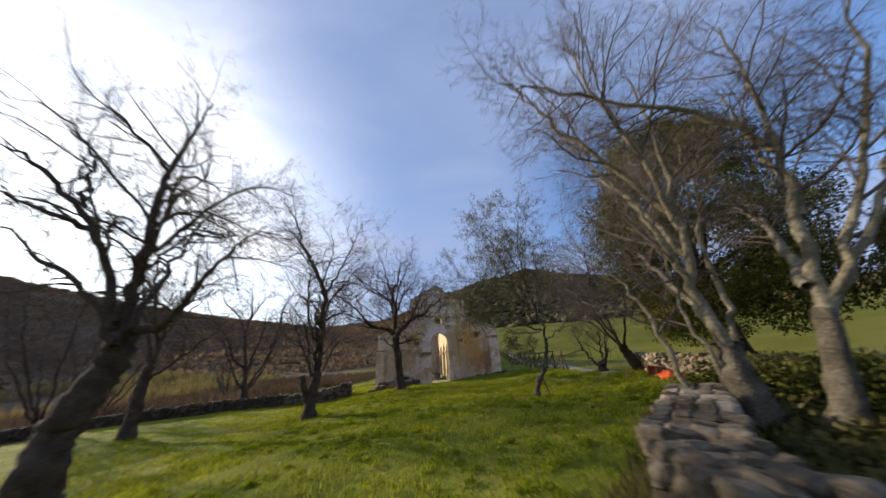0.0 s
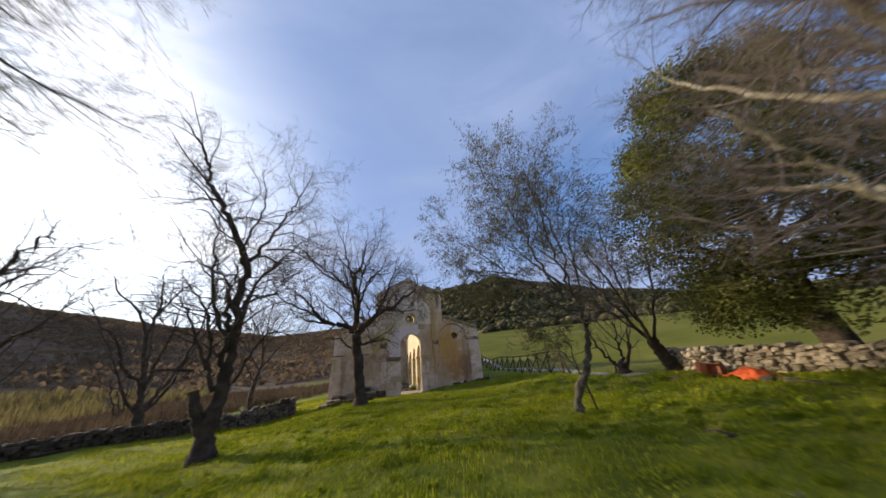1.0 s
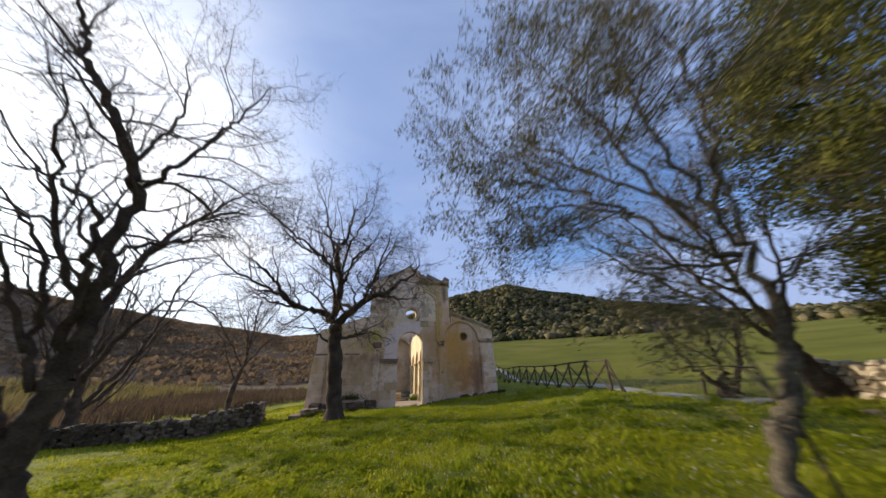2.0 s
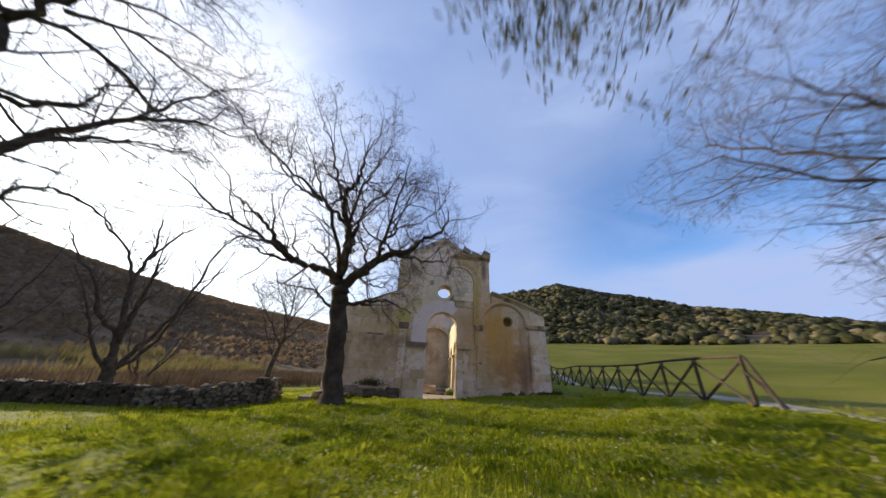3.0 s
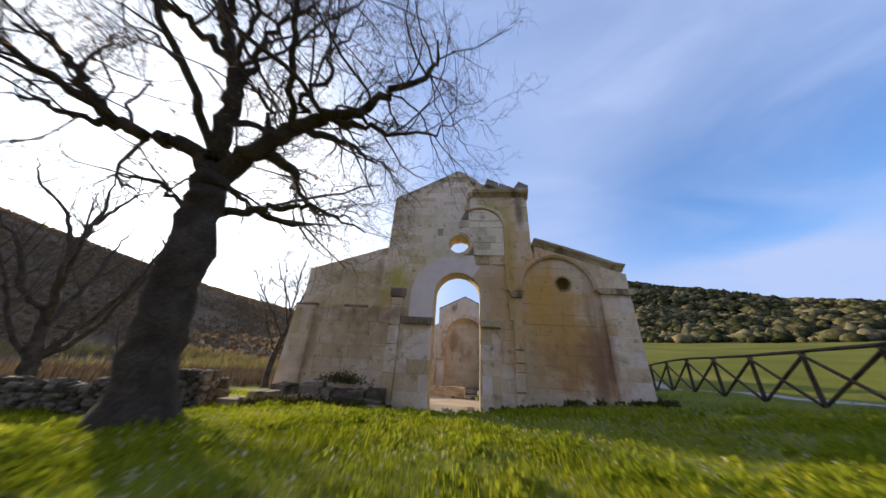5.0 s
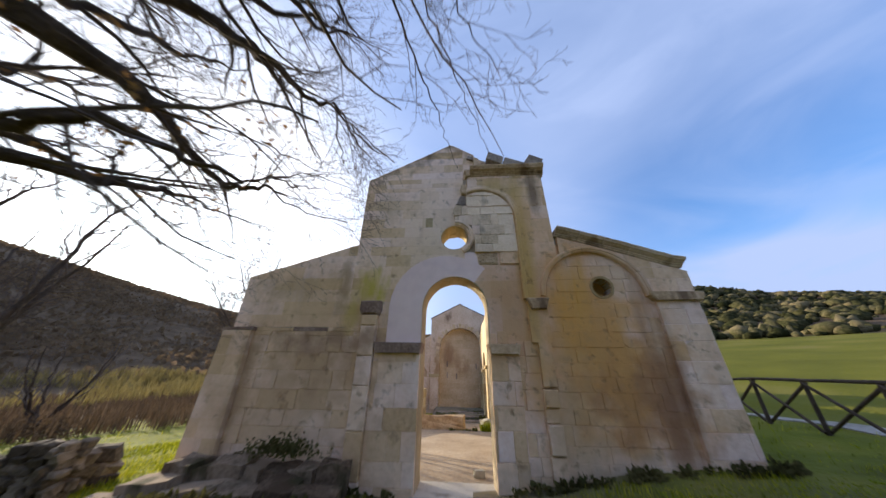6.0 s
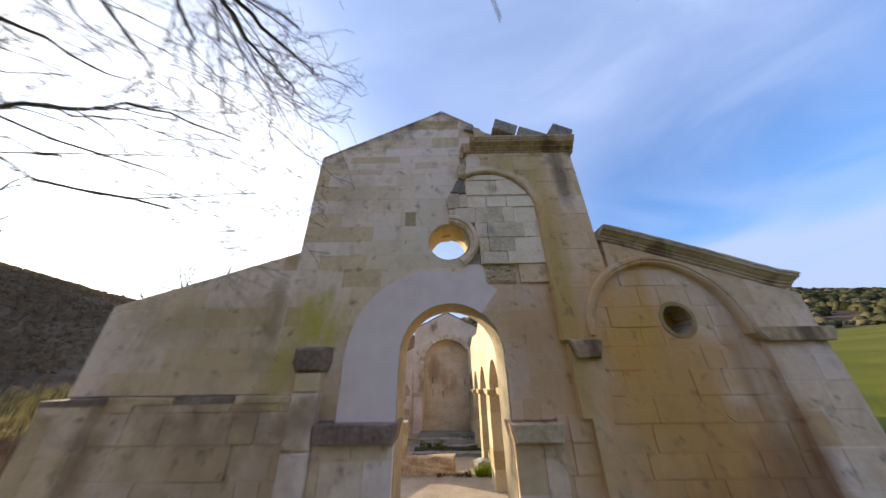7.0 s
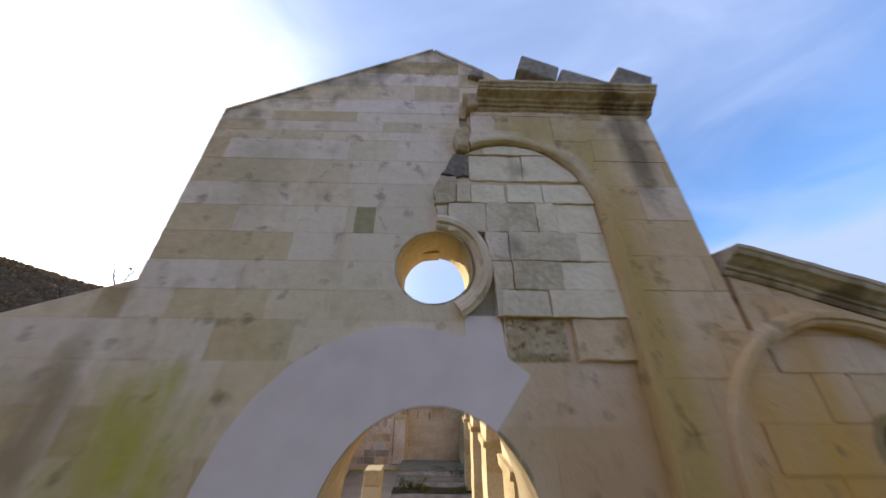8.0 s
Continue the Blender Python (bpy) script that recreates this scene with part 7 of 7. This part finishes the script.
# ---- wooden fence ----
def one_pole(name, a, b, r, parent, inv):
    p = np.array([a, 0.5 * (np.array(a) + np.array(b)) + np.array([0.008, 0.01, 0.004]), b], float)
    v, f = tubes([(p, np.array([r * 1.05, r, r * 0.93]))], 7)
    n = len(v)
    me = bpy.data.meshes.new(name)
    me.from_pydata([tuple(q) for q in v], [], [tuple(q) for q in f] + [tuple(range(6, -1, -1)), tuple(range(n - 7, n))])
    me.materials.append(WOOD)
    ob = new(name, me)
    ob.parent = parent
    ob.matrix_parent_inverse = inv
    return ob


def fence_line(y):
    return 9.73 + 0.145 * y


posts_y = [-8.6 + 1.75 * k for k in range(18)]
fence = thing("fence", (fence_line(-8.6), -8.6, float(land(fence_line(-8.6), -8.6))), "rustic wooden rail fence with crossed poles", "fence")
finv = Matrix.Translation(fence.location).inverted()
H_F = 1.28
for k, y in enumerate(posts_y):
    x = fence_line(y)
    g = float(land(x, y))
    one_pole("post", (x, y, g - 0.1), (x, y, g + H_F + 0.02), 0.055, fence, finv)
    if k + 1 < len(posts_y):
        y2 = posts_y[k + 1]
        x2 = fence_line(y2)
        g2 = float(land(x2, y2))
        one_pole("rail", (x, y - 0.06, g + H_F + 0.04), (x2, y2 + 0.06, g2 + H_F + 0.04), 0.045, fence, finv)
        one_pole("brace", (x - 0.06, y, g + 0.05), (x2 - 0.06, y2, g2 + H_F - 0.02), 0.042, fence, finv)
        one_pole("brace", (x + 0.06, y, g + H_F - 0.02), (x2 + 0.06, y2, g2 + 0.05), 0.042, fence, finv)
# leaning end braces and a broken stretch further on
broken = thing("broken_fence", (8.0, -11.5, float(land(8.0, -11.5))), "collapsed stretch of a rustic pole fence", "fence")
binv = Matrix.Translation(broken.location).inverted()
for (xa, ya, za), (xb, yb, zb) in (((8.3, -9.4, -0.05), (8.47, -8.7, 1.3)), ((8.5, -9.3, 0), (8.4, -8.7, 0.9)), ((8.1, -13.6, 0), (8.5, -13.9, 1.25)), ((8.9, -12.2, 0), (8.9, -12.3, 0.55))):
    one_pole("pole", (xa, ya, float(land(xa, ya)) + za), (xb, yb, float(land(xb, yb)) + zb), 0.045, broken, binv)

# stake beside the young tree
stake = thing("stake", (2.46, -17.85, float(land(2.46, -17.85))), "thin wooden stake propping a young tree", "stake")
one_pole("pole", (2.46, -17.85, float(land(2.46, -17.85)) - 0.05), (2.22, -17.9, float(land(2.22, -17.9)) + 0.72), 0.022, stake, Matrix.Translation(stake.location).inverted())


# ---- footpath beyond the fence ----
def ribbon(name, line, width, material, label):
    pts = curve_through([(x, y, 0) for x, y in line], 10)[:, :2]
    d = np.gradient(pts, axis=0)
    d /= np.linalg.norm(d, axis=1, keepdims=True)
    nrm = np.c_[-d[:, 1], d[:, 0]]
    rows = []
    for s in (-0.5, -0.17, 0.17, 0.5):
        q = pts + nrm * width * s
        rows.append(np.c_[q, land(q[:, 0], q[:, 1]) + 0.03])
    n = len(pts)
    v = np.concatenate(rows + [np.c_[rows[0][:, :2], rows[0][:, 2] - 0.3], np.c_[rows[3][:, :2], rows[3][:, 2] - 0.3]])
    f = [(r * n + i, r * n + i + 1, (r + 1) * n + i + 1, (r + 1) * n + i) for r in range(3) for i in range(n - 1)]
    f += [(i, 4 * n + i, 4 * n + i + 1, i + 1) for i in range(n - 1)] + [(3 * n + i, 3 * n + i + 1, 5 * n + i + 1, 5 * n + i) for i in range(n - 1)]
    ob = link_mesh(name, v, f, material)
    return tagged(ob, label, "path", kind="structure")


ribbon("pavement", [(7.9, -14.5), (8.6, -11.0), (9.9, -6.0), (11.2, 1.0), (12.4, 8.0), (14, 18)], 0.7, PATH_STONE, "narrow pale concrete footpath along a fence")


# ---- small things by the pale wall ----
def clay_pipe_pile(x, y):
    """Two broken terracotta blocks lying in the grass."""
    for k, (dx, dy, turn) in enumerate(((0, 0, 20), (0.35, 0.45, -35))):
        bm = bmesh.new()
        bmesh.ops.create_cube(bm, size=1.0, matrix=Matrix.Diagonal((0.62, 0.34, 0.34, 1)))
        front = [f for f in bm.faces if abs(f.normal.x) > 0.9]
        for f in front:
            inner = bmesh.ops.inset_individual(bm, faces=[f], thickness=0.06)
            bmesh.ops.translate(bm, verts=list(f.verts), vec=f.normal * -0.2)
        bmesh.ops.bevel(bm, geom=[e for e in bm.edges if e.calc_length() > 0.25], offset=0.02, segments=2, affect="EDGES")
        ob = part("hollow_clay_block", bm, BRICK, None)
        ob.matrix_world = pose(x + dx, y + dy, float(land(x + dx, y + dy)) + 0.17, 6 * k, 8, turn)
        tagged(ob, "broken hollow terracotta block lying in grass", "block", "clay blocks")


clay_pipe_pile(8.05, -17.2)


def orange_heap(x, y):
    """A crumpled heap of orange barrier net."""
    bm = bmesh.new()
    bmesh.ops.create_grid(bm, x_segments=28, y_segments=18, size=0.5)
    for v in bm.verts:
        a, b = v.co.x * 1.3, v.co.y * 0.85
        h = 0.30 * math.exp(-(a * a * 3 + b * b * 5)) + 0.07 * noise.noise(Vector((a * 6, b * 6, 0))) + 0.05 * noise.noise(Vector((a * 15, b * 15, 3)))
        v.co = Vector((a, b, max(h, 0.0) + 0.02))
    ret = bmesh.ops.solidify(bm, geom=list(bm.faces), thickness=0.012)
    ob = part("barrier_net", bm, PLASTIC, None, smooth=True)
    ob.matrix_world = pose(x, y, float(land(x, y)) - 0.01, 0, 0, 55)
    return tagged(ob, "crumpled orange plastic barrier net in the grass", "net")


orange_heap(7.5, -18.4)
for k, (x, y, s) in enumerate(((7.2, -18.9, 0.45), (7.0, -19.4, 0.3), (2.6, -20.0, 0.2), (2.45, -20.4, 0.24), (2.3, -20.7, 0.16), (2.75, -20.3, 0.14), (6.9, -16.6, 0.24), (7.4, -16.2, 0.28), (1.0, -22.0, 0.15))):
    rs1 = np.random.RandomState(300 + k)
    ob = part("loose_stone", stone(rs1, s, s * 0.7, s * 0.5), FIELDSTONE, None)
    ob.matrix_world = pose(x, y, float(land(x, y)) + 0.05 * s, 0, 0, 40 * k)
    tagged(ob, "loose grey field stone in the grass", "stone", "loose stones")
plank = part("plank", bmesh.new(), WOOD, None)
bm = bmesh.new()
bmesh.ops.create_cube(bm, size=1.0, matrix=Matrix.Diagonal((1.5, 0.16, 0.04, 1)))
bmesh.ops.bevel(bm, geom=list(bm.edges), offset=0.006, segments=1, affect="EDGES")
bm.to_mesh(plank.data)
bm.free()
plank.matrix_world = pose(6.9, -19.9, float(land(6.9, -19.9)) + 0.03, 0, -3, 75)
tagged(plank, "weathered grey plank lying by the wall", "plank")


# ---- meadow growth ----
def blades(name, rs, count, xs, ys, tall, wide, material, label, keep=None, lean=0.45, floor_z=None):
    x, y = rs.uniform(*xs, count), rs.uniform(*ys, count)
    clump = 0.5 + 0.5 * np.clip(wave(x, y, 2.3, 0.9) * 0.8 + 0.6 * wave(x, y, 0.8, 2.5), -1, 1)
    ok = rs.random(count) < 0.35 + 0.65 * clump
    if keep is not None:
        ok &= keep(x, y)
    x, y, clump = x[ok], y[ok], clump[ok]
    m = len(x)
    z = land(x, y) - 0.012 if floor_z is None else np.full(m, floor_z)
    a = rs.uniform(0, 2 * np.pi, m)
    h = tall * (0.45 + 0.8 * rs.random(m)) * (0.3 + 1.05 * clump)
    w = wide * rs.uniform(0.7, 1.3, m)
    s = np.c_[np.cos(a), np.sin(a), np.zeros(m)]
    b = rs.uniform(0, 2 * np.pi, m)
    bend = np.c_[np.cos(b), np.sin(b), np.zeros(m)] * (h * lean * rs.random(m))[:, None]
    p = np.c_[x, y, z]
    up = np.c_[np.zeros(m), np.zeros(m), h]
    v = np.stack([p - s * w[:, None], p + s * w[:, None], p + up * 0.55 + bend * 0.35 + s * (w * 0.75)[:, None], p + up * 0.55 + bend * 0.35 - s * (w * 0.75)[:, None], p + up * 0.95 + bend], 1).reshape(-1, 3)
    i = np.arange(m)[:, None] * 5
    f = np.concatenate([i + np.array([0, 1, 2]), i + np.array([0, 2, 3]), i + np.array([3, 2, 4])])
    ob = big_mesh(name, v, f, material)
    return tagged(ob, label, "grass", kind="stuff")


def open_ground(x, y):
    church = (np.abs(x) < 6.7) & (y > -0.3)
    bench_ = (x > -6.8) & (x < -2.2) & (y > -1.7)
    door = (np.abs(x - 0.1) < 1.1) & (y > -1.6)
    wall = (np.abs((x - 3.05) - (y + 23.4) * 1.2) < 0.95) & (y < -22.9) & (y > -26.3) | (np.abs(x + 0.42) < 0.65) & (y < -26.0)
    return ~(church | bench_ | door | wall)


def broadleaf(name, rs, count, xs, ys, size_m, material, label):
    """Low clover-like leaves, tilted every way, a few centimetres over the soil."""
    x, y = rs.uniform(*xs, count), rs.uniform(*ys, count)
    ok = open_ground(x, y) & (rs.random(count) < 0.4 + 0.6 * (wave(x, y, 1.1, 0.3) > -0.2))
    x, y = x[ok], y[ok]
    m = len(x)
    p = np.c_[x, y, land(x, y) + rs.uniform(0.01, 0.06, m)]
    a = rs.uniform(0, 2 * np.pi, m)
    v, f = leaf_mesh(rs, p, np.c_[np.cos(a), np.sin(a), 0.3 * np.ones(m)] * 2.0, size_m, size_m * 0.42)
    ob = big_mesh(name, v, f, material)
    return tagged(ob, label, "grass", kind="stuff")


def daisies(rs, count, xs, ys, label):
    """White daisy heads on short stems."""
    x, y = rs.uniform(*xs, count), rs.uniform(*ys, count)
    ok = open_ground(x, y) & (wave(x, y, 0.7, 1.3) + rs.normal(0, 0.4, count) > 0.1)
    x, y = x[ok], y[ok]
    m = len(x)
    c = np.c_[x, y, land(x, y) + rs.uniform(0.05, 0.11, m)]
    r = rs.uniform(0.009, 0.016, m)
    tilt = rs.normal(0, 0.35, (m, 2))
    vs = []
    for k in range(6):
        a = k * np.pi / 3
        dx, dy = np.cos(a) * r, np.sin(a) * r
        vs.append(c + np.c_[dx, dy, dx * tilt[:, 0] + dy * tilt[:, 1]])
    stem = np.c_[x, y, land(x, y) - 0.01]
    v = np.stack([c + np.array([0, 0, 0.003])] + vs + [stem, stem + np.array([0.003, 0, 0])], 1).reshape(-1, 3)
    i = np.arange(m)[:, None] * 9
    f = np.concatenate([i + np.array([0, 1 + k, 1 + (k + 1) % 6]) for k in range(6)] + [i + np.array([7, 8, 0])])
    ob = big_mesh("daisies", v, f, PETAL)
    return tagged(ob, label, "flowers", kind="stuff")


def tufts(name, rs, count, xs, ys, radius, long, wide, per, material, label):
    """Low cushions of broad leaves, crowded in drifts."""
    x, y = rs.uniform(*xs, count), rs.uniform(*ys, count)
    ok = open_ground(x, y) & (wave(x, y, 0.9, 2.2) + rs.normal(0, 0.5, count) > -0.1)
    x, y = x[ok], y[ok]
    r = radius * rs.uniform(0.4, 1.4, len(x))
    k = np.repeat(np.arange(len(x)), per)
    d = rs.normal(0, 1, (len(k), 3))
    d /= np.linalg.norm(d, axis=1, keepdims=True)
    d[:, 2] = np.abs(d[:, 2])
    p = np.c_[x[k], y[k], np.zeros(len(k))] + d * r[k, None] * rs.uniform(0.5, 1.0, (len(k), 1)) * np.array([1, 1, 0.55])
    p[:, 2] += land(p[:, 0], p[:, 1])
    v, f = leaf_mesh(rs, p, d + np.array([0, 0, 0.5]), long, wide)
    return tagged(big_mesh(name, v, f, material), label, "grass", kind="stuff")


rs_g = np.random.RandomState(5)
tufts("leafy_tufts", rs_g, 2600, (-9.0, 8.0), (-28.5, -1.5), 0.17, 0.09, 0.02, 42, CLOVER, "leafy green tufts crowding the meadow")
tufts("leafy_tufts", rs_g, 1500, (-4.5, 4.5), (-17.0, -5.0), 0.09, 0.05, 0.012, 36, GRASS, "small bright tufts in the grass")
blades("meadow_grass", rs_g, 128000, (-4.5, 5.0), (-18.5, -5.0), 0.085, 0.0035, GRASS, "short lush meadow grass", open_ground)
blades("meadow_grass", rs_g, 135000, (-11.0, 9.0), (-29.5, -0.4), 0.12, 0.006, GRASS, "lush uneven meadow grass", open_ground)
blades("meadow_grass", rs_g, 42000, (-16.5, -7.5), (-29.5, -1.5), 0.13, 0.008, GRASS, "lush grass on the meadow's west side", open_ground)
blades("rough_grass", rs_g, 45000, (-24.0, 11.0), (-34.0, 14.0), 0.13, 0.008, GRASS, "rough grass at the meadow's edges", lambda x, y: open_ground(x, y) & ((x < -8) | (x > 5) | (y < -27)))
everywhere = lambda x, y: np.ones(len(x), bool)
blades("chancel_weeds", rs_g, 3000, (-1.9, 2.4), (15.2, 19.6), 0.22, 0.025, IVY, "dark weeds overgrowing the chancel steps", lambda x, y: wave(x, y, 1.5, 0.2) > 0.1, 0.8, -1.42)
blades("nave_weeds", rs_g, 900, (1.2, 2.5), (10.2, 11.5), 0.42, 0.03, CLOVER, "green weeds round fallen stones", everywhere, 0.8, -1.42)
blades("nave_weeds", rs_g, 500, (-0.6, 1.0), (10.2, 10.7), 0.25, 0.025, IVY, "green weeds round fallen stones", everywhere, 0.8, -1.40)
blades("meadow_grass", rs_g, 22000, (-13.0, -5.8), (-3.5, 10.0), 0.14, 0.011, GRASS, "lush grass beyond the end of a dry stone wall", open_ground)
broadleaf("clover", rs_g, 52000, (-4.5, 5.0), (-18.0, -4.5), 0.028, CLOVER, "low clover among the grass")
broadleaf("clover_patches", rs_g, 45000, (-10.0, 8.5), (-28.0, -1.0), 0.05, CLOVER, "patches of broad-leaved weeds in the meadow")
broadleaf("leaf_litter", rs_g, 8000, (-4.5, 5.5), (-17.5, -4.0), 0.04, LITTER, "scattered pale dry leaves in the grass")
blades("wall_foot_weeds", rs_g, 9000, (-2.2, 2.8), (-26.5, -22.9), 0.3, 0.012, WEED, "dark weeds along a rubble wall", lambda x, y: (np.abs((x - 1.95) - (y + 23.4) * 1.2) < 0.45) & (y > -26.4), 0.8)
daisies(rs_g, 550, (-4.0, 5.5), (-17.0, -4.0), "small white daisies in the grass")


# ---- scrub and far growth ----
def stalks(name, rs, x, y, tall, per, wide, material, label):
    """Tufts of dry standing stems."""
    n = len(x)
    cx, cy = np.repeat(x, per), np.repeat(y, per)
    m = n * per
    h = np.repeat(tall * rs.uniform(0.6, 1.2, n), per) * rs.uniform(0.5, 1.1, m)
    a, o = rs.uniform(0, 2 * np.pi, m), rs.uniform(0, 0.35, m) * h
    p = np.c_[cx + 0.3 * rs.normal(0, 1, m), cy + 0.3 * rs.normal(0, 1, m), np.zeros(m)]
    p[:, 2] = land(p[:, 0], p[:, 1]) - 0.05
    tip = p + np.c_[np.cos(a) * o, np.sin(a) * o, h]
    mid = p + np.c_[np.cos(a) * o * 0.35, np.sin(a) * o * 0.35, h * 0.6]
    w = wide * rs.uniform(0.6, 1.4, m)[:, None]
    s = np.c_[np.cos(a + 1.4), np.sin(a + 1.4), 0.15 * np.ones(m)]
    v = np.stack([p - s * w * 0.5, p + s * w * 0.5, mid + s * w, mid - s * w, tip], 1).reshape(-1, 3)
    i = np.arange(m)[:, None] * 5
    f = np.concatenate([i + np.array([0, 1, 2]), i + np.array([0, 2, 3]), i + np.array([3, 2, 4])])
    ob = big_mesh(name, v, f, material)
    return tagged(ob, label, "scrub", kind="stuff")


def behind_wall(x, y):
    """West of the tumbled wall."""
    line = np.interp(-x, (8.5, 10.9, 13.2, 17.7, 22.5, 28, 60), (-0.5, -1.3, -2.0, -3.6, -6.6, -10, -28))
    return y > line + 2.2


rs_s = np.random.RandomState(17)
x, y = -rs_s.uniform(9.5, 60, 5600), rs_s.uniform(-30, 55, 5600)
ok = behind_wall(x, y) & (np.hypot(x, y + 12) > 21) & (np.hypot(x, y - 4) > 19)
stalks("dry_scrub", rs_s, x[ok], y[ok], 1.35, 9, 0.036, SCRUB, "brown leafless bramble and scrub on low ground")
x, y = -rs_s.uniform(38, 78, 2200), rs_s.uniform(-12, 60, 2200)
ok = behind_wall(x, y) & (wave(x, y, 0.09, 0.5) > -0.1)
stalks("yellow_reeds", rs_s, x[ok], y[ok], 2.3, 10, 0.05, REED, "yellowed reeds and tall dry grass")


def bushes(name, rs, count, az, dist, radius, material, label, dense=1.0, detail=2, flat=1.0):
    """Rounded evergreen shrubs of uneven outline, joined."""
    bm = bmesh.new()
    bmesh.ops.create_icosphere(bm, subdivisions=detail, radius=1.0)
    bm.verts.ensure_lookup_table()
    ball = np.array([v.co[:] for v in bm.verts])
    tri = np.array([[v.index for v in f.verts] for f in bm.faces])
    bm.free()
    a, d = np.radians(rs.uniform(*az, count)), np.sqrt(rs.uniform(dist[0] ** 2, dist[1] ** 2, count))
    x, y = np.sin(a) * d, np.cos(a) * d - 12
    ok = (wave(x, y, 0.035, 1.7) + rs.normal(0, 0.5, count)) > dense
    x, y = x[ok], y[ok]
    z = land(x, y)
    vs, fs = [], []
    for k in range(len(x)):
        r = radius * (0.35 + 1.1 * rs.random() ** 1.5)
        n3 = np.sin(ball @ rs.normal(0, 4.5, (3, 3)) + rs.uniform(0, 6, 3)).sum(1) * 0.13 + rs.normal(0, 0.24, len(ball))
        q = ball * (1 + n3)[:, None] * np.array([r, r, flat * r * rs.uniform(0.65, 0.95)])
        vs.append(q + np.array([x[k], y[k], z[k] + 0.35 * r * flat]))
        fs.append(tri + k * len(ball))
    ob = big_mesh(name, np.concatenate(vs), np.concatenate(fs), material)
    return tagged(ob, label, "shrubs", kind="stuff")


rs_b = np.random.RandomState(23)
bushes("hillside_maquis", rs_b, 12000, (4, 78), (112, 262), 1.7, MAQUIS, "dense evergreen maquis covering a hillside", -0.55, 1)


def slope_scrub(rs, count):
    """Low dry scrub of loose leafy sprays on the shaded western slope."""
    a, d = np.radians(rs.uniform(-92, 4, count)), np.sqrt(rs.uniform(92.0 ** 2, 390.0 ** 2, count))
    x, y = np.sin(a) * d, np.cos(a) * d - 12
    ok = wave(x, y, 0.05, 1.7) + rs.normal(0, 0.6, count) > -0.5
    x, y = x[ok], y[ok]
    p = np.c_[x, y, land(x, y) + rs.uniform(0.0, 0.7, len(x))]
    v, f = leaf_mesh(rs, p, rs.normal(0, 1, (len(x), 3)) + np.array([0, 0, 0.5]), 1.7, 0.8)
    return tagged(big_mesh("west_slope_scrub", v, f, GARRIGUE), "dull scrub on a shaded far slope", "shrubs", kind="stuff")


slope_scrub(rs_b, 70000)
spots = []
while len(spots) < 60:
    x, y = -rs_b.uniform(13, 42), rs_b.uniform(-8, 34)
    if behind_wall(np.array([x]), np.array([y]))[0] and math.hypot(x, y - 4) > 20:
        spots.append((x, y, rs_b.uniform(0.8, 1.5)))
undergrowth("bramble_thicket", rs_b, spots, SCRUB, "brown tangled brambles behind the old wall", 300)
bushes("field_edge_shrubs", rs_b, 160, (22, 70), (98, 114), 1.8, MAQUIS, "dark greyish shrubs along a field edge", 0.2)
